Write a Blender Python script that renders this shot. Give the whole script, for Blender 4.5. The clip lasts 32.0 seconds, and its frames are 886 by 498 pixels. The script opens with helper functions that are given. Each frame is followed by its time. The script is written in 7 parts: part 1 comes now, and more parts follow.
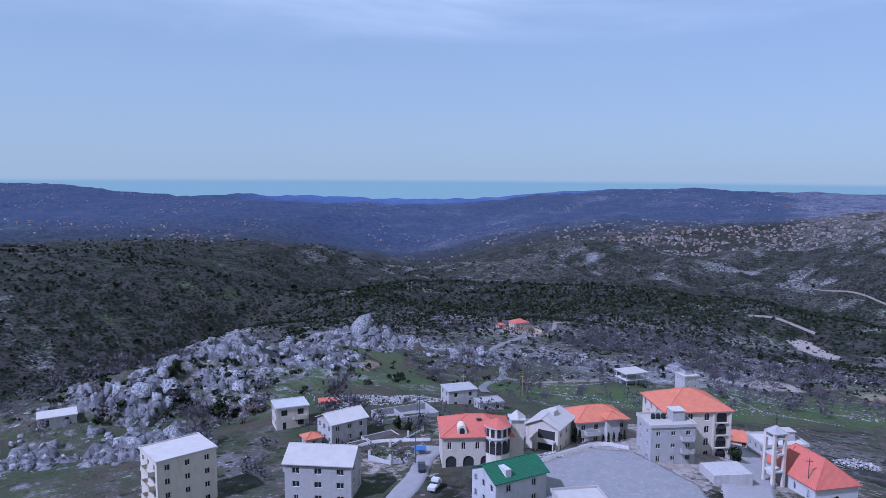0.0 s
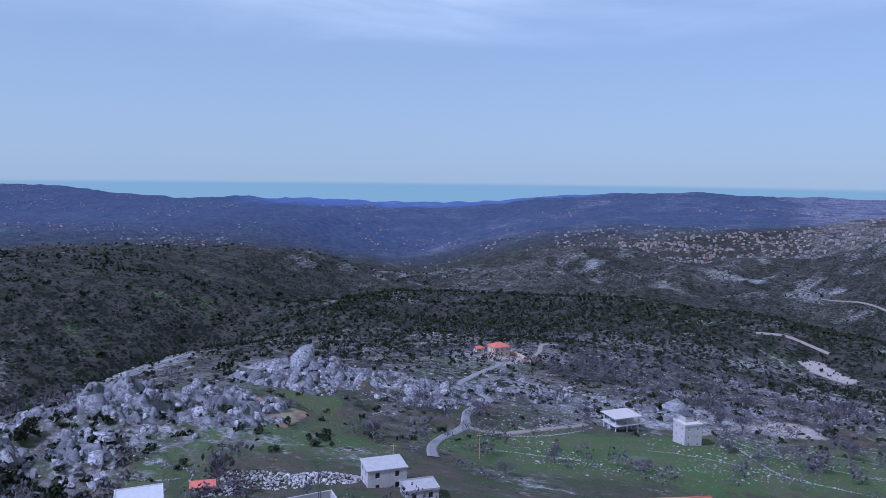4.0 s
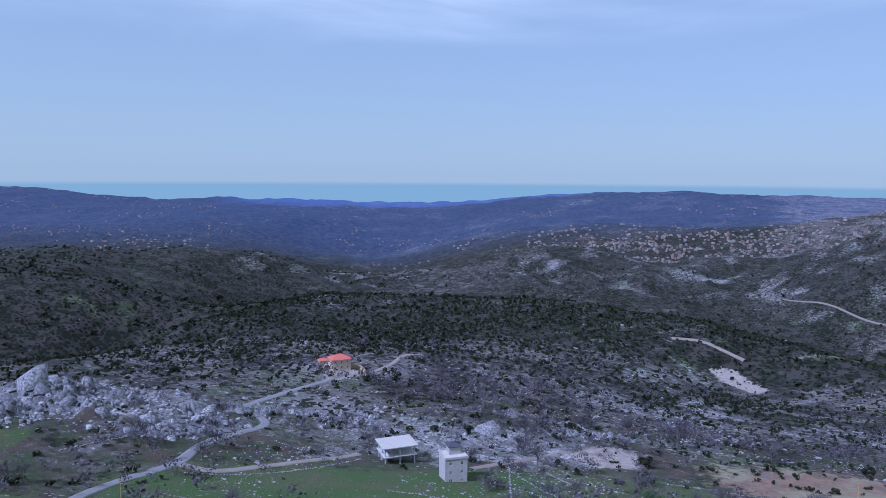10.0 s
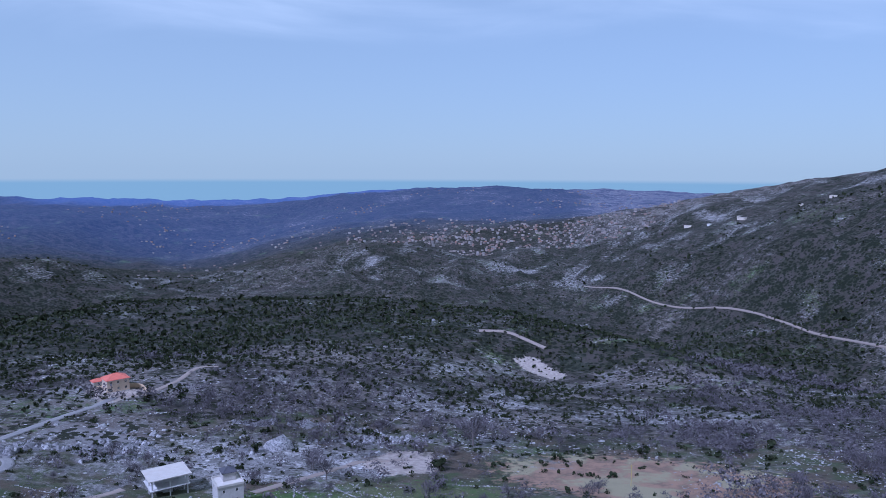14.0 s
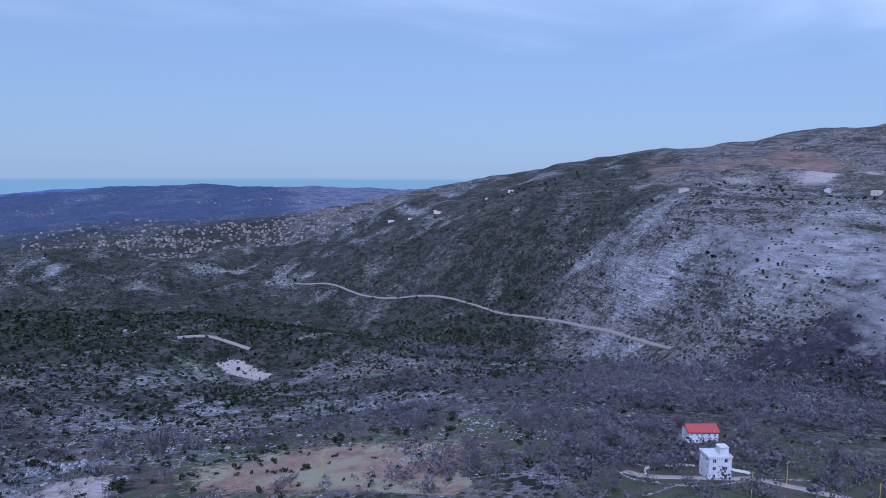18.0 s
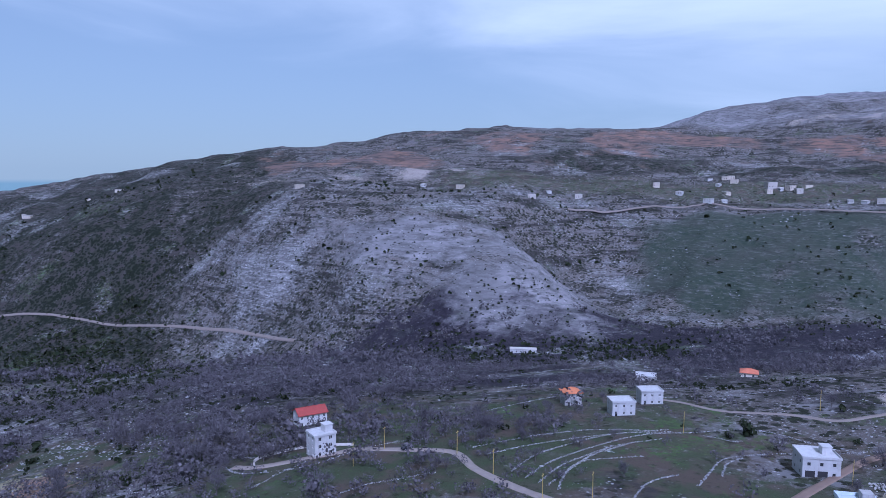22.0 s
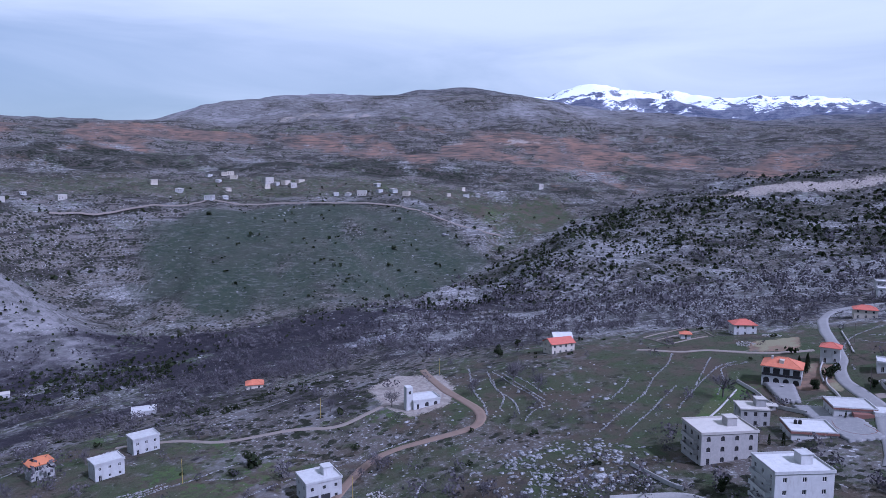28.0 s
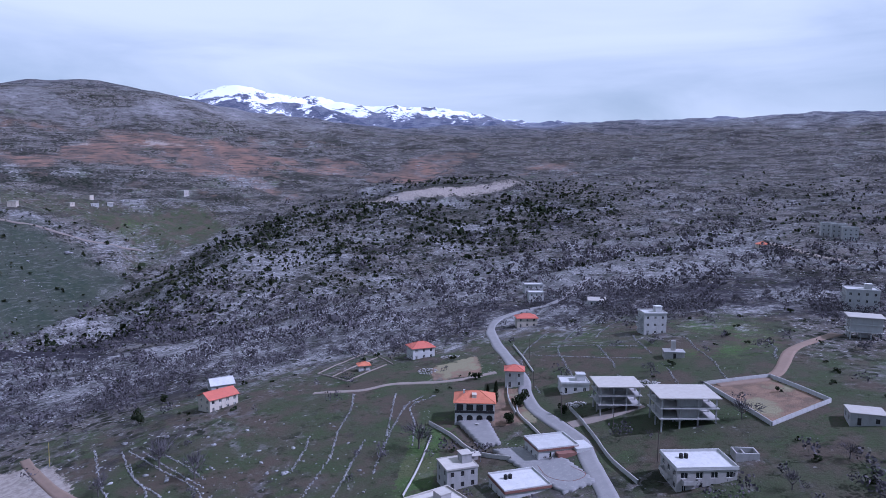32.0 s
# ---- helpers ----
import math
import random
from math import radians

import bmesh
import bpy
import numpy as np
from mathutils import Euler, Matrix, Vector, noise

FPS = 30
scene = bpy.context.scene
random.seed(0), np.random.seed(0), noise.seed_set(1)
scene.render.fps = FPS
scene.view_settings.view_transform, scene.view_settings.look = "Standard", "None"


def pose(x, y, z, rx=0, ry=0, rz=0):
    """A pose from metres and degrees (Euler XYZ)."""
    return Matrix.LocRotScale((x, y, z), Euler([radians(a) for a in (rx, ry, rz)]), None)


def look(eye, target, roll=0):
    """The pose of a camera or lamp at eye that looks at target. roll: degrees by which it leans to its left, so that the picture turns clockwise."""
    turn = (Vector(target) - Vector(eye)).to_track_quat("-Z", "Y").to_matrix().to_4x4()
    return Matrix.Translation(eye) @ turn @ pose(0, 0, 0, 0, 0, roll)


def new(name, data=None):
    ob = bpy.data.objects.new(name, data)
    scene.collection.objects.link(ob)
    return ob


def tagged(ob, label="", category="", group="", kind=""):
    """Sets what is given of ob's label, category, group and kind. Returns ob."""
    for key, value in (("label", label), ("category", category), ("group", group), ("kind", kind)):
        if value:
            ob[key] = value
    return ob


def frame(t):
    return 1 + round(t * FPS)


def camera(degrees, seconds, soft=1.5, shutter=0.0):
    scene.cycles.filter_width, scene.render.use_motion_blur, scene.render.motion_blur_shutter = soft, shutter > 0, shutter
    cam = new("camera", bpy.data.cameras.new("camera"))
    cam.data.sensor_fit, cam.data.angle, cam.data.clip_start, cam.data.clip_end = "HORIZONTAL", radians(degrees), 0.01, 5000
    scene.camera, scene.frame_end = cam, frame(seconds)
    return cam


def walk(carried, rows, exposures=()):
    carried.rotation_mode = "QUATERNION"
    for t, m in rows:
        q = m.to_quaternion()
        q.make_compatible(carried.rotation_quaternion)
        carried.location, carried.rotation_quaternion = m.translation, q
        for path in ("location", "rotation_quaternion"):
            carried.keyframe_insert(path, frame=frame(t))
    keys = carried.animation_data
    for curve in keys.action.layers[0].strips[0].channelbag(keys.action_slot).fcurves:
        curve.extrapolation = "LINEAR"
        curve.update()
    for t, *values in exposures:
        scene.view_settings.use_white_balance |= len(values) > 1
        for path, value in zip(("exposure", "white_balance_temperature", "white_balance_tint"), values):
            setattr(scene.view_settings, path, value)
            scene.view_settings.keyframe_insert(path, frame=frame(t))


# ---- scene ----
cam = camera(64.2, 32.0, soft=0.8)
PATH = [
    (0, (2.428, 23.241, 63.892), (2.28, 25.223, 63.668), 0.4),
    (1, (1.555, 38.429, 63.996), (1.403, 40.411, 63.771), 0.5),
    (2, (4.192, 53.273, 64.081), (4.034, 55.254, 63.86), 0.4),
    (3, (9.658, 68.323, 64.556), (9.5, 70.305, 64.339), 0.6),
    (3.5, (13.584, 75.778, 64.884), (13.428, 77.76, 64.667), 0.7),
    (5.5, (39.477, 99.636, 64.395), (39.316, 101.618, 64.182), 0.6),
    (6, (47.266, 104.151, 64.096), (47.105, 106.133, 63.883), 0.6),
    (7, (64.011, 110.749, 63.168), (63.847, 112.731, 62.955), 0.6),
    (8, (80.623, 116.964, 62.085), (80.461, 118.946, 61.872), 0.6),
    (9, (97.536, 122.962, 62.039), (97.378, 124.944, 61.823), 0.5),
    (10, (111.155, 130.145, 63.074), (111.003, 132.128, 62.858), 0.4),
    (11, (120.903, 137.675, 64.055), (120.761, 139.657, 63.836), 0.4),
    (12, (125.828, 142.401, 63.899), (125.82, 144.389, 63.677), 0.3),
    (13, (127.62, 144.492, 63.934), (127.78, 146.473, 63.71), 0.4),
    (13.5, (127.688, 144.319, 63.902), (127.934, 146.291, 63.678), 0.3),
    (15.5, (126.791, 142.279, 64.355), (127.424, 144.163, 64.127), 0.3),
    (16, (127.463, 141.589, 64.493), (128.187, 143.439, 64.264), 0.2),
    (17, (130.558, 139.517, 64.594), (131.464, 141.286, 64.365), 0.2),
    (18, (137.993, 137.946, 63.763), (139.07, 139.616, 63.536), 0.4),
    (18.5, (141.865, 136.872, 63.389), (143.024, 138.486, 63.162), 0.4),
    (19, (144.937, 136.035, 63.089), (146.185, 137.581, 62.863), 0.4),
    (20, (148.387, 135.088, 62.025), (149.836, 136.449, 61.801), 0.4),
    (21, (149.585, 134.633, 60.255), (151.207, 135.782, 60.034), 0.5),
    (22, (149.551, 133.964, 58.999), (151.315, 134.882, 58.779), 0.4),
    (23, (149.734, 133.447, 58.766), (151.598, 134.139, 58.547), 0.2),
    (24, (150.322, 132.824, 58.772), (152.262, 133.256, 58.550), -0.14),
    (25, (152.138, 130.715, 59.337), (154.117, 130.889, 59.105), -0.32),
    (25.5, (153.908, 130.930, 59.220), (155.894, 130.972, 58.985), -0.32),
    (26, (157.057, 130.894, 59.256), (159.042, 130.806, 59.022), -0.34),
    (26.5, (161.440, 130.706, 59.742), (163.415, 130.490, 59.506), -0.40),
    (28.5, (195.115, 128.156, 67.437), (197.055, 127.729, 67.204), 0.21),
    (29, (203.097, 125.905, 68.435), (205.016, 125.388, 68.206), 0.20),
    (30, (218.304, 120.832, 68.902), (220.137, 120.066, 68.675), 0.27),
    (31, (232.651, 114.766, 68.517), (234.361, 113.753, 68.296), 0.51),
    (32, (240.849, 110.158, 68.810), (242.401, 108.916, 68.588), 0.50),
]
walk(cam, [(t, look(eye, aim, lean)) for t, eye, aim, lean in PATH],
     exposures=((0, -0.06, 4530, 35), (13, 0.0, 4480, 33), (19, -0.12, 4380, 33), (26, -0.14, 4600, 36), (32, -0.12, 4690, 37)))

# ---- world, sun ----
SUN_FROM = Vector((-0.74, -0.58, 1.0)).normalized()      # the way towards the sun: south, a little behind the village
sun = new("sun", bpy.data.lights.new("sun", "SUN"))
sun.data.energy, sun.data.angle, sun.data.color = 4.6, radians(0.6), (1.0, 0.95, 0.88)
sun.matrix_world = look((0, 0, 300), Vector((0, 0, 300)) - SUN_FROM)


def build_world():
    w = bpy.data.worlds.new("sky")
    scene.world = w
    w.use_nodes = True
    nt = w.node_tree
    nt.nodes.clear()
    N, L = nt.nodes.new, nt.links.new
    out, bg = N("ShaderNodeOutputWorld"), N("ShaderNodeBackground")
    sky = N("ShaderNodeTexSky")
    sky.sky_type, sky.sun_disc = "NISHITA", False
    sky.sun_elevation = math.asin(SUN_FROM.z)
    sky.sun_rotation = math.atan2(SUN_FROM.x, SUN_FROM.y)
    sky.altitude, sky.air_density, sky.dust_density, sky.ozone_density = 1000, 1.0, 1.2, 1.5
    tc, sep = N("ShaderNodeTexCoord"), N("ShaderNodeSeparateXYZ")
    L(tc.outputs["Generated"], sep.inputs[0])
    # wispy high clouds, stretched along the horizon
    mp = N("ShaderNodeMapping")
    mp.inputs["Scale"].default_value = (1.7, 1.7, 9.0)
    mp.inputs["Location"].default_value = (0.35, 0.1, 0.4)
    mp.inputs["Rotation"].default_value = (0.0, 0.0, radians(-24))
    L(tc.outputs["Generated"], mp.inputs[0])
    n1 = N("ShaderNodeTexNoise")
    n1.inputs["Scale"].default_value, n1.inputs["Detail"].default_value, n1.inputs["Roughness"].default_value = 1.3, 9, 0.52
    n1.inputs["Distortion"].default_value = 0.6
    L(mp.outputs[0], n1.inputs["Vector"])
    # the cloud veil is thicker towards the north-east
    dot = N("ShaderNodeVectorMath")
    dot.operation = "DOT_PRODUCT"
    L(tc.outputs["Generated"], dot.inputs[0])
    dot.inputs[1].default_value = (math.sin(radians(118)), math.cos(radians(118)), 0.35)
    veil = N("ShaderNodeMapRange")
    veil.interpolation_type = "SMOOTHSTEP"
    veil.inputs[1].default_value, veil.inputs[2].default_value = 0.35, 1.0
    veil.inputs[3].default_value, veil.inputs[4].default_value = 0.0, 0.34
    L(dot.outputs["Value"], veil.inputs[0])
    add = N("ShaderNodeMath")
    calm = N("ShaderNodeMapRange")
    calm.inputs[3].default_value, calm.inputs[4].default_value = 0.22, 0.78
    L(n1.outputs[0], calm.inputs[0])
    L(calm.outputs[0], add.inputs[0])
    high = N("ShaderNodeMapRange")
    high.interpolation_type = "SMOOTHSTEP"
    high.inputs[1].default_value, high.inputs[2].default_value = 0.10, 0.24
    high.inputs[3].default_value, high.inputs[4].default_value = -0.10, 0.12
    L(sep.outputs[2], high.inputs[0])
    both = N("ShaderNodeMath")
    L(veil.outputs[0], both.inputs[0])
    L(high.outputs[0], both.inputs[1])
    L(both.outputs[0], add.inputs[1])
    cl = N("ShaderNodeMapRange")
    cl.interpolation_type = "SMOOTHSTEP"
    cl.inputs[1].default_value, cl.inputs[2].default_value = 0.49, 0.97
    cl.inputs[3].default_value, cl.inputs[4].default_value = 0.0, 1.0
    L(add.outputs[0], cl.inputs[0])
    # pale haze belt above the horizon
    belt = N("ShaderNodeMapRange")
    belt.interpolation_type = "SMOOTHSTEP"
    belt.inputs[1].default_value, belt.inputs[2].default_value = -0.02, 0.22
    belt.inputs[3].default_value, belt.inputs[4].default_value = 0.88, 0.70
    L(sep.outputs[2], belt.inputs[0])
    m0, m1, m2 = N("ShaderNodeMix"), N("ShaderNodeMix"), N("ShaderNodeMix")
    for m in (m0, m1, m2):
        m.data_type = "RGBA"
    L(belt.outputs[0], m0.inputs["Factor"])
    L(sky.outputs[0], m0.inputs["A"])
    m0.inputs["B"].default_value = SKY_HAZE
    L(cl.outputs[0], m1.inputs["Factor"])
    L(m0.outputs["Result"], m1.inputs["A"])
    m1.inputs["B"].default_value = SKY_CLOUD
    # the sea, below its horizon
    sea = N("ShaderNodeMapRange")
    sea.interpolation_type = "SMOOTHSTEP"
    sea.inputs[1].default_value, sea.inputs[2].default_value = -0.0195, -0.0125
    sea.inputs[3].default_value, sea.inputs[4].default_value = 1.0, 0.0
    L(sep.outputs[2], sea.inputs[0])
    L(sea.outputs[0], m2.inputs["Factor"])
    L(m1.outputs["Result"], m2.inputs["A"])
    m2.inputs["B"].default_value = SKY_SEA
    L(m2.outputs["Result"], bg.inputs[0])
    bg.inputs[1].default_value = 0.1
    L(bg.outputs[0], out.inputs[0])


SKY_HAZE = (4.45, 5.15, 4.0, 1)
SKY_CLOUD = (8.6, 8.9, 7.2, 1)
SKY_SEA = (2.9, 4.2, 3.75, 1)
build_world()


# ---- materials ----
def principled(name, rough=0.9, spec=0.25):
    m = bpy.data.materials.new(name)
    m.use_nodes = True
    b = m.node_tree.nodes["Principled BSDF"]
    b.inputs["Roughness"].default_value = rough
    b.inputs["Specular IOR Level"].default_value = spec
    return m, m.node_tree, b


def mixed(nt, fac, a, b, blend="MIX"):
    m = nt.nodes.new("ShaderNodeMix")
    m.data_type, m.blend_type = "RGBA", blend
    for key, v in (("Factor", fac), ("A", a), ("B", b)):
        if isinstance(v, bpy.types.NodeSocket):
            nt.links.new(v, m.inputs[key])
        elif key == "Factor":
            m.inputs[0].default_value = v
        else:
            m.inputs[key].default_value = (*v[:3], 1)
    return m.outputs["Result"]


def noise_fac(nt, scale, lo=0.4, hi=0.6, detail=6, rough=0.6, coord="Object", stretch=None):
    tc = nt.nodes.new("ShaderNodeTexCoord")
    n = nt.nodes.new("ShaderNodeTexNoise")
    n.inputs["Scale"].default_value, n.inputs["Detail"].default_value, n.inputs["Roughness"].default_value = scale, detail, rough
    src = tc.outputs[coord]
    if stretch:
        mp = nt.nodes.new("ShaderNodeMapping")
        mp.inputs["Scale"].default_value = stretch
        nt.links.new(src, mp.inputs[0])
        src = mp.outputs[0]
    nt.links.new(src, n.inputs["Vector"])
    r = nt.nodes.new("ShaderNodeMapRange")
    r.inputs[1].default_value, r.inputs[2].default_value = lo, hi
    nt.links.new(n.outputs[0], r.inputs[0])
    return r.outputs[0]


def bumped(nt, b, height, strength=0.4, distance=0.1):
    bp = nt.nodes.new("ShaderNodeBump")
    bp.inputs["Strength"].default_value, bp.inputs["Distance"].default_value = strength, distance
    nt.links.new(height, bp.inputs["Height"])
    nt.links.new(bp.outputs[0], b.inputs["Normal"])


def plain(name, col, rough=0.85, var=0.25, scale=0.6, spec=0.25, metal=0.0, bump=0.15, dirt=None):
    """A surface of one colour with blotches, fine grain and, if wanted, streaked dirt."""
    m, nt, b = principled(name, rough, spec)
    dark = [c * (1 - var) for c in col]
    c = mixed(nt, noise_fac(nt, scale, 0.35, 0.65), col, dark)
    fine = noise_fac(nt, scale * 14, 0.3, 0.7, 4)
    c = mixed(nt, fine, c, [x * (1 - var * 0.6) for x in col])
    if dirt:
        c = mixed(nt, noise_fac(nt, 0.9, 0.52, 0.75, 7, 0.7, stretch=(1.0, 1.0, 0.25)), c, dirt)
    info = nt.nodes.new("ShaderNodeObjectInfo")
    r = nt.nodes.new("ShaderNodeMapRange")
    r.inputs[3].default_value, r.inputs[4].default_value = 0.88, 1.08
    nt.links.new(info.outputs["Random"], r.inputs[0])
    hs = nt.nodes.new("ShaderNodeHueSaturation")
    nt.links.new(r.outputs[0], hs.inputs["Value"])
    nt.links.new(c, hs.inputs["Color"])
    nt.links.new(hs.outputs[0], b.inputs["Base Color"])
    b.inputs["Metallic"].default_value = metal
    if bump:
        bumped(nt, b, fine, bump, 0.05)
    return m


def attribute(nt, name):
    a = nt.nodes.new("ShaderNodeAttribute")
    a.attribute_name = name
    return a.outputs["Fac"]


def ground_material(name, hazy=False):
    """Land cover: the sheet carries how much rock, grass, ploughed soil, snow, track and woodland floor lies where."""
    m, nt, b = principled(name, 0.95, 0.12)
    def spots(scale, lo, hi, break_up=0.5, breadth=0.25):
        """Blobs of cover about 1 / scale metres apart, of uneven size, thinned out by a broad noise."""
        tc, v = nt.nodes.new("ShaderNodeTexCoord"), nt.nodes.new("ShaderNodeTexVoronoi")
        v.inputs["Scale"].default_value = scale
        nt.links.new(tc.outputs["Object"], v.inputs["Vector"])
        n = noise_fac(nt, scale * 2.6, 0.2, 0.8, 4)
        m1, m2 = nt.nodes.new("ShaderNodeMath"), nt.nodes.new("ShaderNodeMath")
        m1.operation = m2.operation = "MULTIPLY_ADD"
        nt.links.new(n, m1.inputs[0])
        m1.inputs[1].default_value = 0.35
        nt.links.new(v.outputs["Distance"], m1.inputs[2])
        nt.links.new(noise_fac(nt, scale * breadth, 0.3, 0.7, 3), m2.inputs[0])
        m2.inputs[1].default_value = break_up
        nt.links.new(m1.outputs[0], m2.inputs[2])
        r = nt.nodes.new("ShaderNodeMapRange")
        r.inputs[1].default_value, r.inputs[2].default_value = lo, hi
        r.inputs[3].default_value, r.inputs[4].default_value = 1.0, 0.0
        nt.links.new(m2.outputs[0], r.inputs[0])
        return r.outputs[0]
    bush, bush_b = (0.016, 0.018, 0.011), (0.024, 0.023, 0.022)
    pale = (0.34, 0.335, 0.335)
    ledge = noise_fac(nt, 0.30, 0.475, 0.55, 6, 0.65, stretch=(0.10, 0.10, 2.2))
    scrub = mixed(nt, noise_fac(nt, 0.03, 0.4, 0.6), (0.074, 0.065, 0.058), (0.100, 0.088, 0.080))
    scrub = mixed(nt, noise_fac(nt, 0.8, 0.54, 0.62, 5), scrub, (0.19, 0.186, 0.182))
    scrub = mixed(nt, noise_fac(nt, 0.05, 0.54, 0.62, 7, 0.68, stretch=(0.35, 0.35, 4.0)), scrub, (0.145, 0.139, 0.139))
    scrub = mixed(nt, noise_fac(nt, 0.036, 0.50, 0.57, 7, 0.68, stretch=(0.35, 0.35, 4.0)), scrub, (0.036, 0.033, 0.031))
    scrub = mixed(nt, spots(0.42, 0.50, 0.60, 0.55), scrub, pale)
    scrub = mixed(nt, spots(0.24, 0.78, 0.86, 0.5), scrub, bush)
    stone = mixed(nt, noise_fac(nt, 0.16, 0.35, 0.62, 8, 0.72, stretch=(0.6, 0.6, 3.0)), (0.33, 0.322, 0.318), (0.15, 0.146, 0.146))
    stone = mixed(nt, ledge, stone, (0.12, 0.117, 0.115))
    stone = mixed(nt, noise_fac(nt, 0.6, 0.50, 0.60, 6, 0.7), stone, (0.058, 0.055, 0.053))
    stone = mixed(nt, spots(0.30, 0.50, 0.60, 0.6), stone, (0.40, 0.392, 0.388))
    stone = mixed(nt, spots(0.20, 0.60, 0.68, 0.6), stone, bush)
    scree = mixed(nt, noise_fac(nt, 0.02, 0.38, 0.62, 5, 0.6, stretch=(1.0, 1.0, 0.5)), (0.215, 0.204, 0.208), (0.135, 0.129, 0.130))
    scree = mixed(nt, noise_fac(nt, 0.11, 0.48, 0.60, 7, 0.7, stretch=(0.4, 0.4, 2.4)), scree, (0.098, 0.095, 0.092))
    scree = mixed(nt, spots(0.36, 0.46, 0.56, 0.6), scree, (0.31, 0.302, 0.30))
    scree = mixed(nt, spots(0.17, 0.50, 0.58, 0.5), scree, bush)
    bowl = mixed(nt, noise_fac(nt, 0.02, 0.40, 0.60, 5), (0.028, 0.039, 0.028), (0.044, 0.048, 0.039))
    bowl = mixed(nt, noise_fac(nt, 0.16, 0.42, 0.62, 6, 0.7), bowl, (0.042, 0.052, 0.036))
    bowl = mixed(nt, noise_fac(nt, 0.26, 0.53, 0.66, 8, 0.78, stretch=(0.3, 0.3, 2.4)), bowl, (0.118, 0.115, 0.112))
    bowl = mixed(nt, spots(0.34, 0.40, 0.50, 0.6), bowl, (0.20, 0.195, 0.192))
    bowl = mixed(nt, spots(0.20, 0.44, 0.52, 0.5), bowl, bush)
    grass = mixed(nt, noise_fac(nt, 0.09, 0.40, 0.60), (0.042, 0.060, 0.027), (0.066, 0.060, 0.044))
    grass = mixed(nt, noise_fac(nt, 1.6, 0.4, 0.7), grass, (0.046, 0.048, 0.028))
    grass = mixed(nt, noise_fac(nt, 0.045, 0.50, 0.60, 5), grass, (0.070, 0.056, 0.043))
    grass = mixed(nt, noise_fac(nt, 0.30, 0.56, 0.66, 6, 0.7), grass, (0.026, 0.033, 0.016))
    grass = mixed(nt, spots(0.75, 0.33, 0.43, 0.75, 0.12), grass, (0.26, 0.255, 0.245))
    lawn = mixed(nt, noise_fac(nt, 0.07, 0.42, 0.58), (0.056, 0.094, 0.028), (0.080, 0.088, 0.042))
    lawn = mixed(nt, noise_fac(nt, 2.0, 0.45, 0.72), lawn, (0.036, 0.052, 0.022))
    lawn = mixed(nt, noise_fac(nt, 0.7, 0.645, 0.70, 4), lawn, (0.24, 0.235, 0.22))
    soil = mixed(nt, noise_fac(nt, 0.2, 0.4, 0.6), (0.215, 0.142, 0.100), (0.135, 0.098, 0.072))
    soil = mixed(nt, noise_fac(nt, 0.05, 0.50, 0.56), soil, (0.21, 0.19, 0.12))
    gravel = mixed(nt, noise_fac(nt, 0.5, 0.4, 0.6), (0.311, 0.274, 0.244), (0.222, 0.192, 0.167))
    red = mixed(nt, noise_fac(nt, 0.02, 0.4, 0.6), (0.180, 0.112, 0.082), (0.105, 0.078, 0.066))
    red = mixed(nt, noise_fac(nt, 0.12, 0.50, 0.58, 6, 0.65, stretch=(0.25, 0.25, 3.0)), red, (0.060, 0.052, 0.046))
    red = mixed(nt, spots(0.07, 0.36, 0.46, 0.6), red, (0.036, 0.034, 0.030))
    wood = mixed(nt, noise_fac(nt, 0.05, 0.4, 0.6), (0.025, 0.027, 0.018), (0.044, 0.039, 0.035))
    wood = mixed(nt, spots(0.45, 0.36, 0.45, 0.6), wood, (0.23, 0.226, 0.222))
    wood = mixed(nt, spots(0.20, 0.84, 0.96, 0.45), wood, (0.010, 0.013, 0.008))
    copse = mixed(nt, noise_fac(nt, 0.25, 0.4, 0.6), (0.029, 0.025, 0.032), (0.018, 0.016, 0.021))
    copse = mixed(nt, spots(0.40, 0.40, 0.50, 0.8, 0.12), copse, (0.24, 0.236, 0.238))
    c = scrub
    # ragged edges: the cover weights are broken up by a fine noise
    def ragged(key, scale, width=0.35):
        a = attribute(nt, key)
        n = noise_fac(nt, scale, 0.25, 0.75, 8, 0.70, stretch=(1.0, 1.0, 2.2))
        s = nt.nodes.new("ShaderNodeMath")
        s.operation = "ADD"
        nt.links.new(a, s.inputs[0])
        nt.links.new(n, s.inputs[1])
        r = nt.nodes.new("ShaderNodeMapRange")
        r.inputs[1].default_value, r.inputs[2].default_value = 1 - width / 2, 1 + width / 2
        nt.links.new(s.outputs[0], r.inputs[0])
        return r.outputs[0]
    c = mixed(nt, ragged("wood", 0.08), c, wood)
    c = mixed(nt, ragged("copse", 0.10), c, copse)
    c = mixed(nt, ragged("grass", 0.15), c, grass)
    c = mixed(nt, ragged("lawn", 0.3, 0.25), c, lawn)
    c = mixed(nt, ragged("redsoil", 0.02), c, red)
    c = mixed(nt, ragged("soil", 0.25, 0.2), c, soil)
    c = mixed(nt, ragged("rock", 0.17), c, stone)
    c = mixed(nt, ragged("scree", 0.05, 0.6), c, scree)
    c = mixed(nt, ragged("bowl", 0.02, 0.7), c, bowl)
    c = mixed(nt, ragged("gravel", 0.4, 0.2), c, gravel)
    c = mixed(nt, ragged("snow", 0.04, 0.12), c, (0.72, 0.74, 0.77))
    nt.links.new(c, b.inputs["Base Color"])
    bumped(nt, b, noise_fac(nt, 0.9, 0.2, 0.8, 8, 0.7), 0.6, 0.6)
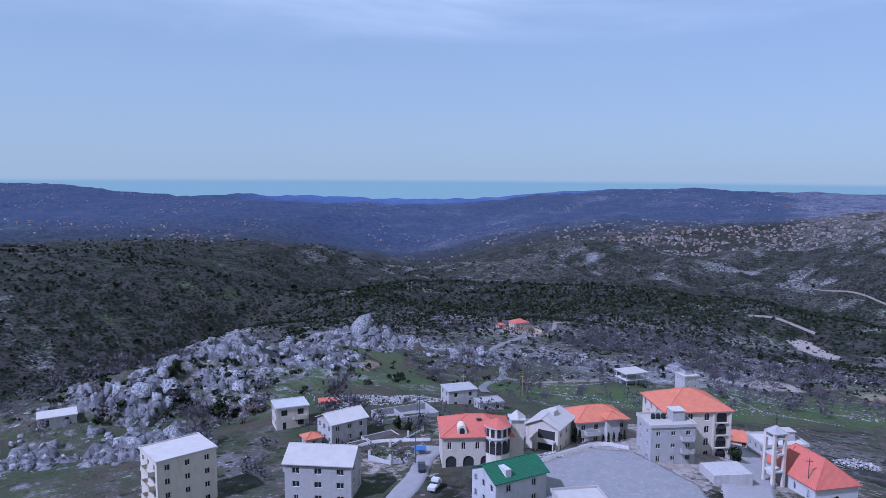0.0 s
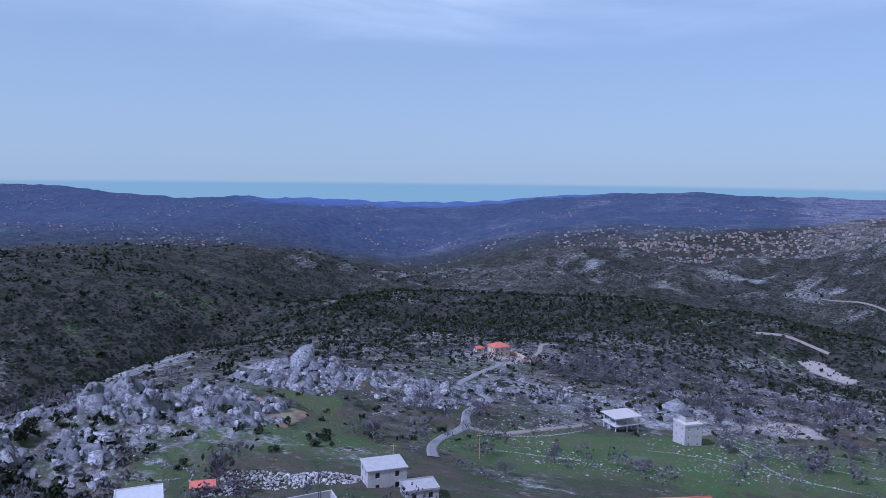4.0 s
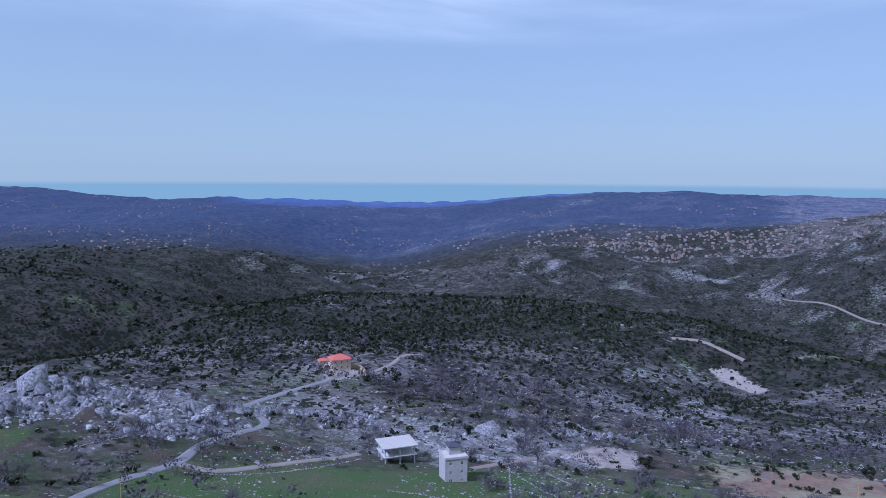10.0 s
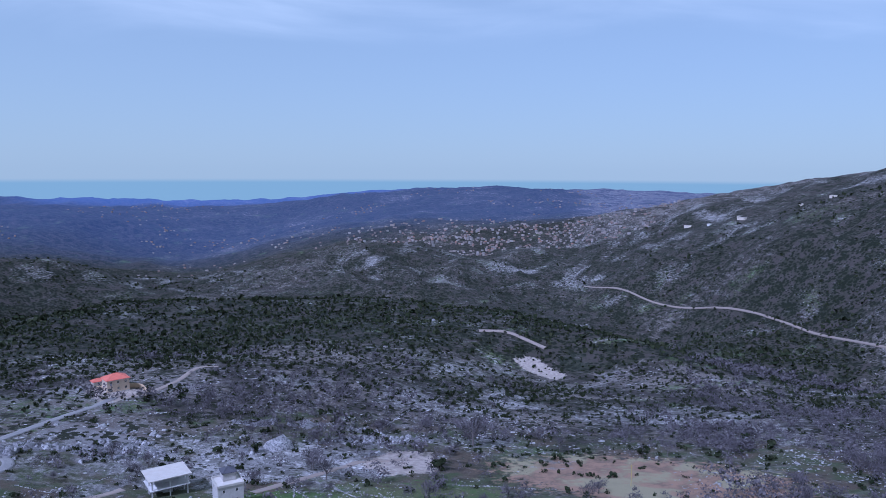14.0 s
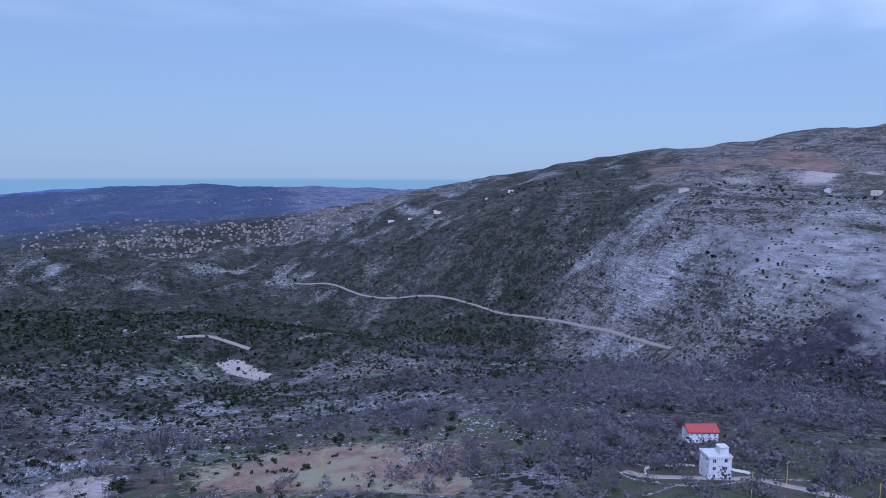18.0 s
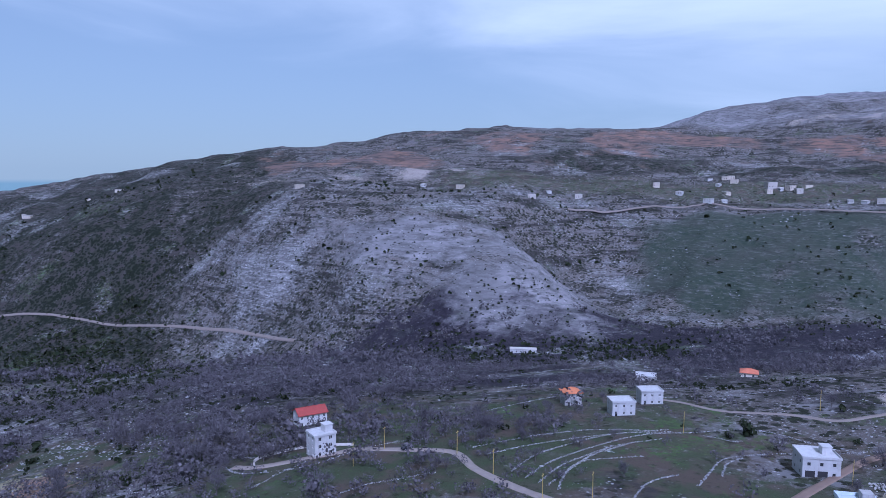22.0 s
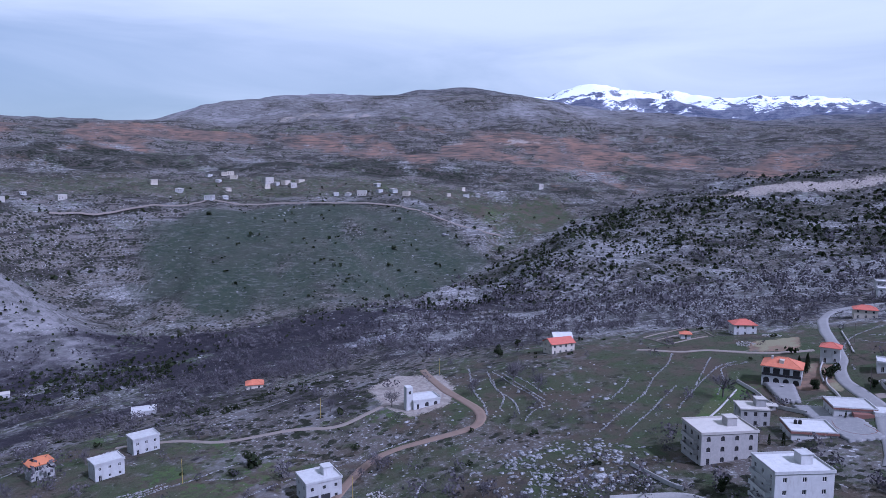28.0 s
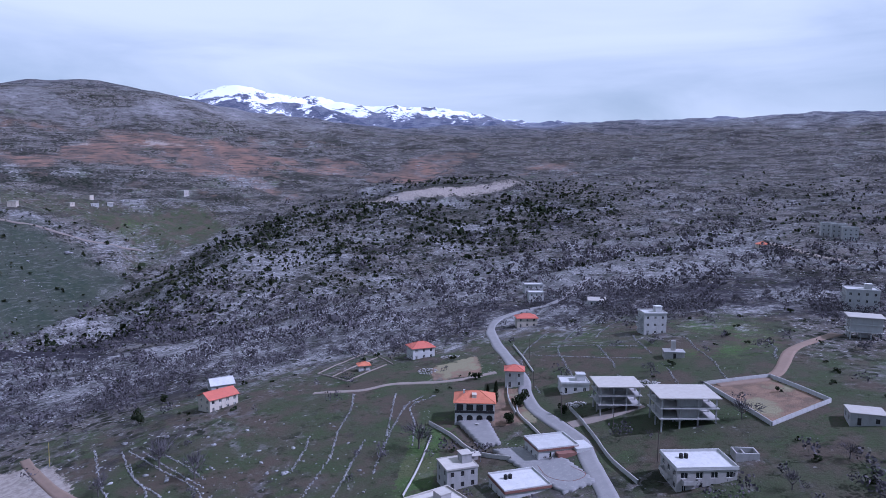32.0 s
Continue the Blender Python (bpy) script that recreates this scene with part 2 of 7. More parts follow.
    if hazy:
        # aerial haze put in as blue emission, scaled by the veil attribute
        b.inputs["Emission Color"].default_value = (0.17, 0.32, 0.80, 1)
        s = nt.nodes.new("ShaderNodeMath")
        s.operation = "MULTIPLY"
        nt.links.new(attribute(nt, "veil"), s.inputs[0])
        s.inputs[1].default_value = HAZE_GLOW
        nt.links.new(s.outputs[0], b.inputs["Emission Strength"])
    return m


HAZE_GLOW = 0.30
M_GROUND = ground_material("ground_cover")
M_FAR = ground_material("distant_haze_cover", hazy=True)


# ---- land: one sheet through the ridges, benches and valley floors ----
LANDFORMS = {
    "left_far_ridge": [(-2710, 3404, -39), (-2314, 3698, -38), (-2083, 3840, -88), (-1772, 4000, -127), (-1457, 4132, -135)],
    "far_coast": [(-1498, 4437, -128), (-921, 4601, -141), (-416, 4681, -159), (-225, 4696, -143), (-86, 4702, -156)],
    "right_far_ridge": [(-74, 4302, -130), (257, 4299, -82), (581, 4270, -54), (891, 4218, -48), (1324, 4105, -51),
                        (1537, 4031, -75), (1830, 3907, -102), (1978, 3688, -120)],
    "far_valley": [(-294, 3487, -270), (-58, 3803, -207)],
    "left_hill_crest": [(-949, 1226, -78), (-854, 1303, -84), (-678, 1474, -89), (-492, 1611, -105), (-375, 1647, -125), (-265, 1673, -174)],
    "left_hill_face": [(-555, 902, -86), (-446, 1031, -106), (-325, 1139, -130)],
    "left_gorge": [(-334, 420, -100), (-345, 560, -150), (-330, 730, -185), (-279, 931, -210), (-243, 1300, -230)],
    "left_back_valley": [(-1332, 1944, -165), (-958, 2173, -185), (-640, 2404, -205), (-263, 2181, -255)],
    "left_mid_ridge": [(-1929, 2747, -105), (-1540, 2883, -130), (-1139, 3076, -104), (-896, 3267, -110), (-627, 3232, -175), (-382, 2972, -269)],
    "spur_crest": [(-219, 770, -95), (-206, 970, -112), (-171, 1138, -118), (-61, 1191, -125), (113, 1173, -127), (266, 1088, -120),
                   (367, 940, -108), (407, 817, -100), (419, 722, -95)],
    "spur_front": [(-146, 729, -84), (-107, 631, -71), (-73, 546, -59), (-135, 861, -86), (-98, 741, -75), (-65, 638, -65), (-108, 1011, -106), (-74, 867, -94),
                   (-46, 743, -85), (-37, 1033, -110), (-15, 885, -97), (4, 758, -87), (38, 1033, -110), (47, 885, -97), (56, 758, -87), (145, 990, -102),
                   (138, 849, -90), (132, 728, -80), (228, 900, -98), (208, 790, -89)],
    "spur_flank": [(-187, 497, -51), (-175, 530, -54), (-158, 565, -58), (-148, 626, -64)],
    "spur_back": [(-76, 1380, -228), (117, 1350, -228), (302, 1270, -222), (450, 1130, -205), (500, 973, -190)],
    "cliff_crest": [(-151, 1805, -191), (52, 1872, -157), (268, 1965, -127), (489, 1982, -159), (629, 1790, -173)],
    "cliff_foot": [(-45, 1566, -200), (118, 1523, -200), (329, 1453, -200), (489, 1310, -190)],
    "village": [(336, 2712, -138), (650, 2356, -123), (796, 2050, -132), (702, 2238, -120)],
    "village_back": [(136, 3123, -161), (599, 3081, -133), (988, 2883, -120)],
    "slope_track": [(697, 1606, -197), (792, 1321, -192), (831, 1034, -172), (809, 815, -152), (765, 642, -135), (735, 513, -118)],
    "gully": [(575, 1039, -190), (587, 862, -176), (631, 721, -150), (666, 589, -128), (687, 477, -112), (707, 347, -90)],
    "slope_mid": [(751, 1508, -139), (875, 1271, -100), (947, 1028, -72), (860, 762, -64), (809, 583, -51), (800, 435, -49)],
    "bench": [(980, 1843, -67), (1064, 1446, -22), (1047, 1141, 9), (988, 811, 30), (1092, 655, 29), (1151, 529, 21)],
    "skyline": [(1347, 2328, -36), (1408, 1937, 25), (1468, 1500, 92), (1532, 1360, 110), (1661, 1197, 124), (1818, 1138, 160),
                (1954, 988, 178), (2126, 834, 185)],
    "slope_foot": [(637, 483, -97), (706, 358, -92), (768, 298, -86), (828, 178, -76), (865, 55, -66)],
    "forest_floor": [(441, 436, -66), (567, 409, -85), (640, 308, -82), (701, 234, -76), (749, 108, -66), (741, 30, -58)],
    "bowl": [(1104, 235, -50), (1109, 97, -44), (1242, 382, 0), (1299, 173, 11), (1290, -20, 15)],
    "scree_crest": [(1048, 573, 2), (987, 463, -32), (900, 381, -66), (805, 317, -81)],
    "scree_face": [(883, 655, -30), (877, 533, -38), (779, 417, -73)],
    "bowl_gully": [(1092, 469, -64), (1013, 387, -98), (927, 321, -104)],
    "plateau": [(1184, 701, 34), (1357, 459, 38), (1449, 180, 44), (1438, -38, 37)],
    "high_skyline": [(1904, 1093, 169), (2129, 974, 186), (2309, 767, 189), (2389, 565, 187), (2461, 431, 246), (2547, 255, 279), (2590, 74, 294),
                     (2605, -86, 297), (2612, -220, 314), (2602, -430, 340), (2590, -590, 306), (2508, -813, 269)],
    "red_terraces": [(1860, 182, 107), (1875, -226, 111), (1803, -476, 99), (1811, -815, 116)],
    "wooded_hill": [(962, 14, -90), (1020, -62, -76), (1051, -141, -58), (1102, -235, -20), (1136, -332, 6), (1162, -527, 32), (1109, -676, 38), (1060, -856, 46)],
    "behind_wooded_hill": [(1079, -17, -112), (1147, -90, -86), (1204, -187, -58), (1261, -297, -22)],
    "quarry_top": [(1221, -611, 56), (1177, -699, 64), (1111, -769, 57)],
    "behind_quarry": [(1396, -621, 30), (1351, -849, 50)],
    "wooded_face": [(945, -106, -50), (907, -206, -36), (917, -349, -19), (874, -483, -8), (725, -609, -4), (595, -733, 14)],
    "gorge_floor": [(883, 25, -76), (869, -115, -66), (787, -260, -46), (751, -237, -36), (630, -316, -14), (560, -440, 4), (496, -557, 23)],
    "far_rise": [(1400, -1156, 72), (1100, -1375, 90), (849, -1493, 93), (1733, -739, 89)],
    "east_skyline": [(2298, -1665, 224), (2139, -1834, 240), (1923, -2023, 255), (1605, -2238, 257), (1419, -2336, 273), (1210, -2425, 279)],
    "snow_range": [(4452, -1228, 462), (4360, -1621, 536), (4283, -1794, 500), (4178, -2045, 500), (3993, -2317, 466), (3798, -2562, 438), (3628, -2729, 424), (3460, -2845, 380)],
    "behind_range": [(3500, -1000, 200), (3300, -1900, 190), (3300, 900, 120), (2500, 2600, -120)],
    "south": [(-900, -900, -60), (0, -1500, 40), (-2600, 300, -60), (-2500, -2500, 40), (1500, -4300, 260)],
    # the village hill and the fields round it
    "hill_top": [(-90, 60, -6), (0, 90, -4), (80, 60, -2), (180, 30, -3), (260, -20, -4), (330, -120, 2), (0, -200, -5), (200, -300, 0)],
    "hill_shoulder": [(-95, 215, -14), (-60, 225, -12), (-10, 238, -11), (42, 205, -5), (85, 210, -14), (110, 170, -12)],
    "crag": [(-140, 260, -14), (-100, 290, -8), (-56, 368, -20), (-130, 330, -22), (-20, 330, -28)],
    "west_fields": [(14, 405, -41), (73, 382, -46), (96, 366, -43), (172, 410, -55), (238, 424, -60), (272, 424, -61), (100, 290, -33), (190, 300, -40)],
    "west_slope": [(21, 525, -52), (54, 593, -58), (305, 791, -91), (328, 724, -113), (-190, 562, -66), (240, 560, -82), (380, 560, -92)],
    "north_fields": [(345, 284, -40), (376, 314, -46), (300, 230, -33), (450, 225, -43), (455, 192, -41), (405, 128, -38), (434, 149, -39), (330, 130, -29)],
    "north_east_fields": [(452, 86, -32), (499, 12, -24), (506, -85, -20), (516, -159, -17), (417, -40, -17), (386, -70, -10),
                          (362, -71, -7), (338, -41, -11), (433, -152, -4), (370, 20, -20), (330, 50, -20)],
}
HUB = (150.0, 125.0)


def warp(x, y):
    dx, dy = x - HUB[0], y - HUB[1]
    s = np.log(np.hypot(dx, dy) + 90.0)
    a = np.arctan2(dx, dy)
    return s * np.cos(a), s * np.sin(a), s


def fit_land():
    pts = []
    for key, line in LANDFORMS.items():
        if key in ("slope_track", "scree_crest", "wooded_hill", "spur_crest", "skyline", "bowl_gully"):
            for a, b in zip(line, line[1:]):
                pts += [tuple(a[k] + (b[k] - a[k]) * t for k in range(3)) for t in (0.0, 1 / 3, 2 / 3)]
            pts.append(line[-1])
        else:
            pts += line
    p = np.array(pts, float)
    return p


LAND = fit_land()


def hashed(ix, iy, seed):
    h = (ix.astype(np.int64) * 374761393 + iy.astype(np.int64) * 668265263 + seed * 1442695041) & 0x7FFFFFFF
    h = ((h ^ (h >> 13)) * 1274126177) & 0x7FFFFFFF
    return ((h ^ (h >> 16)) & 0xFFFF) / 65535.0


def vnoise(x, y, seed=0):
    ix, iy = np.floor(x), np.floor(y)
    fx, fy = x - ix, y - iy
    fx, fy = fx * fx * (3 - 2 * fx), fy * fy * (3 - 2 * fy)
    a, b = hashed(ix, iy, seed), hashed(ix + 1, iy, seed)
    c, d = hashed(ix, iy + 1, seed), hashed(ix + 1, iy + 1, seed)
    return (a + (b - a) * fx) * (1 - fy) + (c + (d - c) * fx) * fy - 0.5


def fbm(x, y, size, octaves=4, seed=0, gain=0.5):
    v, amp = 0.0, 1.0
    x, y = x / size, y / size
    for i in range(octaves):
        v = v + amp * vnoise(x, y, seed + i)
        x, y, amp = x * 2.03 + 17.1, y * 2.03 - 9.3, amp * gain
    return v


def ridged(x, y, size, octaves=4, seed=0):
    v, amp = 0.0, 1.0
    x, y = x / size, y / size
    for i in range(octaves):
        v = v + amp * (0.24 - 2 * np.abs(vnoise(x, y, seed + i)))
        x, y, amp = x * 2.1 + 5.7, y * 2.1 + 3.1, amp * 0.5
    return v


def kernel(u, v, uu, vv):
    return np.sqrt((u[:, None] - uu[None]) ** 2 + (v[:, None] - vv[None]) ** 2 + 0.0016)


def solve_land():
    u, v, s = warp(LAND[:, 0], LAND[:, 1])
    u, v = u * 2.0, v * 2.0
    a = np.arctan2(LAND[:, 0] - HUB[0], LAND[:, 1] - HUB[1])
    k = kernel3(LAND[:, 0], LAND[:, 1], LAND[:, 0], LAND[:, 1])
    n = len(LAND)
    m = np.zeros((n + 1, n + 1))
    m[:n, :n], m[:n, n], m[n, :n] = k - np.eye(n) * 0.008, 1, 1
    rhs = np.zeros(n + 1)
    rhs[:n] = LAND[:, 2]
    return np.linalg.solve(m, rhs)


def kernel3(x, y, px, py):
    """Distances in a plan that is stretched by the logarithm of the distance from the hub."""
    dx, dy, ex, ey = x - HUB[0], y - HUB[1], px - HUB[0], py - HUB[1]
    r, q = np.hypot(dx, dy) + 1e-6, np.hypot(ex, ey) + 1e-6
    s, t = np.log(r + 90), np.log(q + 90)
    c, d = r / (r + 90), q / (q + 90)
    ax, ay, bx, by = c * dx / r, c * dy / r, d * ex / q, d * ey / q
    return np.sqrt((s[:, None] - t[None]) ** 2 + (ax[:, None] - bx[None]) ** 2 + (ay[:, None] - by[None]) ** 2 + 0.0025)


WEIGHTS = solve_land()


def smooth_z(x, y):
    x, y = np.asarray(x, float).ravel(), np.asarray(y, float).ravel()
    out = np.empty(len(x))
    for i in range(0, len(x), 40000):
        j = slice(i, i + 40000)
        out[j] = kernel3(x[j], y[j], LAND[:, 0], LAND[:, 1]) @ WEIGHTS[:-1] + WEIGHTS[-1]
    return out


def oval(x, y, cx, cy, rx, ry, turn=0.0, edge=0.35):
    """1 inside an oval on the plan, falling to 0 across its edge."""
    c, s = math.cos(radians(turn)), math.sin(radians(turn))
    dx, dy = x - cx, y - cy
    q = np.sqrt(((dx * c + dy * s) / rx) ** 2 + ((dy * c - dx * s) / ry) ** 2)
    return np.clip((1 + edge - q) / (2 * edge), 0, 1)


def patch(x, y, corners, edge=2.0):
    """1 inside a convex plot of land given by its corners (anticlockwise or clockwise), soft over edge metres."""
    d = np.full(np.shape(x), 1e9)
    area = sum(a[0] * b[1] - b[0] * a[1] for a, b in zip(corners, corners[1:] + corners[:1]))
    for (ax, ay), (bx, by) in zip(corners, corners[1:] + corners[:1]):
        w = math.hypot(bx - ax, by - ay)
        side = ((bx - ax) * (y - ay) - (by - ay) * (x - ax)) / w * (1 if area > 0 else -1)
        d = np.minimum(d, side)
    return np.clip(d / edge + 0.5, 0, 1)


def area(x, y, corners, edge):
    """1 inside a plot of any outline, falling to 0 over edge metres on both sides of its border."""
    x, y = np.asarray(x, float), np.asarray(y, float)
    out = np.zeros(x.shape)
    cs = np.array(corners, float)
    lo, hi = cs.min(0) - edge, cs.max(0) + edge
    k = (x > lo[0]) & (x < hi[0]) & (y > lo[1]) & (y < hi[1])
    px, py = x[k], y[k]
    if not len(px):
        return out
    inside, d = np.zeros(len(px), bool), np.full(len(px), 1e9)
    for (ax, ay), (bx, by) in zip(cs, np.roll(cs, -1, 0)):
        t = np.clip(((px - ax) * (bx - ax) + (py - ay) * (by - ay)) / ((bx - ax) ** 2 + (by - ay) ** 2), 0, 1)
        d = np.minimum(d, np.hypot(px - ax - t * (bx - ax), py - ay - t * (by - ay)))
        inside ^= ((ay > py) != (by > py)) & (px < (bx - ax) * (py - ay) / (by - ay if by != ay else 1e-9) + ax)
    out[k] = np.clip(0.5 + np.where(inside, d, -d) / (2 * edge), 0, 1)
    return out


SCREE = [(930, 734), (960, 641), (972, 561), (1070, 500), (1036, 400), (990, 345), (900, 320), (760, 305), (733, 379), (756, 463), (805, 521), (867, 666)]
BOWL = [(1223, 345), (1290, 187), (1275, 60), (1255, -60), (1180, -110), (1080, -30), (970, 60), (950, 150), (985, 250), (1112, 330)]
CLIFF_WOOD = [(1594, 341), (1690, 160), (1761, -5), (1672, -223), (1537, -184), (1577, -11), (1530, 150), (1514, 307)]
BOWL_ROCKS = [(1122, 505), (1253, 364), (1105, 306), (1037, 174), (960, 190), (930, 260), (1030, 350), (1089, 409)]
PASTURE = [(1359, -94), (1432, -314), (1300, -330), (1230, -240), (1190, -138), (1309, -134)]
VALLEY_OAKS = [(732, 528), (724, 419), (747, 314), (777, 211), (690, 225), (639, 252), (613, 329)]


def karst(x, y):
    """The two bare limestone crags beside the village: the long one over the gorge, and the one in the fields."""
    a = area(x, y, [(-150, 265), (-112, 325), (-90, 320), (-74, 296), (-66, 272), (-84, 256), (-74, 236), (-88, 216), (-112, 200), (-150, 190), (-165, 225)], 7)
    b = area(x, y, [(-108, 440), (-84, 450), (-50, 440), (-12, 422), (-2, 406), (-14, 384), (-28, 366), (-52, 344), (-74, 346), (-90, 380)], 7)
    return np.maximum(a, b)


def polar(x, y):
    dx, dy = x - HUB[0], y - HUB[1]
    return np.hypot(dx, dy), np.degrees(np.arctan2(dx, dy))


def step(v, a, b):
    t = np.clip((v - a) / (b - a), 0, 1)
    return t * t * (3 - 2 * t)


PLOTS_SOIL = [
    [(208, 393), (235, 410), (266, 387), (281, 360), (277, 332), (264, 325)], [(322, 78), (352.9, 57), (348.7, 54), (318, 67)],
    [(341, 128), (366, 124), (384, 109), (358, 106), (333, 106)], [(367.6, -105.3), (353.6, -122.5), (328.1, -108.7), (333.8, -84.7)],
    [(436.7, -73.7), (423.5, -74.2), (397.4, -55.1), (407.5, -44.9)], [(479.1, -74.4), (476.9, -99.1), (450.6, -79.2), (463.4, -62.9)],
]
PLOTS_GREEN = [
    [(-63, 333), (-59, 340), (-39, 343), (-39, 325), (-43, 319)], [(23, 306), (20, 337), (36, 355), (90, 375), (111, 338)],
    [(318, 67), (349.7, 54), (347.9, 38.6), (315.9, 34.6), (306.4, 41.8)], [(396.4, 2.9), (427.8, -27.5), (419.8, -33.6), (388.2, -4.5)],
]
PLOTS_PALE = [
    [(141, 414), (156, 437), (173, 435), (172, 408), (153, 402)], [(3, 529), (9, 545), (38, 524), (24, 496)],
    [(295, 744), (318, 750), (335, 711), (320, 694), (300, 723)], [(505, 70), (520, 88), (505, 104), (470, 100), (452, 90), (458, 74), (480, 68)],
]


def covers(x, y, z):
    """How much of each cover lies at each place of the plan."""
    r, az = polar(x, y)
    n1, n2, n3 = fbm(x, y, 120, 4, 11), fbm(x, y, 35, 4, 23), fbm(x, y, 400, 4, 31)
    near_hill = step(r, 420, 300)
    sector = lambda a0, a1, r0, r1, soft=5.0: step(az, a0 - soft, a0 + soft) * step(az, a1 + soft, a1 - soft) * step(r, r0 * 0.94, r0 * 1.04) * step(r, r1 * 1.06, r1 * 0.96)
    # woodland floor: evergreen scrub on the spur and in the gorges, bare trees along the valley
    wood = 0.5 * sector(-48, 42, 440, 700) + 0.9 * sector(-48, 42, 640, 1350)
    copse = 0.95 * step(z, -50, -60) * sector(40, 104, 350, 740) * (0.65 + 0.35 * step(az, 45, 70))
    copse = np.maximum(copse, (0.62 - 0.24 * step(az, 104, 116) * step(r, 520, 600)) * sector(94, 152, 420, 780))
    copse = np.maximum(copse, 0.30 * sector(118, 168, 640, 2300))
    copse = np.clip(copse + 0.5 * n2, 0, 1)
    wood = np.maximum(wood, 1.05 * step(az, -8, -14) * step(r, 560, 700))
    wood = np.maximum(wood, 0.8 * step(r, 1250, 1700) * step(az, 24, 18))
    wood = np.maximum(wood, 0.78 * sector(-6, 50, 1150, 1950))
    wood = np.maximum(wood, 0.22 * sector(44, 60, 620, 1150))
    wood = np.maximum(wood, 0.9 * area(x, y, VALLEY_OAKS, 14))
    wood = np.maximum(wood, 0.55 * np.maximum(oval(x, y, 1035, -520, 190, 420, 10), oval(x, y, 985, -120, 85, 190, 29)))
    wood = np.maximum(wood, 0.75 * oval(x, y, 1580, 480, 110, 190, 20))
    wood = np.maximum(wood, 0.85 * area(x, y, CLIFF_WOOD, 30))
    wood = np.maximum(wood, 0.8 * oval(x, y, 1560, -60, 50, 130, 0) + 0.7 * oval(x, y, 1640, -520, 60, 200, 0))
    wood = np.maximum(wood, 0.45 * sector(78, 124, 1400, 1540) + 0.5 * n1)
    wood = np.clip(wood + 0.6 * n1, 0, 1)
    # bare limestone
    rock = 0.18 + 0.7 * n2 + 0.45 * n1 - 0.14 * sector(45, 150, 1180, 2100)
    rock = rock + 0.50 * karst(x, y) * (1 - 0.6 * step(y, 330, 300)) + 0.36 * oval(x, y, 60, 425, 110, 26, 0)
    rock = rock + 0.16 * sector(-24, 45, 235, 470) - 0.22 * sector(-60, 40, 620, 1500) * (1 - karst(x, y))
    rock = rock - 0.5 * oval(x, y, 110, 340, 120, 45, 10)
    rock = rock + 0.10 * sector(36, 56, 700, 1150) + 0.10 * area(x, y, BOWL_ROCKS, 25) - 0.25 * area(x, y, PASTURE, 40) - 0.18 * sector(80, 104, 880, 1300)
    rock = rock + 0.40 * sector(96, 150, 430, 660) + 0.16 * sector(106, 150, 560, 900) + 0.18 * sector(100, 150, 720, 1350)
    rock = rock + 0.30 * sector(50, 110, 1130, 1190, 3) + 0.35 * sector(66, 130, 1480, 1560, 3) * step(n1, -0.2, 0.1)
    rock = rock + 0.25 * step(z, 170, 240) * step(n3 + 0.5 * n1, -0.25, 0.05) + 0.06 * oval(x, y, 250, 1760, 340, 140, -10) + 0.5 * oval(x, y, 955, -60, 45, 100, 29)
    rock = np.clip((rock - 0.30 * near_hill * step(az, 0, 30) - 0.10 * near_hill) * (1 - 0.75 * step(r, 1900, 2300) * step(az, 40, 30)), 0, 1)
    grass = np.clip(0.10 + 0.8 * n1 + 0.5 * n2 + 0.55 * near_hill + 0.25 * step(az, 88, 100) * step(r, 500, 440) + 0.5 * oval(x, y, 440, -120, 110, 90, 40), 0, 1) * step(r, 700, 560)
    grass = np.maximum(grass, 0.85 * oval(x, y, 110, 340, 130, 45, 10))
    grass = np.maximum(grass, 0.62 * oval(x, y, 60, 395, 140, 50, 0) + 0.4 * n2 * step(r, 520, 440))
    bowl = np.clip(0.86 * area(x, y, BOWL, 30) + 0.7 * n2 + 0.5 * n1, 0, 1) * step(area(x, y, BOWL, 45), 0.0, 0.3)
    scree = (0.72 + 0.9 * n2 + 0.5 * n1) * area(x, y, SCREE, 34)
    # pale scree colour in patches on the crown of the brown hill
    scree = np.maximum(scree, (0.46 + 1.1 * n3 + 0.7 * n1) * step(z, 150, 215) * sector(44, 140, 1750, 2700))
    rock = rock * (1 - 0.6 * np.clip(scree, 0, 1)) * (1 - 0.7 * bowl) + 0.35 * bowl * step(n2, 0.12, 0.3)
    grass = np.maximum(grass, 0.8 * area(x, y, PASTURE, 25))
    grass = np.maximum(grass, 0.55 * sector(60, 112, 1190, 1330))
    soil = 0.8 * oval(x, y, 250, 388, 62, 34, -25)
    redsoil = np.clip(0.44 * sector(60, 128, 1600, 1860) + 1.3 * n1 + 0.7 * n3, 0, 1) * sector(44, 140, 1400, 1960)
    redsoil = np.maximum(redsoil, 0.8 * sector(48, 62, 1380, 1480, 2))
    soil = np.maximum(soil, patch(x, y, [(-70, 307), (-67, 321), (-45, 317), (-47, 292)]))
    for plot in PLOTS_SOIL:
        soil = np.maximum(soil, 0.9 * patch(x, y, plot, 3))
    grass = np.maximum(grass, 0.62 * oval(x, y, 190, 450, 150, 50, -10) + 0.4 * n2)
    lawn = 0.45 * oval(x, y, -50, 305, 60, 50, 20) + 0.9 * n2
    lawn = np.maximum(lawn, 0.36 * oval(x, y, -20, 230, 90, 35, 0) + 0.9 * n2)
    lawn = np.maximum(lawn, 0.85 * np.maximum(oval(x, y, 110, 340, 105, 42, 10), oval(x, y, 30, 322, 45, 30, 0)) + 0.5 * n2)
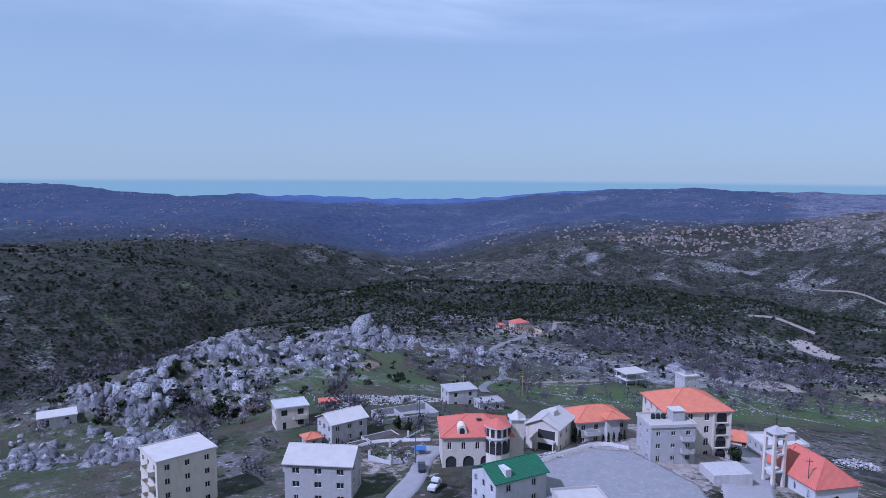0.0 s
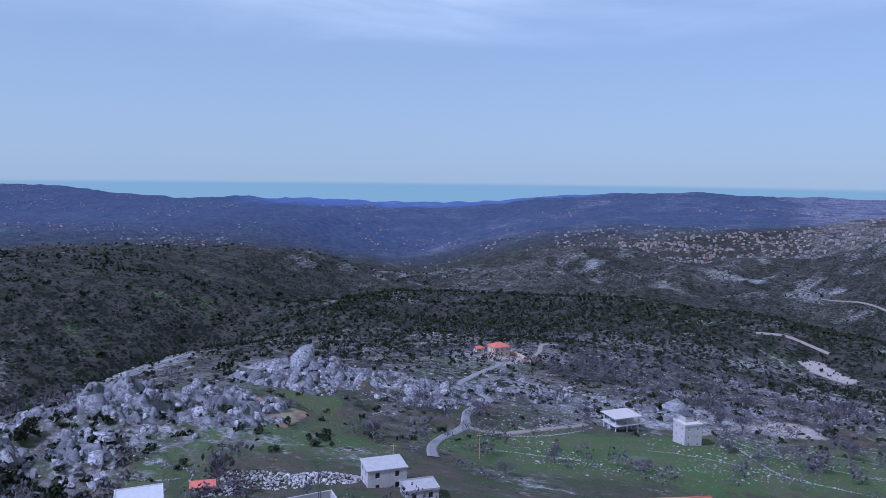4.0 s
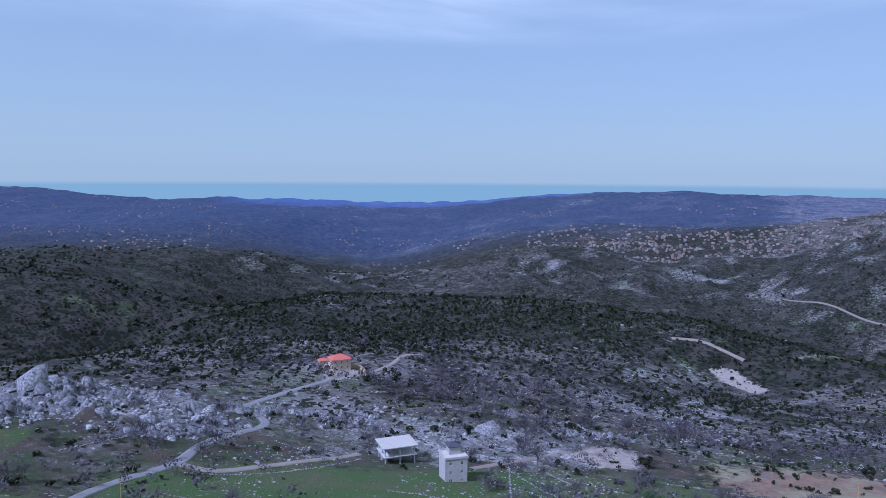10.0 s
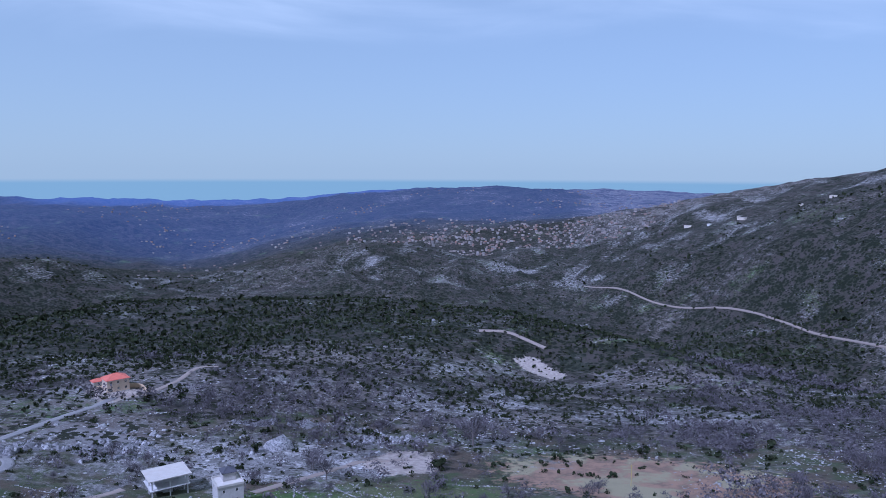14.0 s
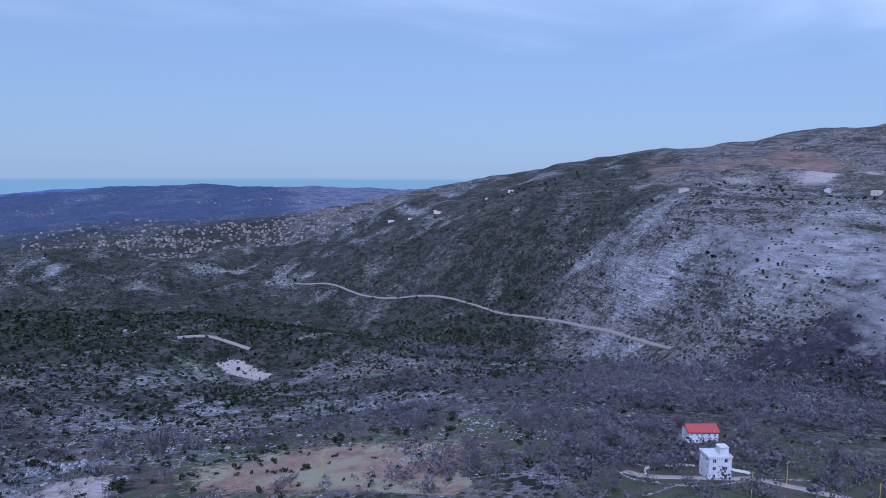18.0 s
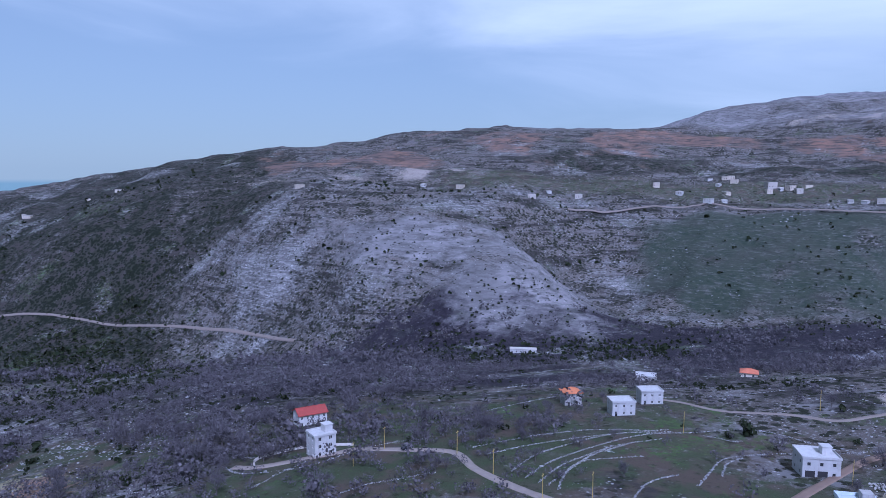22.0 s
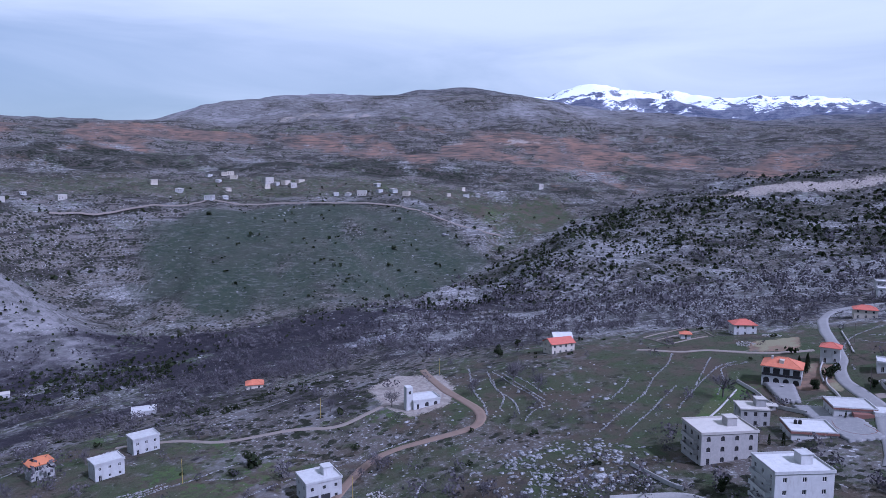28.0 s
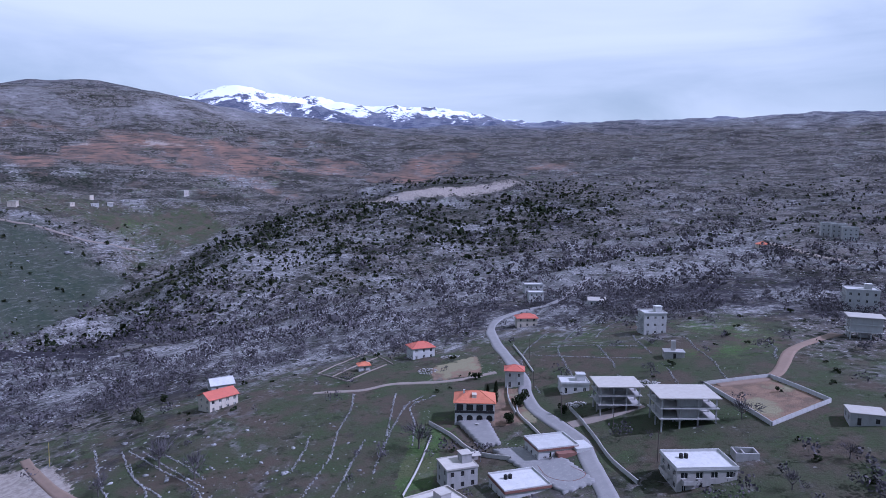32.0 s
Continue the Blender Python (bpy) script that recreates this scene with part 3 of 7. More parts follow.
    for plot in PLOTS_GREEN:
        p = patch(x, y, plot, 3)
        lawn = np.maximum(lawn, p)
        grass, rock = np.maximum(grass, p), rock * (1 - 0.85 * p)
    gravel = np.clip(0.55 * oval(x, y, 20, 205, 75, 40, 0) + 0.9 * n2, 0, 1) * oval(x, y, 20, 205, 85, 48, 0)
    for plot in PLOTS_PALE:
        gravel = np.maximum(gravel, 0.95 * patch(x, y, plot, 5))
    gravel = np.maximum(gravel, 0.66 * oval(x, y, 1132, -612, 15, 165, -9, 0.3))
    gravel = np.maximum(gravel, 0.6 * oval(x, y, 1300, 750, 60, 85, 20) * step(n2, -0.2, 0.15))
    gravel = np.maximum(gravel, 0.62 * oval(x, y, 1890, -360, 30, 190, -6) * step(n2, -0.15, 0.1))
    gravel = np.maximum(gravel, 0.55 * oval(x, y, 2160, 60, 60, 260, 10) * step(n2, -0.1, 0.15))
    gravel = np.maximum(gravel, 0.5 * oval(x, y, 1160, 1000, 50, 230, 15) * step(n1, -0.2, 0.1))
    snow = step(r, 3600, 4000) * step(az, 85, 95) * np.clip(0.29 + 0.62 * step(z, 375, 490) + 0.8 * ridged(x, y, 120, 4, 33) + 0.6 * fbm(x, y, 30, 3, 37), 0, 1)
    # strength of the painted haze: more emission with distance, most on the far coast
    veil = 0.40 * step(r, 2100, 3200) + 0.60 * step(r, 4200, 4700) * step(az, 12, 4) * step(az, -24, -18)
    return dict(scree=np.clip(scree, 0, 1), bowl=bowl, wood=wood * (1 - np.clip(scree, 0, 1)), copse=copse * (1 - np.clip(gravel, 0, 1)), lawn=np.clip(lawn * (1 - karst(x, y)), 0, 1), rock=rock, grass=grass, soil=soil, redsoil=redsoil, gravel=gravel, snow=snow, veil=veil)


def off_line(x, y, pts, wide):
    """0 on a line of the plan, 1 from wide metres off it."""
    d = np.full(np.shape(x), 1e9)
    for (ax, ay, *_), (bx, by, *_) in zip(pts, pts[1:]):
        t = np.clip(((x - ax) * (bx - ax) + (y - ay) * (by - ay)) / ((bx - ax) ** 2 + (by - ay) ** 2), 0, 1)
        d = np.minimum(d, np.hypot(x - ax - t * (bx - ax), y - ay - t * (by - ay)))
    return step(d, 0, wide)


def relief(x, y, z):
    """The roughness of the land on top of its large forms."""
    r, az = polar(x, y)
    rock = covers(x, y, z)["rock"]
    far = step(r, 450, 900)
    crag = karst(x, y)
    far = far * (1 - 0.55 * oval(x, y, 80, 880, 400, 380, 0, 0.2)) * (1 - 0.6 * area(x, y, SCREE, 30))
    v = 1.2 * fbm(x, y, 60, 3, 5) * step(r, 150, 300) + 12 * far * fbm(x, y, 260, 4, 7) + 15 * far * ridged(x, y, 170, 4, 9)
    v = v + 40 * step(r, 1700, 3000) * (fbm(x, y, 700, 4, 13) * 0.6 + ridged(x, y, 500, 4, 15) * 0.4)
    v = v + crag * (7 * np.clip(ridged(x, y, 26, 4, 17), -0.4, 1) + 2 * fbm(x, y, 7, 3, 19))
    v = v + np.clip(rock, 0, 1) * (0.8 * ridged(x, y, 9, 3, 21) + 3.0 * far * ridged(x, y, 30, 3, 25))
    cliffs = oval(x, y, 250, 1750, 380, 160, -10) + oval(x, y, 955, -60, 50, 110, 29)
    v = v + cliffs * 26 * ridged(x, y, 90, 4, 27)
    v = v + 9 * oval(x, y, 1150, -615, 22, 165, -9, 0.25)
    v = v + 3.4 * step(r, 1250, 1400) * step(r, 2300, 2200) * step(az, 44, 50) * step(az, 150, 140) * np.sin((z + 20 * fbm(x, y, 300, 3, 35)) * 0.235)
    v = v + 46 * step(r, 3700, 4200) * step(az, 85, 95) * ridged(x, y, 260, 4, 29)
    v = v + 30 * np.exp(-((x - 4400) ** 2 + (y + 1621) ** 2) / 130.0 ** 2)
    for key in ("slope_track", "scree_crest", "hill_edge"):
        if key in LANDFORMS:
            v = v * (0.12 + 0.88 * off_line(x, y, LANDFORMS[key], 110))
    return v * step(r, 20, 120)


def land_z(x, y):
    x, y = np.asarray(x, float).ravel(), np.asarray(y, float).ravel()
    z = smooth_z(x, y)
    return z + relief(x, y, z)


def z_at(x, y):
    return float(land_z([x], [y])[0])


def quads_mesh(name, verts, quads, smooth=True):
    me = bpy.data.meshes.new(name)
    me.vertices.add(len(verts))
    me.vertices.foreach_set("co", np.asarray(verts, np.float32).ravel())
    me.loops.add(quads.size)
    me.loops.foreach_set("vertex_index", quads.astype(np.int32).ravel())
    me.polygons.add(len(quads))
    me.polygons.foreach_set("loop_start", np.arange(0, quads.size, quads.shape[1], dtype=np.int32))
    me.update(calc_edges=True)
    if smooth:
        me.polygons.foreach_set("use_smooth", np.ones(len(quads), bool))
    return me


def land_sheet(name, r0, r1, grow, mat):
    az = np.radians(np.concatenate([np.arange(-115, 170, 0.34), np.arange(170, 245, 2.5)]))
    inner = max(r0, 20)
    rr = np.geomspace(inner, r1, int(math.log(r1 / inner) / grow) + 1)
    if r0 < inner:
        rr = np.concatenate([[r0, 8], rr])
    n = len(rr)
    A, R = np.meshgrid(az, rr)
    x, y = (HUB[0] + R * np.sin(A)).ravel(), (HUB[1] + R * np.cos(A)).ravel()
    zs = smooth_z(x, y)
    cov = covers(x, y, zs)
    z = zs + relief(x, y, zs)
    k = len(az)
    i, j = np.meshgrid(np.arange(n - 1), np.arange(k), indexing="ij")
    jn = (j + 1) % k
    quads = np.stack([i * k + j, (i + 1) * k + j, (i + 1) * k + jn, i * k + jn], -1).reshape(-1, 4)
    me = quads_mesh(name, np.stack([x, y, z], -1), quads)
    for key, v in cov.items():
        at = me.attributes.new(key, "FLOAT", "POINT")
        at.data.foreach_set("value", np.asarray(v, np.float32))
    me.materials.append(mat)
    return new(name, me)


ground = tagged(land_sheet("ground", 0.5, 2300, 0.0110, M_GROUND),
                "limestone hills with terraced fields, scrub and bare woodland", "ground", kind="structure")
distance = tagged(land_sheet("backdrop", 2300, 4940, 0.010, M_FAR), "distant hills with a painted blue haze and a snowy mountain range", "hills", kind="structure")

# ---- surfaces of built things ----
M_WHITE = plain("white_render", (0.48, 0.472, 0.462), 0.8, 0.22, dirt=(0.33, 0.315, 0.295))
M_CREAM = plain("cream_stone", (0.55, 0.49, 0.41), 0.9, 0.22, 1.2, dirt=(0.36, 0.32, 0.27))
M_GREYST = plain("grey_stone", (0.40, 0.38, 0.36), 0.9, 0.25, 1.2, dirt=(0.26, 0.25, 0.24))
M_CONC = plain("bare_concrete", (0.36, 0.35, 0.34), 0.92, 0.25, 0.7, dirt=(0.22, 0.21, 0.20))
M_PALE = plain("pale_roof_coat", (0.43, 0.40, 0.36), 0.85, 0.2, 0.5, dirt=(0.42, 0.40, 0.38))
M_BEIGE = plain("beige_render", (0.50, 0.45, 0.36), 0.85, 0.15, dirt=(0.36, 0.31, 0.25))
M_BROWN = plain("brown_cladding", (0.20, 0.10, 0.08), 0.7, 0.2)
M_GLASS = plain("dark_glass", (0.02, 0.022, 0.027), 0.12, 0.1, spec=0.6, bump=0)
# near-black: painted shade of rooms behind openings, and some dark fittings
M_DARK = plain("shade_and_dark_fittings", (0.035, 0.034, 0.036), 0.9, 0.2, bump=0)
M_FRAME = plain("pale_frame", (0.60, 0.58, 0.55), 0.6, 0.1)
M_DOOR = plain("stained_door", (0.10, 0.055, 0.03), 0.6, 0.2)
M_STEEL = plain("galvanised_steel", (0.35, 0.36, 0.38), 0.45, 0.15, metal=0.7)
M_BLACK = plain("black_rubber", (0.02, 0.02, 0.02), 0.8, 0.1)
M_POLE = plain("yellow_painted_pole", (0.36, 0.28, 0.08), 0.7, 0.2)
M_WOODPOLE = plain("weathered_pole", (0.09, 0.075, 0.065), 0.9, 0.2)
M_BLUE = plain("blue_plastic", (0.05, 0.12, 0.30), 0.5, 0.15)
M_CARB = plain("black_car_paint", (0.02, 0.022, 0.03), 0.25, 0.1, spec=0.6, bump=0)
M_ASPHALT = plain("worn_asphalt", (0.22, 0.215, 0.215), 0.92, 0.25, 0.35, dirt=(0.28, 0.26, 0.245))
M_CONCRETE = plain("pale_concrete_paving", (0.262, 0.252, 0.25), 0.9, 0.22, 0.3, dirt=(0.28, 0.26, 0.25))
M_DIRT = plain("pale_dirt_track", (0.235, 0.20, 0.175), 0.95, 0.25, 0.3, dirt=(0.25, 0.18, 0.135))
M_REDDIRT = plain("brown_dirt_track", (0.225, 0.162, 0.125), 0.95, 0.25, 0.3, dirt=(0.19, 0.12, 0.085))


def tile_material(name, a, b, c):
    """Clay or metal roofing: courses across the slope, patches and lichen."""
    m, nt, bs = principled(name, 0.75, 0.25)
    col = mixed(nt, noise_fac(nt, 0.8, 0.35, 0.65), a, b)
    col = mixed(nt, noise_fac(nt, 5.0, 0.5, 0.75, 3), col, c)
    tc, wv = nt.nodes.new("ShaderNodeTexCoord"), nt.nodes.new("ShaderNodeTexWave")
    wv.bands_direction = "Z"
    wv.inputs["Scale"].default_value, wv.inputs["Distortion"].default_value = 2.2, 0.4
    nt.links.new(tc.outputs["Object"], wv.inputs["Vector"])
    nt.links.new(col, bs.inputs["Base Color"])
    bumped(nt, bs, wv.outputs["Fac"], 0.6, 0.08)
    return m


M_TILE = tile_material("clay_tiles", (0.50, 0.165, 0.088), (0.43, 0.135, 0.072), (0.34, 0.12, 0.08))
M_TILEDARK = tile_material("maroon_tiles", (0.30, 0.055, 0.045), (0.24, 0.05, 0.04), (0.20, 0.05, 0.04))
M_TILERED = tile_material("salmon_tiles", (0.47, 0.125, 0.085), (0.40, 0.11, 0.075), (0.33, 0.115, 0.09))
M_GREEN = tile_material("green_roof_sheets", (0.022, 0.105, 0.05), (0.018, 0.085, 0.042), (0.03, 0.11, 0.06))


def part(name, bm, mat, parent, label=""):
    """A bmesh as one mesh object under a thing or a part."""
    me = bpy.data.meshes.new(name)
    bm.to_mesh(me)
    bm.free()
    me.materials.append(mat)
    ob = new(name, me)
    ob.parent = parent
    return tagged(ob, label) if label else ob


def block(bm, x0, x1, y0, y1, z0, z1):
    v = [bm.verts.new(p) for p in ((x0, y0, z0), (x1, y0, z0), (x1, y1, z0), (x0, y1, z0), (x0, y0, z1), (x1, y0, z1), (x1, y1, z1), (x0, y1, z1))]
    for f in ((3, 2, 1, 0), (4, 5, 6, 7), (0, 1, 5, 4), (1, 2, 6, 5), (2, 3, 7, 6), (3, 0, 4, 7)):
        bm.faces.new([v[i] for i in f])
    return bm


def boxed(name, b, mat, parent, label=""):
    return part(name, block(bmesh.new(), *b), mat, parent, label)


def tube(bm, a, b, r0, r1, n=6):
    a, b = Vector(a), Vector(b)
    q = (b - a).to_track_quat("Z", "Y")
    ring = lambda c, r: [bm.verts.new(c + q @ Vector((r * math.cos(2 * math.pi * k / n), r * math.sin(2 * math.pi * k / n), 0))) for k in range(n)]
    p, s = ring(a, r0), ring(b, r1)
    for k in range(n):
        bm.faces.new((p[k], p[(k + 1) % n], s[(k + 1) % n], s[k]))
    bm.faces.new(s)
    bm.faces.new(p[::-1])
    return bm


SIDES = {"front": (0, -1), "right": (1, 0), "back": (0, 1), "left": (-1, 0)}


def facade_frame(side, w, d):
    """Lower left corner of a facade seen from outside, the way along it, and its length."""
    if side == "front":
        return Vector((-w / 2, -d / 2, 0)), Vector((1, 0, 0)), w
    if side == "back":
        return Vector((w / 2, d / 2, 0)), Vector((-1, 0, 0)), w
    if side == "right":
        return Vector((w / 2, -d / 2, 0)), Vector((0, 1, 0)), d
    return Vector((-w / 2, d / 2, 0)), Vector((0, -1, 0)), d


def walls_with_openings(w, d, z0, z1, openings, reveal=0.22):
    """Outer walls with real openings; openings: side -> list of (centre, sill, width, height, arched)."""
    bm = bmesh.new()
    for side in SIDES:
        o, ax, ln = facade_frame(side, w, d)
        inn = Vector((-ax.y, ax.x, 0))
        holes = [(c - ow / 2 + ln / 2, c + ow / 2 + ln / 2, s, s + oh, ar) for c, s, ow, oh, ar in openings.get(side, ())]
        xs = sorted({0.0, ln, *(h[0] for h in holes), *(h[1] for h in holes)})
        zs = sorted({z0, z1, *(h[2] for h in holes), *(h[3] for h in holes)})
        P = lambda u, z, dep=0.0: o + ax * u + Vector((0, 0, z)) + inn * dep
        def quad(*pts):
            bm.faces.new([bm.verts.new(p) for p in pts])
        for a, b in zip(xs, xs[1:]):
            for lo, hi in zip(zs, zs[1:]):
                mx, mz = (a + b) / 2, (lo + hi) / 2
                if any(h[0] < mx < h[1] and h[2] < mz < h[3] for h in holes):
                    continue
                quad(P(a, lo), P(b, lo), P(b, hi), P(a, hi))
        for x0, x1, lo, hi, ar in holes:
            quad(P(x0, lo), P(x0, hi), P(x0, hi, reveal), P(x0, lo, reveal))
            quad(P(x1, hi), P(x1, lo), P(x1, lo, reveal), P(x1, hi, reveal))
            quad(P(x0, lo), P(x0, lo, reveal), P(x1, lo, reveal), P(x1, lo))
            quad(P(x0, hi), P(x1, hi), P(x1, hi, reveal), P(x0, hi, reveal))
            if ar:
                r, cx = (x1 - x0) / 2, (x0 + x1) / 2
                for sgn in (-1, 1):
                    arc = [P(cx + sgn * r * math.cos(t), hi - r + r * math.sin(t)) for t in (k * math.pi / 10 for k in range(6))]
                    pts = [P(cx + sgn * r, hi)] + (arc if sgn > 0 else arc)
                    bm.faces.new([bm.verts.new(p) for p in (pts if sgn < 0 else pts[::-1])])
    top = [bm.verts.new(p) for p in ((-w / 2, -d / 2, z1), (w / 2, -d / 2, z1), (w / 2, d / 2, z1), (-w / 2, d / 2, z1))]
    bm.faces.new(top)
    return bm


PANES = {}


def pane_mesh(ow, oh):
    """A glazed window set back in its opening: frame bars and glass share one pair of meshes for each size."""
    key = (round(ow, 2), round(oh, 2))
    if key not in PANES:
        bm = bmesh.new()
        t = 0.07
        for b in ((-ow / 2, -ow / 2 + t, 0, oh), (ow / 2 - t, ow / 2, 0, oh), (-t / 2, t / 2, 0, oh), (-ow / 2, ow / 2, 0, t), (-ow / 2, ow / 2, oh - t, oh)):
            block(bm, b[0], b[1], -0.06, 0.0, b[2], b[3])
        f = bpy.data.meshes.new("window_frame")
        bm.to_mesh(f)
        bm.free()
        f.materials.append(M_FRAME)
        g = block(bmesh.new(), -ow / 2, ow / 2, 0.004, 0.03, 0, oh)
        m = bpy.data.meshes.new("pane")
        g.to_mesh(m)
        g.free()
        m.materials.append(M_GLASS)
        # same panel in near-black, painting the shade inside an unglazed opening
        h = bpy.data.meshes.new("opening_shade")
        h = m.copy()
        h.materials.clear()
        h.materials.append(M_DARK)
        PANES[key] = (f, m, h)
    return PANES[key]


def set_windows(house, w, d, openings, glazed=True, reveal=0.22):
    for side, holes in openings.items():
        o, ax, ln = facade_frame(side, w, d)
        inn = Vector((-ax.y, ax.x, 0))
        rz = math.atan2(ax.y, ax.x)
        for c, s, ow, oh, ar in holes:
            f, g, h = pane_mesh(ow, oh)
            # wide or unglazed openings get the painted shade panel instead of glass
            big = ow > 2.0 or not glazed
            win = new("opening" if big else "window", h if big else f)
            win.parent = house
            p = o + ax * (c + ln / 2) + inn * (reveal * 0.9)
            win.matrix_basis = Matrix.Translation((p.x, p.y, s)) @ Matrix.Rotation(rz, 4, "Z")
            if not big:
                pn = new("pane", g)
                pn.parent = win


def hip_roof(w, d, z, over=0.55, pitch=0.46, ridge=None):
    """A hipped roof with a thick eave and ridge and hip caps."""
    bm = bmesh.new()
    a, b = w / 2 + over, d / 2 + over
    h = min(a, b) * pitch
    rl = max(a - b, 0) if ridge is None else ridge
    rw = max(b - a, 0)
    e0 = [bm.verts.new(p) for p in ((-a, -b, z - 0.18), (a, -b, z - 0.18), (a, b, z - 0.18), (-a, b, z - 0.18))]
    e = [bm.verts.new(p) for p in ((-a, -b, z), (a, -b, z), (a, b, z), (-a, b, z))]
    p, q = bm.verts.new((-rl, -rw, z + h)), bm.verts.new((rl + 0.01, rw + 0.01, z + h))
    for k in range(4):
        bm.faces.new((e0[k], e0[(k + 1) % 4], e[(k + 1) % 4], e[k]))
    bm.faces.new(e0[::-1])
    if a >= b:
        for f in ((e[0], e[1], q, p), (e[2], e[3], p, q), (e[1], e[2], q), (e[3], e[0], p)):
            bm.faces.new(f)
    else:
        for f in ((e[1], e[2], q, p), (e[3], e[0], p, q), (e[0], e[1], p), (e[2], e[3], q)):
            bm.faces.new(f)
    caps = [((-a, -b, z), p.co.copy()), ((a, -b, z), (q if a >= b else p).co.copy()), ((a, b, z), q.co.copy()), ((-a, b, z), (p if a >= b else q).co.copy()), (p.co.copy(), q.co.copy())]
    for s, t in caps:
        tube(bm, s, t, 0.12, 0.12, 5)
    return bm


def gable_roof(w, d, z, over=0.5, pitch=0.45, thick=0.18):
    """Ridge along x."""
    bm = bmesh.new()
    a, b = w / 2 + over, d / 2 + over
    h = b * pitch
    for s in (-1, 1):
        lo, hi = (s * b, z - over * pitch * 0.4), (0, z + h)
        v = [bm.verts.new(p) for p in ((-a, lo[0], lo[1]), (a, lo[0], lo[1]), (a, hi[0], hi[1]), (-a, hi[0], hi[1]))]
        u = [bm.verts.new(x.co + Vector((0, 0, thick))) for x in v]
        bm.faces.new(v if s > 0 else v[::-1])
        bm.faces.new(u[::-1] if s > 0 else u)
        for k in range(4):
            bm.faces.new((v[k], v[(k + 1) % 4], u[(k + 1) % 4], u[k]))
    tube(bm, (-a, 0, z + h + thick), (a, 0, z + h + thick), 0.12, 0.12, 5)
    return bm


def gable_wall(w, d, z, s, pitch=0.45):
    """The triangle of wall under one end of a gabled roof."""
    bm = bmesh.new()
    x = s * (w / 2 - 0.004)
    v = [bm.verts.new(p) for p in ((x, -d / 2, z), (x, d / 2, z), (x, 0, z + (d / 2 + 0.5) * pitch - 0.1))]
    u = [bm.verts.new(p.co + Vector((-s * 0.2, 0, 0))) for p in v]
    bm.faces.new(v)
    bm.faces.new(u[::-1])
    for k in range(3):
        bm.faces.new((v[k], u[k], u[(k + 1) % 3], v[(k + 1) % 3]))
    return bm


def flat_roof(house, w, d, z, mat, parapet=0.5, over=0.25):
    boxed("roof_slab", (-w / 2 - over, w / 2 + over, -d / 2 - over, d / 2 + over, z, z + 0.22), mat, house)
    if parapet:
        bm = bmesh.new()
        a, b, t = w / 2 + over - 0.01, d / 2 + over - 0.01, 0.18
        block(bm, -a, a, -b, -b + t, z + 0.222, z + 0.22 + parapet)
        block(bm, -a, a, b - t, b, z + 0.222, z + 0.22 + parapet)
        block(bm, -a, -a + t, -b + t, b - t, z + 0.222, z + 0.22 + parapet)
        block(bm, a - t, a, -b + t, b - t, z + 0.222, z + 0.22 + parapet)
        part("parapet", bm, mat, house)


def balcony(house, side, c, z, length, w, d, mat, deep=1.4, rail=True):
    o, ax, ln = facade_frame(side, w, d)
    inn = Vector((-ax.y, ax.x, 0))
    rz = math.atan2(ax.y, ax.x)
    bal = part("balcony", block(bmesh.new(), -length / 2, length / 2, -deep, -0.004, -0.16, 0.0), mat, house)
    p = o + ax * (c + ln / 2)
    bal.matrix_basis = Matrix.Translation((p.x, p.y, z)) @ Matrix.Rotation(rz, 4, "Z")
    if rail:
        bm = bmesh.new()
        block(bm, -length / 2, length / 2, -deep, -deep + 0.1, 0.004, 0.95)
        block(bm, -length / 2, -length / 2 + 0.1, -deep + 0.1, -0.02, 0.004, 0.95)
        block(bm, length / 2 - 0.1, length / 2, -deep + 0.1, -0.02, 0.004, 0.95)
        part("balustrade", bm, mat, bal)


def water_tanks(house, x, y, z, n=2, mat=None):
    for k in range(n):
        bm = bmesh.new()
        tube(bm, (0, 0, 0), (0, 0, 1.1), 0.55, 0.55, 10)
        tube(bm, (0, 0, 1.1), (0, 0, 1.3), 0.5, 0.18, 10)
        ob = part("water_tank", bm, mat or M_BLACK, house)
        ob.location = (x + 1.3 * k, y, z)


def row(n, ln, sill, ow, oh, ar=False, skip=()):
    """n openings spread evenly along a facade."""
    return [((k + 0.5) / n * ln - ln / 2, sill, ow, oh, ar) for k in range(n) if k not in skip]


def base_z(x, y, w, d, turn):
    c, s = math.cos(radians(turn)), math.sin(radians(turn))
    px = [x + u * w / 2 * c - v * d / 2 * s for u in (-1, 1) for v in (-1, 1)]
    py = [y + u * w / 2 * s + v * d / 2 * c for u in (-1, 1) for v in (-1, 1)]
    z = land_z(px, py)
    return float(z.min() * 0.5 + z.mean() * 0.5), float(z.min())


def thing(name, x, y, z, turn, label, category, group=""):
    ob = new(name)
    ob.empty_display_size = 0.5
    ob.matrix_world = pose(x, y, z, 0, 0, turn)
    return tagged(ob, label, category, group)


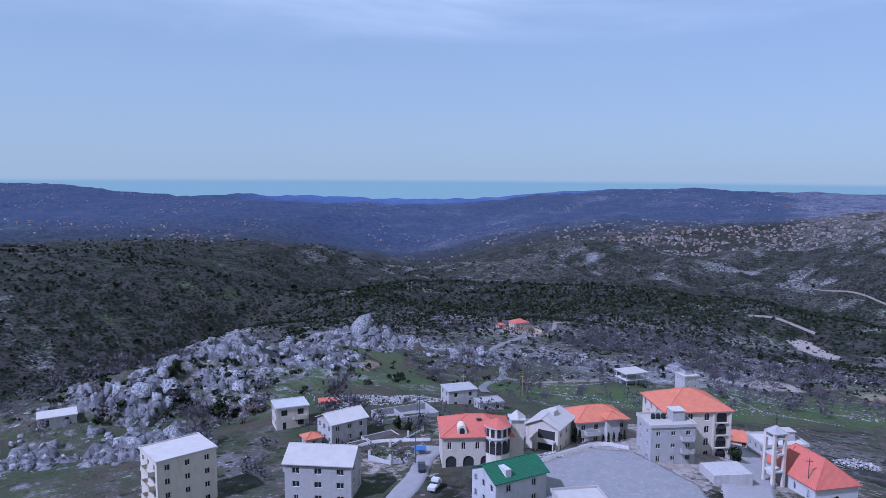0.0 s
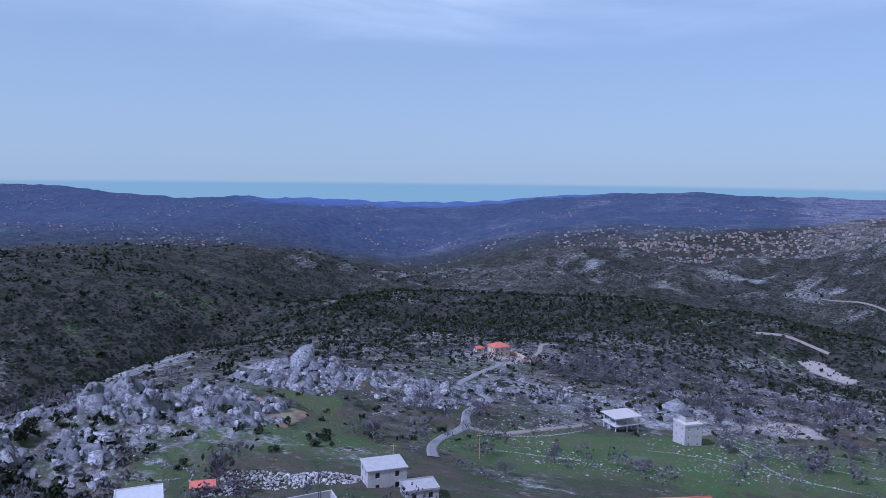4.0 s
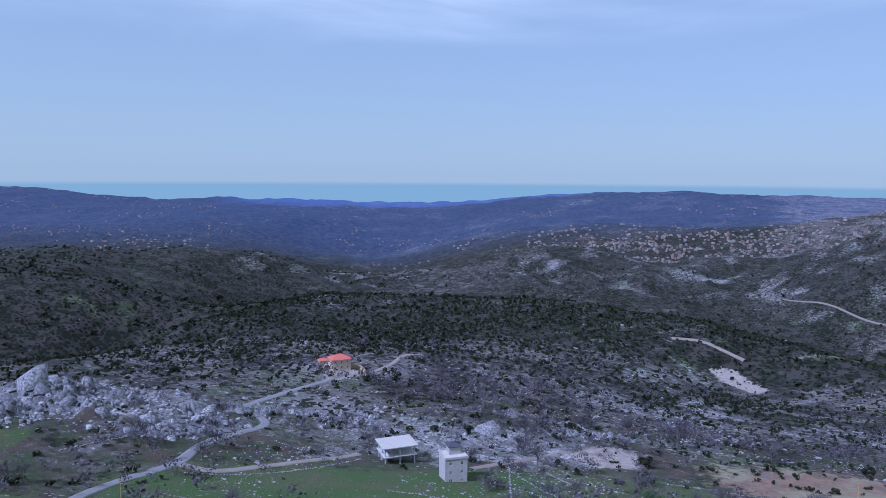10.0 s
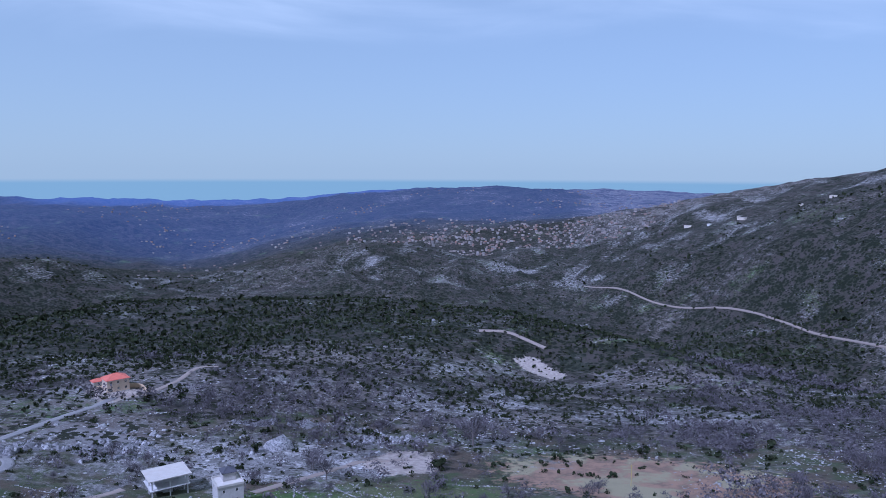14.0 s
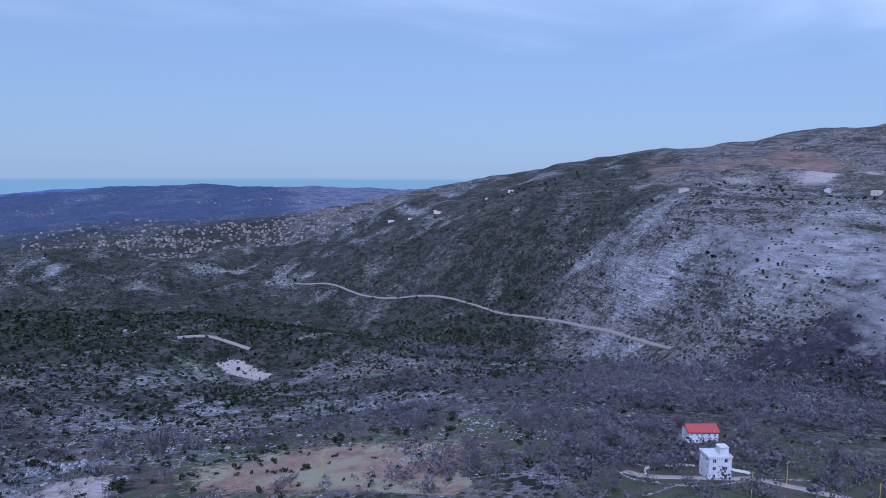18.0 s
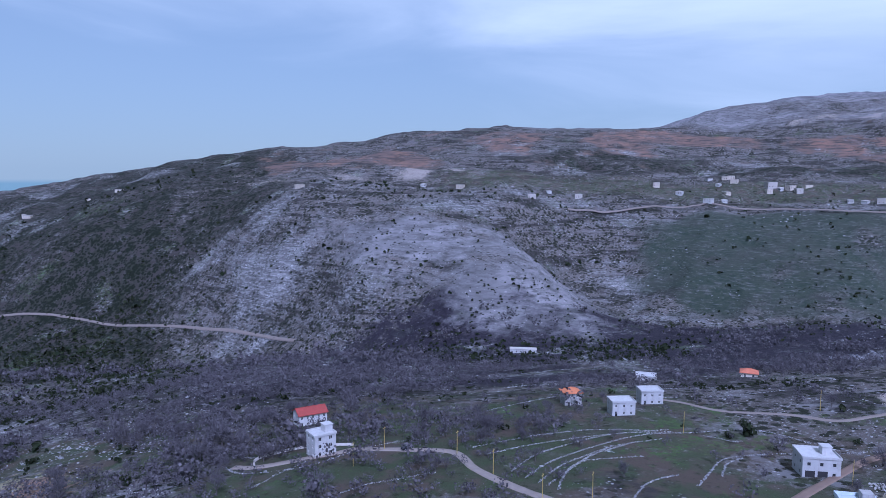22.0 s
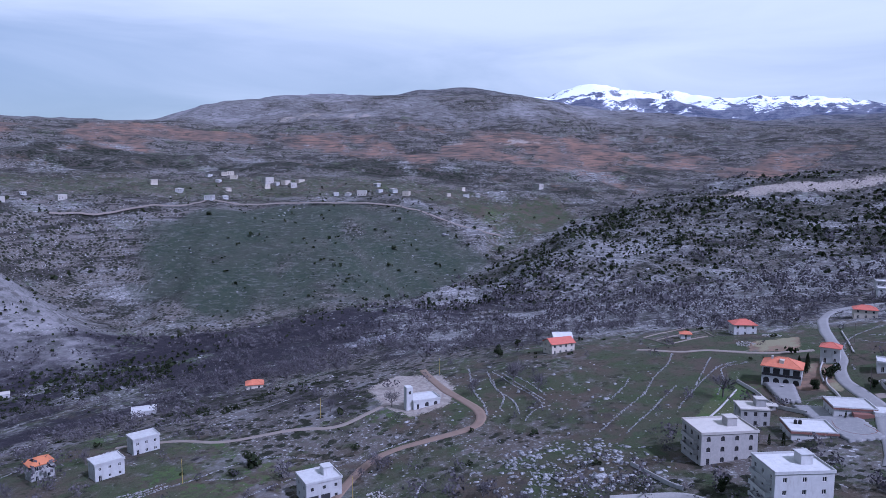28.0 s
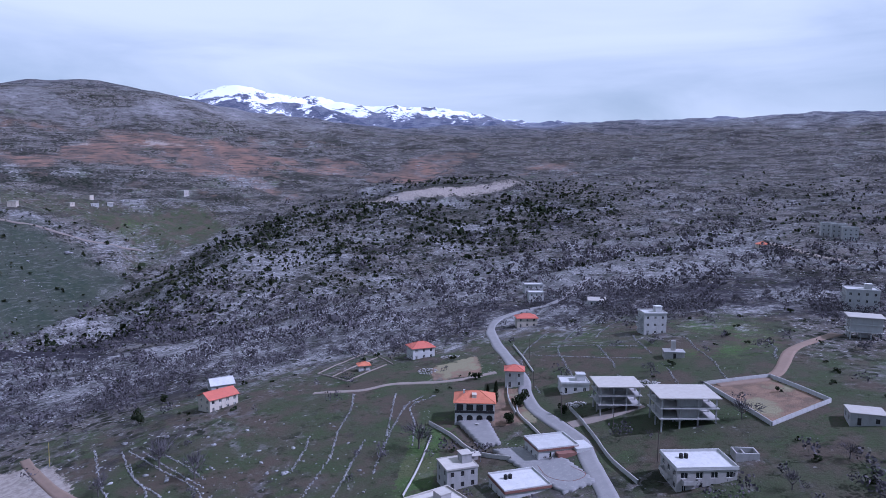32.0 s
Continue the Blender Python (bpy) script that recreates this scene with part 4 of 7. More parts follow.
def house(x, y, turn, w, d, storeys, label, wall=None, roof="flat", roof_mat=None, cols=(3, 2), sh=3.1, win=(1.1, 1.4), arched=False,
          glazed=True, loggia=0, balconies=(), tanks=0, stairbox=False, lift=0.0, name="house", parapet=0.5, chimney=False):
    """A house: plinth, walls with openings, windows, roof, balconies and roof gear."""
    wall = wall or M_WHITE
    z, low = base_z(x, y, w, d, turn)
    z += lift
    h = thing(name, x, y, z, turn, label, "house")
    top = storeys * sh
    op = {}
    for side in SIDES:
        n, ln = (cols[0], w) if side in ("front", "back") else (cols[1], d)
        rows = []
        for k in range(storeys):
            if k == 0 and loggia and side == "front":
                rows += row(loggia, ln, 0.15, ln / loggia * 0.62, sh * 0.80, True)
            else:
                rows += row(n, ln, k * sh + 0.95, win[0], win[1], arched)
        op[side] = rows
    if not loggia:
        c, s, ow, oh, ar = op["front"][0]
        op["front"][0] = (c, 0.1, 1.0, 2.1, False)
    part("wall", walls_with_openings(w, d, -0.02, top, op), wall, h)
    boxed("plinth", (-w / 2 - 0.06, w / 2 + 0.06, -d / 2 - 0.06, d / 2 + 0.06, min(low - z - 0.6, -0.5), -0.024), M_CONC, h)
    set_windows(h, w, d, op, glazed)
    if roof == "hip":
        part("roof", hip_roof(w, d, top + 0.19), roof_mat or M_TILE, h)
        boxed("cornice", (-w / 2 - 0.22, w / 2 + 0.22, -d / 2 - 0.22, d / 2 + 0.22, top - 0.32, top - 0.004), M_WHITE, h, "white cornice")
    elif roof == "gable":
        part("roof", gable_roof(w, d, top + 0.06), roof_mat or M_TILE, h)
        for s in (-1, 1):
            part("gable", gable_wall(w, d, top + 0.004, s), wall, h)
    else:
        flat_roof(h, w, d, top + 0.004, roof_mat or M_PALE, parapet)
    for side, c, k, ln in balconies:
        balcony(h, side, c, k * sh, ln, w, d, wall)
    if stairbox:
        boxed("stair_head", (w * 0.1, w * 0.1 + 3.0, -1.2, 2.0, top + 0.23, top + 2.7), wall, h)
        boxed("stair_head_roof", (w * 0.1 - 0.2, w * 0.1 + 3.2, -1.4, 2.2, top + 2.704, top + 2.86), roof_mat or M_PALE, h)
    if tanks:
        water_tanks(h, -w * 0.25, d * 0.15, top + 0.23, tanks)
    if chimney:
        boxed("chimney", (-w * 0.3, -w * 0.3 + 0.7, -0.3, 0.4, top + 0.5, top + 3.0), wall, h)
    return h


def skeleton(x, y, turn, w, d, storeys, label, sh=3.1, mat=None, infill=(), cols=(4, 3), roof_mat=None, over=1.0):
    """An unfinished building: slabs on columns, some infill walls."""
    mat = mat or M_CONC
    z, low = base_z(x, y, w, d, turn)
    h = thing("unfinished_building", x, y, z, turn, label, "building")
    for k in range(1, storeys + 1):
        e = over if k == storeys else 0.5
        boxed("slab", (-w / 2 - e, w / 2 + e, -d / 2 - e, d / 2 + e, k * sh, k * sh + 0.28), roof_mat or M_PALE if k == storeys else mat, h)
    for k in range(storeys):
        for i in range(cols[0]):
            for j in range(cols[1]):
                cx, cy = -w / 2 + 0.25 + i * (w - 0.5) / (cols[0] - 1), -d / 2 + 0.25 + j * (d - 0.5) / (cols[1] - 1)
                lo = (min(low - z - 0.6, -0.4) if k == 0 else k * sh + 0.284)
                boxed("column", (cx - 0.2, cx + 0.2, cy - 0.2, cy + 0.2, lo, (k + 1) * sh - 0.004), mat, h)
    boxed("core", (-w * 0.12, w * 0.15, -d * 0.05, d * 0.3, min(low - z - 0.6, -0.4), storeys * sh - 0.01), mat, h)
    for k, x0, x1, y0, y1 in infill:
        boxed("infill_wall", (x0 * w, x1 * w, y0 * d, y1 * d, k * sh + 0.29 if k else -0.3, (k + 1) * sh - 0.01), mat, h)
    return h


# ---- roads, tracks and plots ----
ROADS = {
    "village_road": (3.6, "asphalt", [(0, 292), (-2, 310), (0, 326), (7, 346), (7, 367), (12, 391), (16, 408), (10, 418), (0, 420), (2, 442), (10, 469), (19, 493), (24, 512)]),
    "cut_track": (3.0, "dirt", [(24, 512), (38, 524), (47, 551), (52, 584), (63, 591)]),
    "field_track": (3.2, "dirt", [(7, 346), (21, 346), (34, 359), (49, 378), (59, 391)]),
    "east_track": (3.0, "dirt", [(103, 383), (126, 403), (142, 419), (162, 423)]),
    "scar_track": (3.5, "dirt", [(277, 799), (303, 793), (316, 780), (332, 762)]),
    "slope_road": (3, "dirt", [(697, 1606), (745, 1450), (792, 1321), (826, 1180), (831, 1034), (824, 920), (809, 815), (788, 725), (765, 642)]),
    "white_lane": (3.4, "dirt", [(321, 303), (324, 293), (343, 275), (348, 272), (354, 255), (358, 238), (346, 224), (337, 207), (331, 191)]),
    "brown_lane": (3.4, "brown", [(523, 75), (508, 75), (480, 73), (461, 69), (444, 66), (433, 68), (428, 75), (425, 99), (419, 110), (405, 119), (383, 128), (361, 135), (345, 140)]),
    "upper_lane": (2.4, "dirt", [(466, 204), (465, 182), (458, 164), (461, 139), (457, 120), (466, 107), (474, 98)]),
    "main_road": (4.7, "concrete", [(338, -20), (347, -29), (363.6, -41.5), (375.2, -50.5), (393, -58.1), (406.9, -63.8), (420.4, -73.2), (430.6, -82.5), (460.8, -102.4), (486.9, -120.6), (521.8, -148.8), (540.5, -173.4), (542.7, -195.1), (541.4, -225.5), (577, -295.6)]),
    "branch_road": (5, "dirt", [(385.4, -58), (379.7, -69.3), (375.3, -80.9)]),
    "east_lane": (4.5, "brown", [(363.3, -107.2), (353.7, -124.9), (363.3, -157.7), (364.2, -178.1), (362.9, -197.4)]),
    "field_path": (2.6, "dirt", [(489.1, -22.2), (476.2, -36.3), (472.5, -50.1), (455.6, -65.9), (447.2, -83.3)]),
    "street": (5, "concrete", [(-18, 164), (-15, 177), (-14, 189), (-12, 198)]),
    "far_lane": (5, "dirt", [(525, -462), (471, -415), (428, -385)]),
    "bench_road": (2.6, "dirt", [(1211, 469), (1306, 257), (1276, 31), (1260, -100), (1254, -169)]),
}
MATS = {"asphalt": M_ASPHALT, "concrete": M_CONCRETE, "dirt": M_DIRT, "brown": M_REDDIRT}


def smooth_line(pts, gap):
    """Points every gap metres along a rounded line through pts."""
    p = np.array(pts, float)
    p = np.vstack([2 * p[0] - p[1], p, 2 * p[-1] - p[-2]])
    out = []
    for a, b, c, d in zip(p, p[1:], p[2:], p[3:]):
        n = max(2, int(np.hypot(*(c - b)) / gap))
        for t in np.arange(n) / n:
            out.append(0.5 * (2 * b + (c - a) * t + (2 * a - 5 * b + 4 * c - d) * t * t + (3 * b - a - 3 * c + d) * t ** 3))
    out.append(p[-2])
    return np.array(out)


def road_strip(name, width, mat, pts, label):
    far = np.hypot(pts[0][0] - HUB[0], pts[0][1] - HUB[1])
    line = smooth_line(pts, 2.0 if far < 600 else 6.0)
    tan = np.gradient(line, axis=0)
    tan /= np.linalg.norm(tan, axis=1)[:, None] + 1e-9
    nor = np.stack([-tan[:, 1], tan[:, 0]], -1)
    wob = 1 + 0.25 * fbm(line[:, 0], line[:, 1], 14, 3, 41)
    us = np.array([-0.56, -0.5, -0.25, 0, 0.25, 0.5, 0.56])
    pt = line[:, None] + nor[:, None] * (us[None, :, None] * (width * wob)[:, None, None])
    mid = land_z(line[:, 0], line[:, 1])
    z = land_z(pt[..., 0].ravel(), pt[..., 1].ravel()).reshape(pt.shape[:2])
    lift = 0.22 if far < 600 else 0.9
    z = (np.maximum(z, mid[:, None] - 0.3) if far < 600 else smooth_z(pt[..., 0].ravel(), pt[..., 1].ravel()).reshape(z.shape) * 0.4 + 0.6 * np.maximum(z, mid[:, None])) + lift
    z[:, 0] -= lift + 0.5
    z[:, -1] -= lift + 0.5
    n, k = z.shape
    i, j = np.meshgrid(np.arange(n - 1), np.arange(k - 1), indexing="ij")
    q = np.stack([i * k + j, i * k + j + 1, (i + 1) * k + j + 1, (i + 1) * k + j], -1).reshape(-1, 4)
    me = quads_mesh(name, np.dstack([pt, z]).reshape(-1, 3), q)
    me.materials.append(mat)
    return tagged(new(name, me), label, "road", kind="structure")


SURFACE = {"asphalt": "worn grey asphalt lane through the fields", "concrete": "pale concrete road between garden walls",
           "dirt": "pale dirt track over the hillside", "brown": "brown earth track between terraces"}
for key, (wide, kind, pts) in ROADS.items():
    road_strip("road", wide, MATS[kind], pts, SURFACE[kind])


def paved(name, corners, mat, label, lift=0.35):
    """A paved yard: a level slab draped on the ground."""
    c = np.array(corners, float)
    lo, hi = c.min(0), c.max(0)
    g = 0.75
    xs, ys = np.arange(lo[0], hi[0] + g, g), np.arange(lo[1], hi[1] + g, g)
    X, Y = np.meshgrid(xs, ys)
    Z = np.maximum(smooth_z(X.ravel(), Y.ravel()), land_z(X.ravel(), Y.ravel()) - 0.1).reshape(X.shape) + lift
    inside = patch(X, Y, [tuple(p) for p in corners], 0.01) > 0.5
    k = len(xs)
    i, j = np.meshgrid(np.arange(len(ys) - 1), np.arange(k - 1), indexing="ij")
    q = np.stack([i * k + j, i * k + j + 1, (i + 1) * k + j + 1, (i + 1) * k + j], -1).reshape(-1, 4)
    q = q[inside.ravel()[q].all(1)]
    me = quads_mesh(name, np.dstack([X, Y, Z]).reshape(-1, 3), q)
    me.materials.append(mat)
    slab = new(name, me)
    md = slab.modifiers.new("thickness", "SOLIDIFY")
    md.thickness, md.offset = 1.8, -1
    return tagged(slab, label, "paving", kind="structure")


paved("pavement", [(10, 180), (27, 193), (37, 191), (48, 174), (48, 163), (13, 160)], M_ASPHALT, "pale grey asphalt village square")
paved("pavement", [(52, 174), (66, 213), (76, 222), (71, 196), (63, 171), (50, 164)], M_CONCRETE, "pale concrete yard before the church")
paved("pavement", [(393, -31.1), (387.2, -37.1), (370.2, -39.2), (354.1, -33.6), (356.9, -23.2), (374.7, -26.5)], M_ASPHALT, "grey asphalt forecourt between white houses", 0.7)
paved("pavement", [(420.8, -40), (411.6, -46.9), (393.7, -36.2), (396.3, -30.2)], M_CONCRETE, "pale paved courtyard of the arcaded villa", 0.8)

# ---- houses of the western village ----
dome = house(-2, 190, 8, 16.5, 13, 2, "stone villa with arched windows and a hipped red tile roof", M_CREAM, "hip", M_TILERED, cols=(5, 3), sh=3.9, win=(1.0, 1.8),
             arched=True, loggia=4)
turret = part("turret", tube(bmesh.new(), (4.8, -5.6, -1.0), (4.8, -5.6, 10.3), 2.9, 2.9, 14), M_CREAM, dome)
part("turret_cornice", tube(bmesh.new(), (4.8, -5.6, 7.6), (4.8, -5.6, 7.95), 3.15, 3.15, 14), M_WHITE, turret)
part("turret_eave", tube(bmesh.new(), (4.8, -5.6, 10.304), (4.8, -5.6, 10.55), 3.25, 3.25, 14), M_WHITE, turret)
part("turret_roof", tube(bmesh.new(), (4.8, -5.6, 10.554), (4.8, -5.6, 12.1), 3.2, 0.25, 14), M_TILERED, turret)
for k in range(7):
    a = radians(180 + 30 * k)
    for z0, hh, ww in ((8.25, 1.6, 0.42), (4.2, 2.6, 0.62)):
        bm = block(bmesh.new(), -0.05, 0.05, -ww, ww, z0, z0 + hh)
        tube(bm, (-0.05, 0, z0 + hh), (0.05, 0, z0 + hh), ww, ww, 12)
        w = part("turret_window", bm, M_DARK, turret)
        w.matrix_basis = Matrix.Translation((4.8 + 2.9 * math.cos(a), -5.6 + 2.9 * math.sin(a), 0)) @ Matrix.Rotation(a, 4, "Z")
boxed("stair_tower", (8.3, 11.3, -5.0, -1.6, -2.0, 11.2), M_CREAM, dome)
boxed("tower_cap", (7.9, 11.7, -5.4, -1.2, 11.204, 11.5), M_WHITE, dome)
part("tower_spire", tube(bmesh.new(), (9.8, -3.3, 11.504), (9.8, -3.3, 13.2), 2.3, 0.1, 4), M_PALE, dome)
dormer = part("dormer", tube(block(bmesh.new(), -4.7, -2.5, -6.0, -2.6, 8.0, 9.3), (-3.6, -6.0, 9.3), (-3.6, -2.6, 9.3), 1.1, 1.1, 14), M_CREAM, dome)
part("dormer_window", tube(block(bmesh.new(), -4.2, -3.0, -6.03, -5.98, 8.3, 9.3), (-3.6, -6.03, 9.3), (-3.6, -5.98, 9.3), 0.6, 0.6, 12), M_DARK, dormer)
boxed("skylight", (0.2, 1.3, -2.6, -1.6, 10.55, 10.75), M_GLASS, dome)
pale = house(17, 198, 64, 11, 8.6, 2, "unfinished pale stone house with a shallow grey roof and dark loggias", M_CREAM, "gable", M_PALE, (3, 1), 3.2, (0.8, 1.3), arched=True, glazed=False)
# no recess is built: thin near-black sheets paint the loggias' shade on the wall
for z0 in (0.3, 3.6):
    boxed("loggia", (-5.53, -5.504, -3.4, 1.0, z0, z0 + 2.3), M_DARK, pale)
boxed("loggia_slab", (-7.0, -5.54, -3.6, 1.2, 3.15, 3.45), M_WHITE, pale)
boxed("loggia_rail", (-7.0, -6.86, -3.6, 1.2, 3.454, 4.3), M_CREAM, pale)
for y0 in (-3.55, 0.95):
    boxed("loggia_post", (-6.95, -6.6, y0, y0 + 0.25, -1.5, 3.14), M_CREAM, pale)
boxed("roof_hatch", (-1.0, 1.6, -1.3, 0.8, 7.9, 9.3), M_PALE, pale)
orange = house(29, 205, 17, 14, 10, 2, "stone house with an orange tile roof beside the square", M_GREYST, "hip", cols=(4, 3), balconies=(("front", -3, 1, 4),))
boxed("stair_bay", (0.5, 4.0, -6.6, -5.004, -1.5, 7.2), M_GREYST, orange)
part("bay_roof", hip_roof(4.2, 4.6, 7.3, 0.4), M_TILE, orange).location = (2.3, -4.6, 0)
tall = house(52, 204, 10, 17, 15, 4, "tall stone house with an orange hipped tile roof and arched windows", M_CREAM, "hip", cols=(4, 4), sh=3.2, win=(1.3, 1.9), arched=True,
      balconies=(("left", 0, 2, 5), ("left", 0, 3, 5)))
for k in range(4):
    bm = block(bmesh.new(), 4.6, 7.2, -7.56, -7.504, k * 3.2 + 0.5, k * 3.2 + 2.0)
    tube(bm, (5.9, -7.56, k * 3.2 + 2.0), (5.9, -7.504, k * 3.2 + 2.0), 1.3, 1.3, 16)
    part("arched_bay", bm, M_DARK, tall)
    boxed("bay_ledge", (4.3, 7.5, -7.9, -7.504, k * 3.2 + 0.2, k * 3.2 + 0.44), M_CREAM, tall)
for x0 in (3.6, 7.9):
    boxed("pilaster", (x0, x0 + 0.5, -7.75, -7.504, -0.5, 12.3), M_CREAM, tall)
house(44, 191, 11, 11, 8.5, 3, "plain grey concrete house with roof tanks", M_CONC, "flat", M_PALE, (3, 2), 3.0, (1.1, 1.1), tanks=3, stairbox=True, balconies=(("front", 3.2, 1, 3), ("front", 3.2, 2, 3)))
boxed("annex", (-4, 5, -7, 0, -2.5, 2.6), M_GREYST, thing("annex_block", 54, 184, z_at(54, 184), 10, "low stone annex with a flat roof below the tall house", "annex"))


def church(x, y, turn):
    z, low = base_z(x, y, 17, 11, turn)
    c = thing("church", x, y, z, turn, "small white stone church with a steep red tile roof", "church")
    op = {"front": row(4, 17, 2.2, 0.8, 1.9, True), "back": row(4, 17, 2.2, 0.8, 1.9, True), "right": [(0, 0.1, 1.8, 3.0, True)]}
    part("wall", walls_with_openings(17, 11, -1.6, 5.0, op), M_WHITE, c)
    set_windows(c, 17, 11, op)
    part("roof", hip_roof(17, 11, 5.2, 0.5, 0.80, 4.6), M_TILERED, c)
    boxed("cornice", (-8.75, 8.75, -5.75, 5.75, 4.6, 4.98), M_WHITE, c)
    boxed("plinth", (-8.6, 8.6, -5.6, 5.6, min(low - z - 1, -2), -1.604), M_CONC, c)
    return c


church(75, 184.5, -73)


def bell_tower(x, y, turn):
    t = thing("bell_tower", x, y, z_at(x, y) - 0.3, turn, "slender open bell tower of pale stone columns", "tower")
    for sx in (-1, 1):
        for sy in (-1, 1):
            boxed("pillar", (sx * 1.4 - 0.32, sx * 1.4 + 0.32, sy * 1.4 - 0.32, sy * 1.4 + 0.32, 0, 12.5), M_CREAM, t)
    for z in (3.6, 7.6, 11.3):
        boxed("tie_beam", (-1.7, 1.7, -1.7, 1.7, z, z + 0.4), M_WHITE, t)
    part("cap", hip_roof(3.2, 3.2, 12.7, 0.2, 0.8), M_GREYST, t)
    bm = bmesh.new()
    tube(bm, (0, 0, 9.4), (0, 0, 10.4), 0.7, 0.35, 10)
    part("bell", bm, M_DARK, t)
    bm = bmesh.new()
    block(bm, -0.06, 0.06, -0.06, 0.06, 14.0, 16.6)
    block(bm, -0.6, 0.6, -0.06, 0.06, 15.6, 15.75)
    part("cross", bm, M_DARK, t)


bell_tower(66.5, 183, 20)
house(79, 213, 8, 12, 9, 2, "grey concrete house with a flat roof and a stair head", M_GREYST, "flat", M_PALE, (3, 3), 3.1, stairbox=True)
house(70, 230, -19, 16, 7, 1, "low building with a red tiled roof", M_CREAM, "gable", M_TILE, (4, 2), 2.6)
house(-67, 169, 45, 13, 10.5, 4, "beige apartment house with curved balconies and a pale roof", M_BEIGE, "flat", M_PALE, (3, 3), 3.1, (1.1, 1.3),
      balconies=(("left", 1.5, 1, 5), ("left", 1.5, 2, 5), ("left", 1.5, 3, 5), ("right", 0, 1, 4), ("right", 0, 2, 4)), parapet=0.25)
fan = house(-34.5, 170, -1, 14.5, 10, 3, "grey concrete house under a pale pitched roof", M_GREYST, "gable", M_PALE, (3, 2), 3.0, (1.6, 1.3), balconies=(("left", 0, 2, 4),))
house(-39, 209, 42, 11, 8, 2, "grey block house with a pale pitched roof", M_CONC, "gable", M_PALE, (3, 3), 3.0)
house(-58, 223.5, 27, 9.5, 8, 2, "unfinished cream house with a white roof and open loggias", M_CREAM, "flat", M_WHITE, (2, 2), 3.2, (1.8, 1.7), glazed=False,
      balconies=(("front", 2, 1, 4),), parapet=0.2)
house(-46, 203, 35, 4.2, 3.8, 1, "tiny garden hut with an orange roof", M_CONC, "hip", M_TILE, (1, 1), 2.7, (0.8, 0.9))
house(-9, 252, 23, 10, 8, 2, "old grey stone house with a flat mud roof", M_GREYST, "flat", M_CONC, (2, 2), 2.9, glazed=False, parapet=0)
house(1, 244, 21, 8, 6, 1, "low grey house with a flat roof", M_GREYST, "flat", M_CONC, (2, 2), 2.9, glazed=False, parapet=0.3)
green = house(6, 165, 33, 12.5, 9, 2, "white house with a green sheet roof", M_WHITE, "gable", M_GREEN, (2, 3), 3.2, (1.1, 1.5))
boxed("white_dormer", (-3.5, -2.2, -4.0, -1.2, 6.4, 8.6), M_WHITE, green)
house(20, 159, 13, 9.5, 7, 1, "low building with a pale flat roof", M_CREAM, "flat", M_PALE, (3, 2), 3.0)
house(-136, 231, 34, 11, 7.5, 1, "low stone hut with a pale flat roof among crags", M_GREYST, "flat", M_PALE, (2, 1), 2.8, glazed=False, parapet=0.0)


def walled_basin(x, y, turn, w, d, h, label):
    z, low = base_z(x, y, w, d, turn)
    b = thing("walled_basin", x, y, z, turn, label, "basin")
    t = 0.35
    for a in ((-w / 2, w / 2, -d / 2, -d / 2 + t), (-w / 2, w / 2, d / 2 - t, d / 2), (-w / 2, -w / 2 + t, -d / 2 + t, d / 2 - t), (w / 2 - t, w / 2, -d / 2 + t, d / 2 - t)):
        boxed("side_wall", (*a, -1.5, h), M_CONC, b)
    boxed("cross_wall", (-w * 0.1, -w * 0.1 + t, -d / 2 + t, d / 2 - t, -1.5, h * 0.8), M_CONC, b)
    boxed("bottom", (-w / 2 + t, w / 2 - t, -d / 2 + t, d / 2 - t, -0.4, 0.15), M_CONCRETE, b)


walled_basin(-24, 228, 30, 18, 10, 2.2, "empty concrete basin with low walls")

# ---- houses in the western fields ----
skeleton(74, 389, 25, 12, 9.5, 2, "unfinished white concrete house frame in a meadow", 3.6, M_WHITE, cols=(3, 3), infill=((0, -0.5, -0.1, 0.1, 0.13),))
tower = house(97, 368, 20, 8, 8, 3, "square grey tower house with a railed roof terrace", M_GREYST, "flat", M_PALE, (2, 2), 3.1, (0.8, 1.1), arched=True)
boxed("roof_room", (-1.5, 2.5, -0.5, 3.5, 9.55, 12.2), M_GREYST, tower)
part("room_roof", hip_roof(4.2, 4.2, 12.3, 0.3, 0.5), plain("slate_roof", (0.07, 0.07, 0.085)), tower).location = (0.5, 1.5, 0)
boxed("porch", (1.5, 6.0, -6.5, -4.004, -2.0, 0.4), M_PALE, tower)
house(20, 529, 31, 11, 9, 2, "ochre villa with a red tile roof on a walled terrace", plain("ochre_stone", (0.46, 0.37, 0.28)), "hip", M_TILERED, cols=(3, 3), arched=True, lift=0.8)
house(7, 543, 32, 5.5, 4.5, 1, "small red-roofed outbuilding of the villa", M_CREAM, "hip", M_TILERED, (1, 1), 2.8)

# ---- houses of the northern and eastern fields ----
whouse = house(341, 281, -28, 8, 7, 3, "three-storey white house with dark square windows", M_WHITE, "flat", M_WHITE, (2, 2), 2.6, (1.2, 1.3), stairbox=True)
house(378, 315, -33, 12, 8, 2, "white house with a dark red tile roof", M_WHITE, "gable", M_TILEDARK, (5, 2), 2.6, (0.9, 1.1))
house(442, 222.5, -53, 7.5, 6.5, 2, "grey block house with a bright orange roof", M_CONC, "hip", plain("orange_roof_sheet", (0.50, 0.18, 0.08)), (2, 2), 2.9)
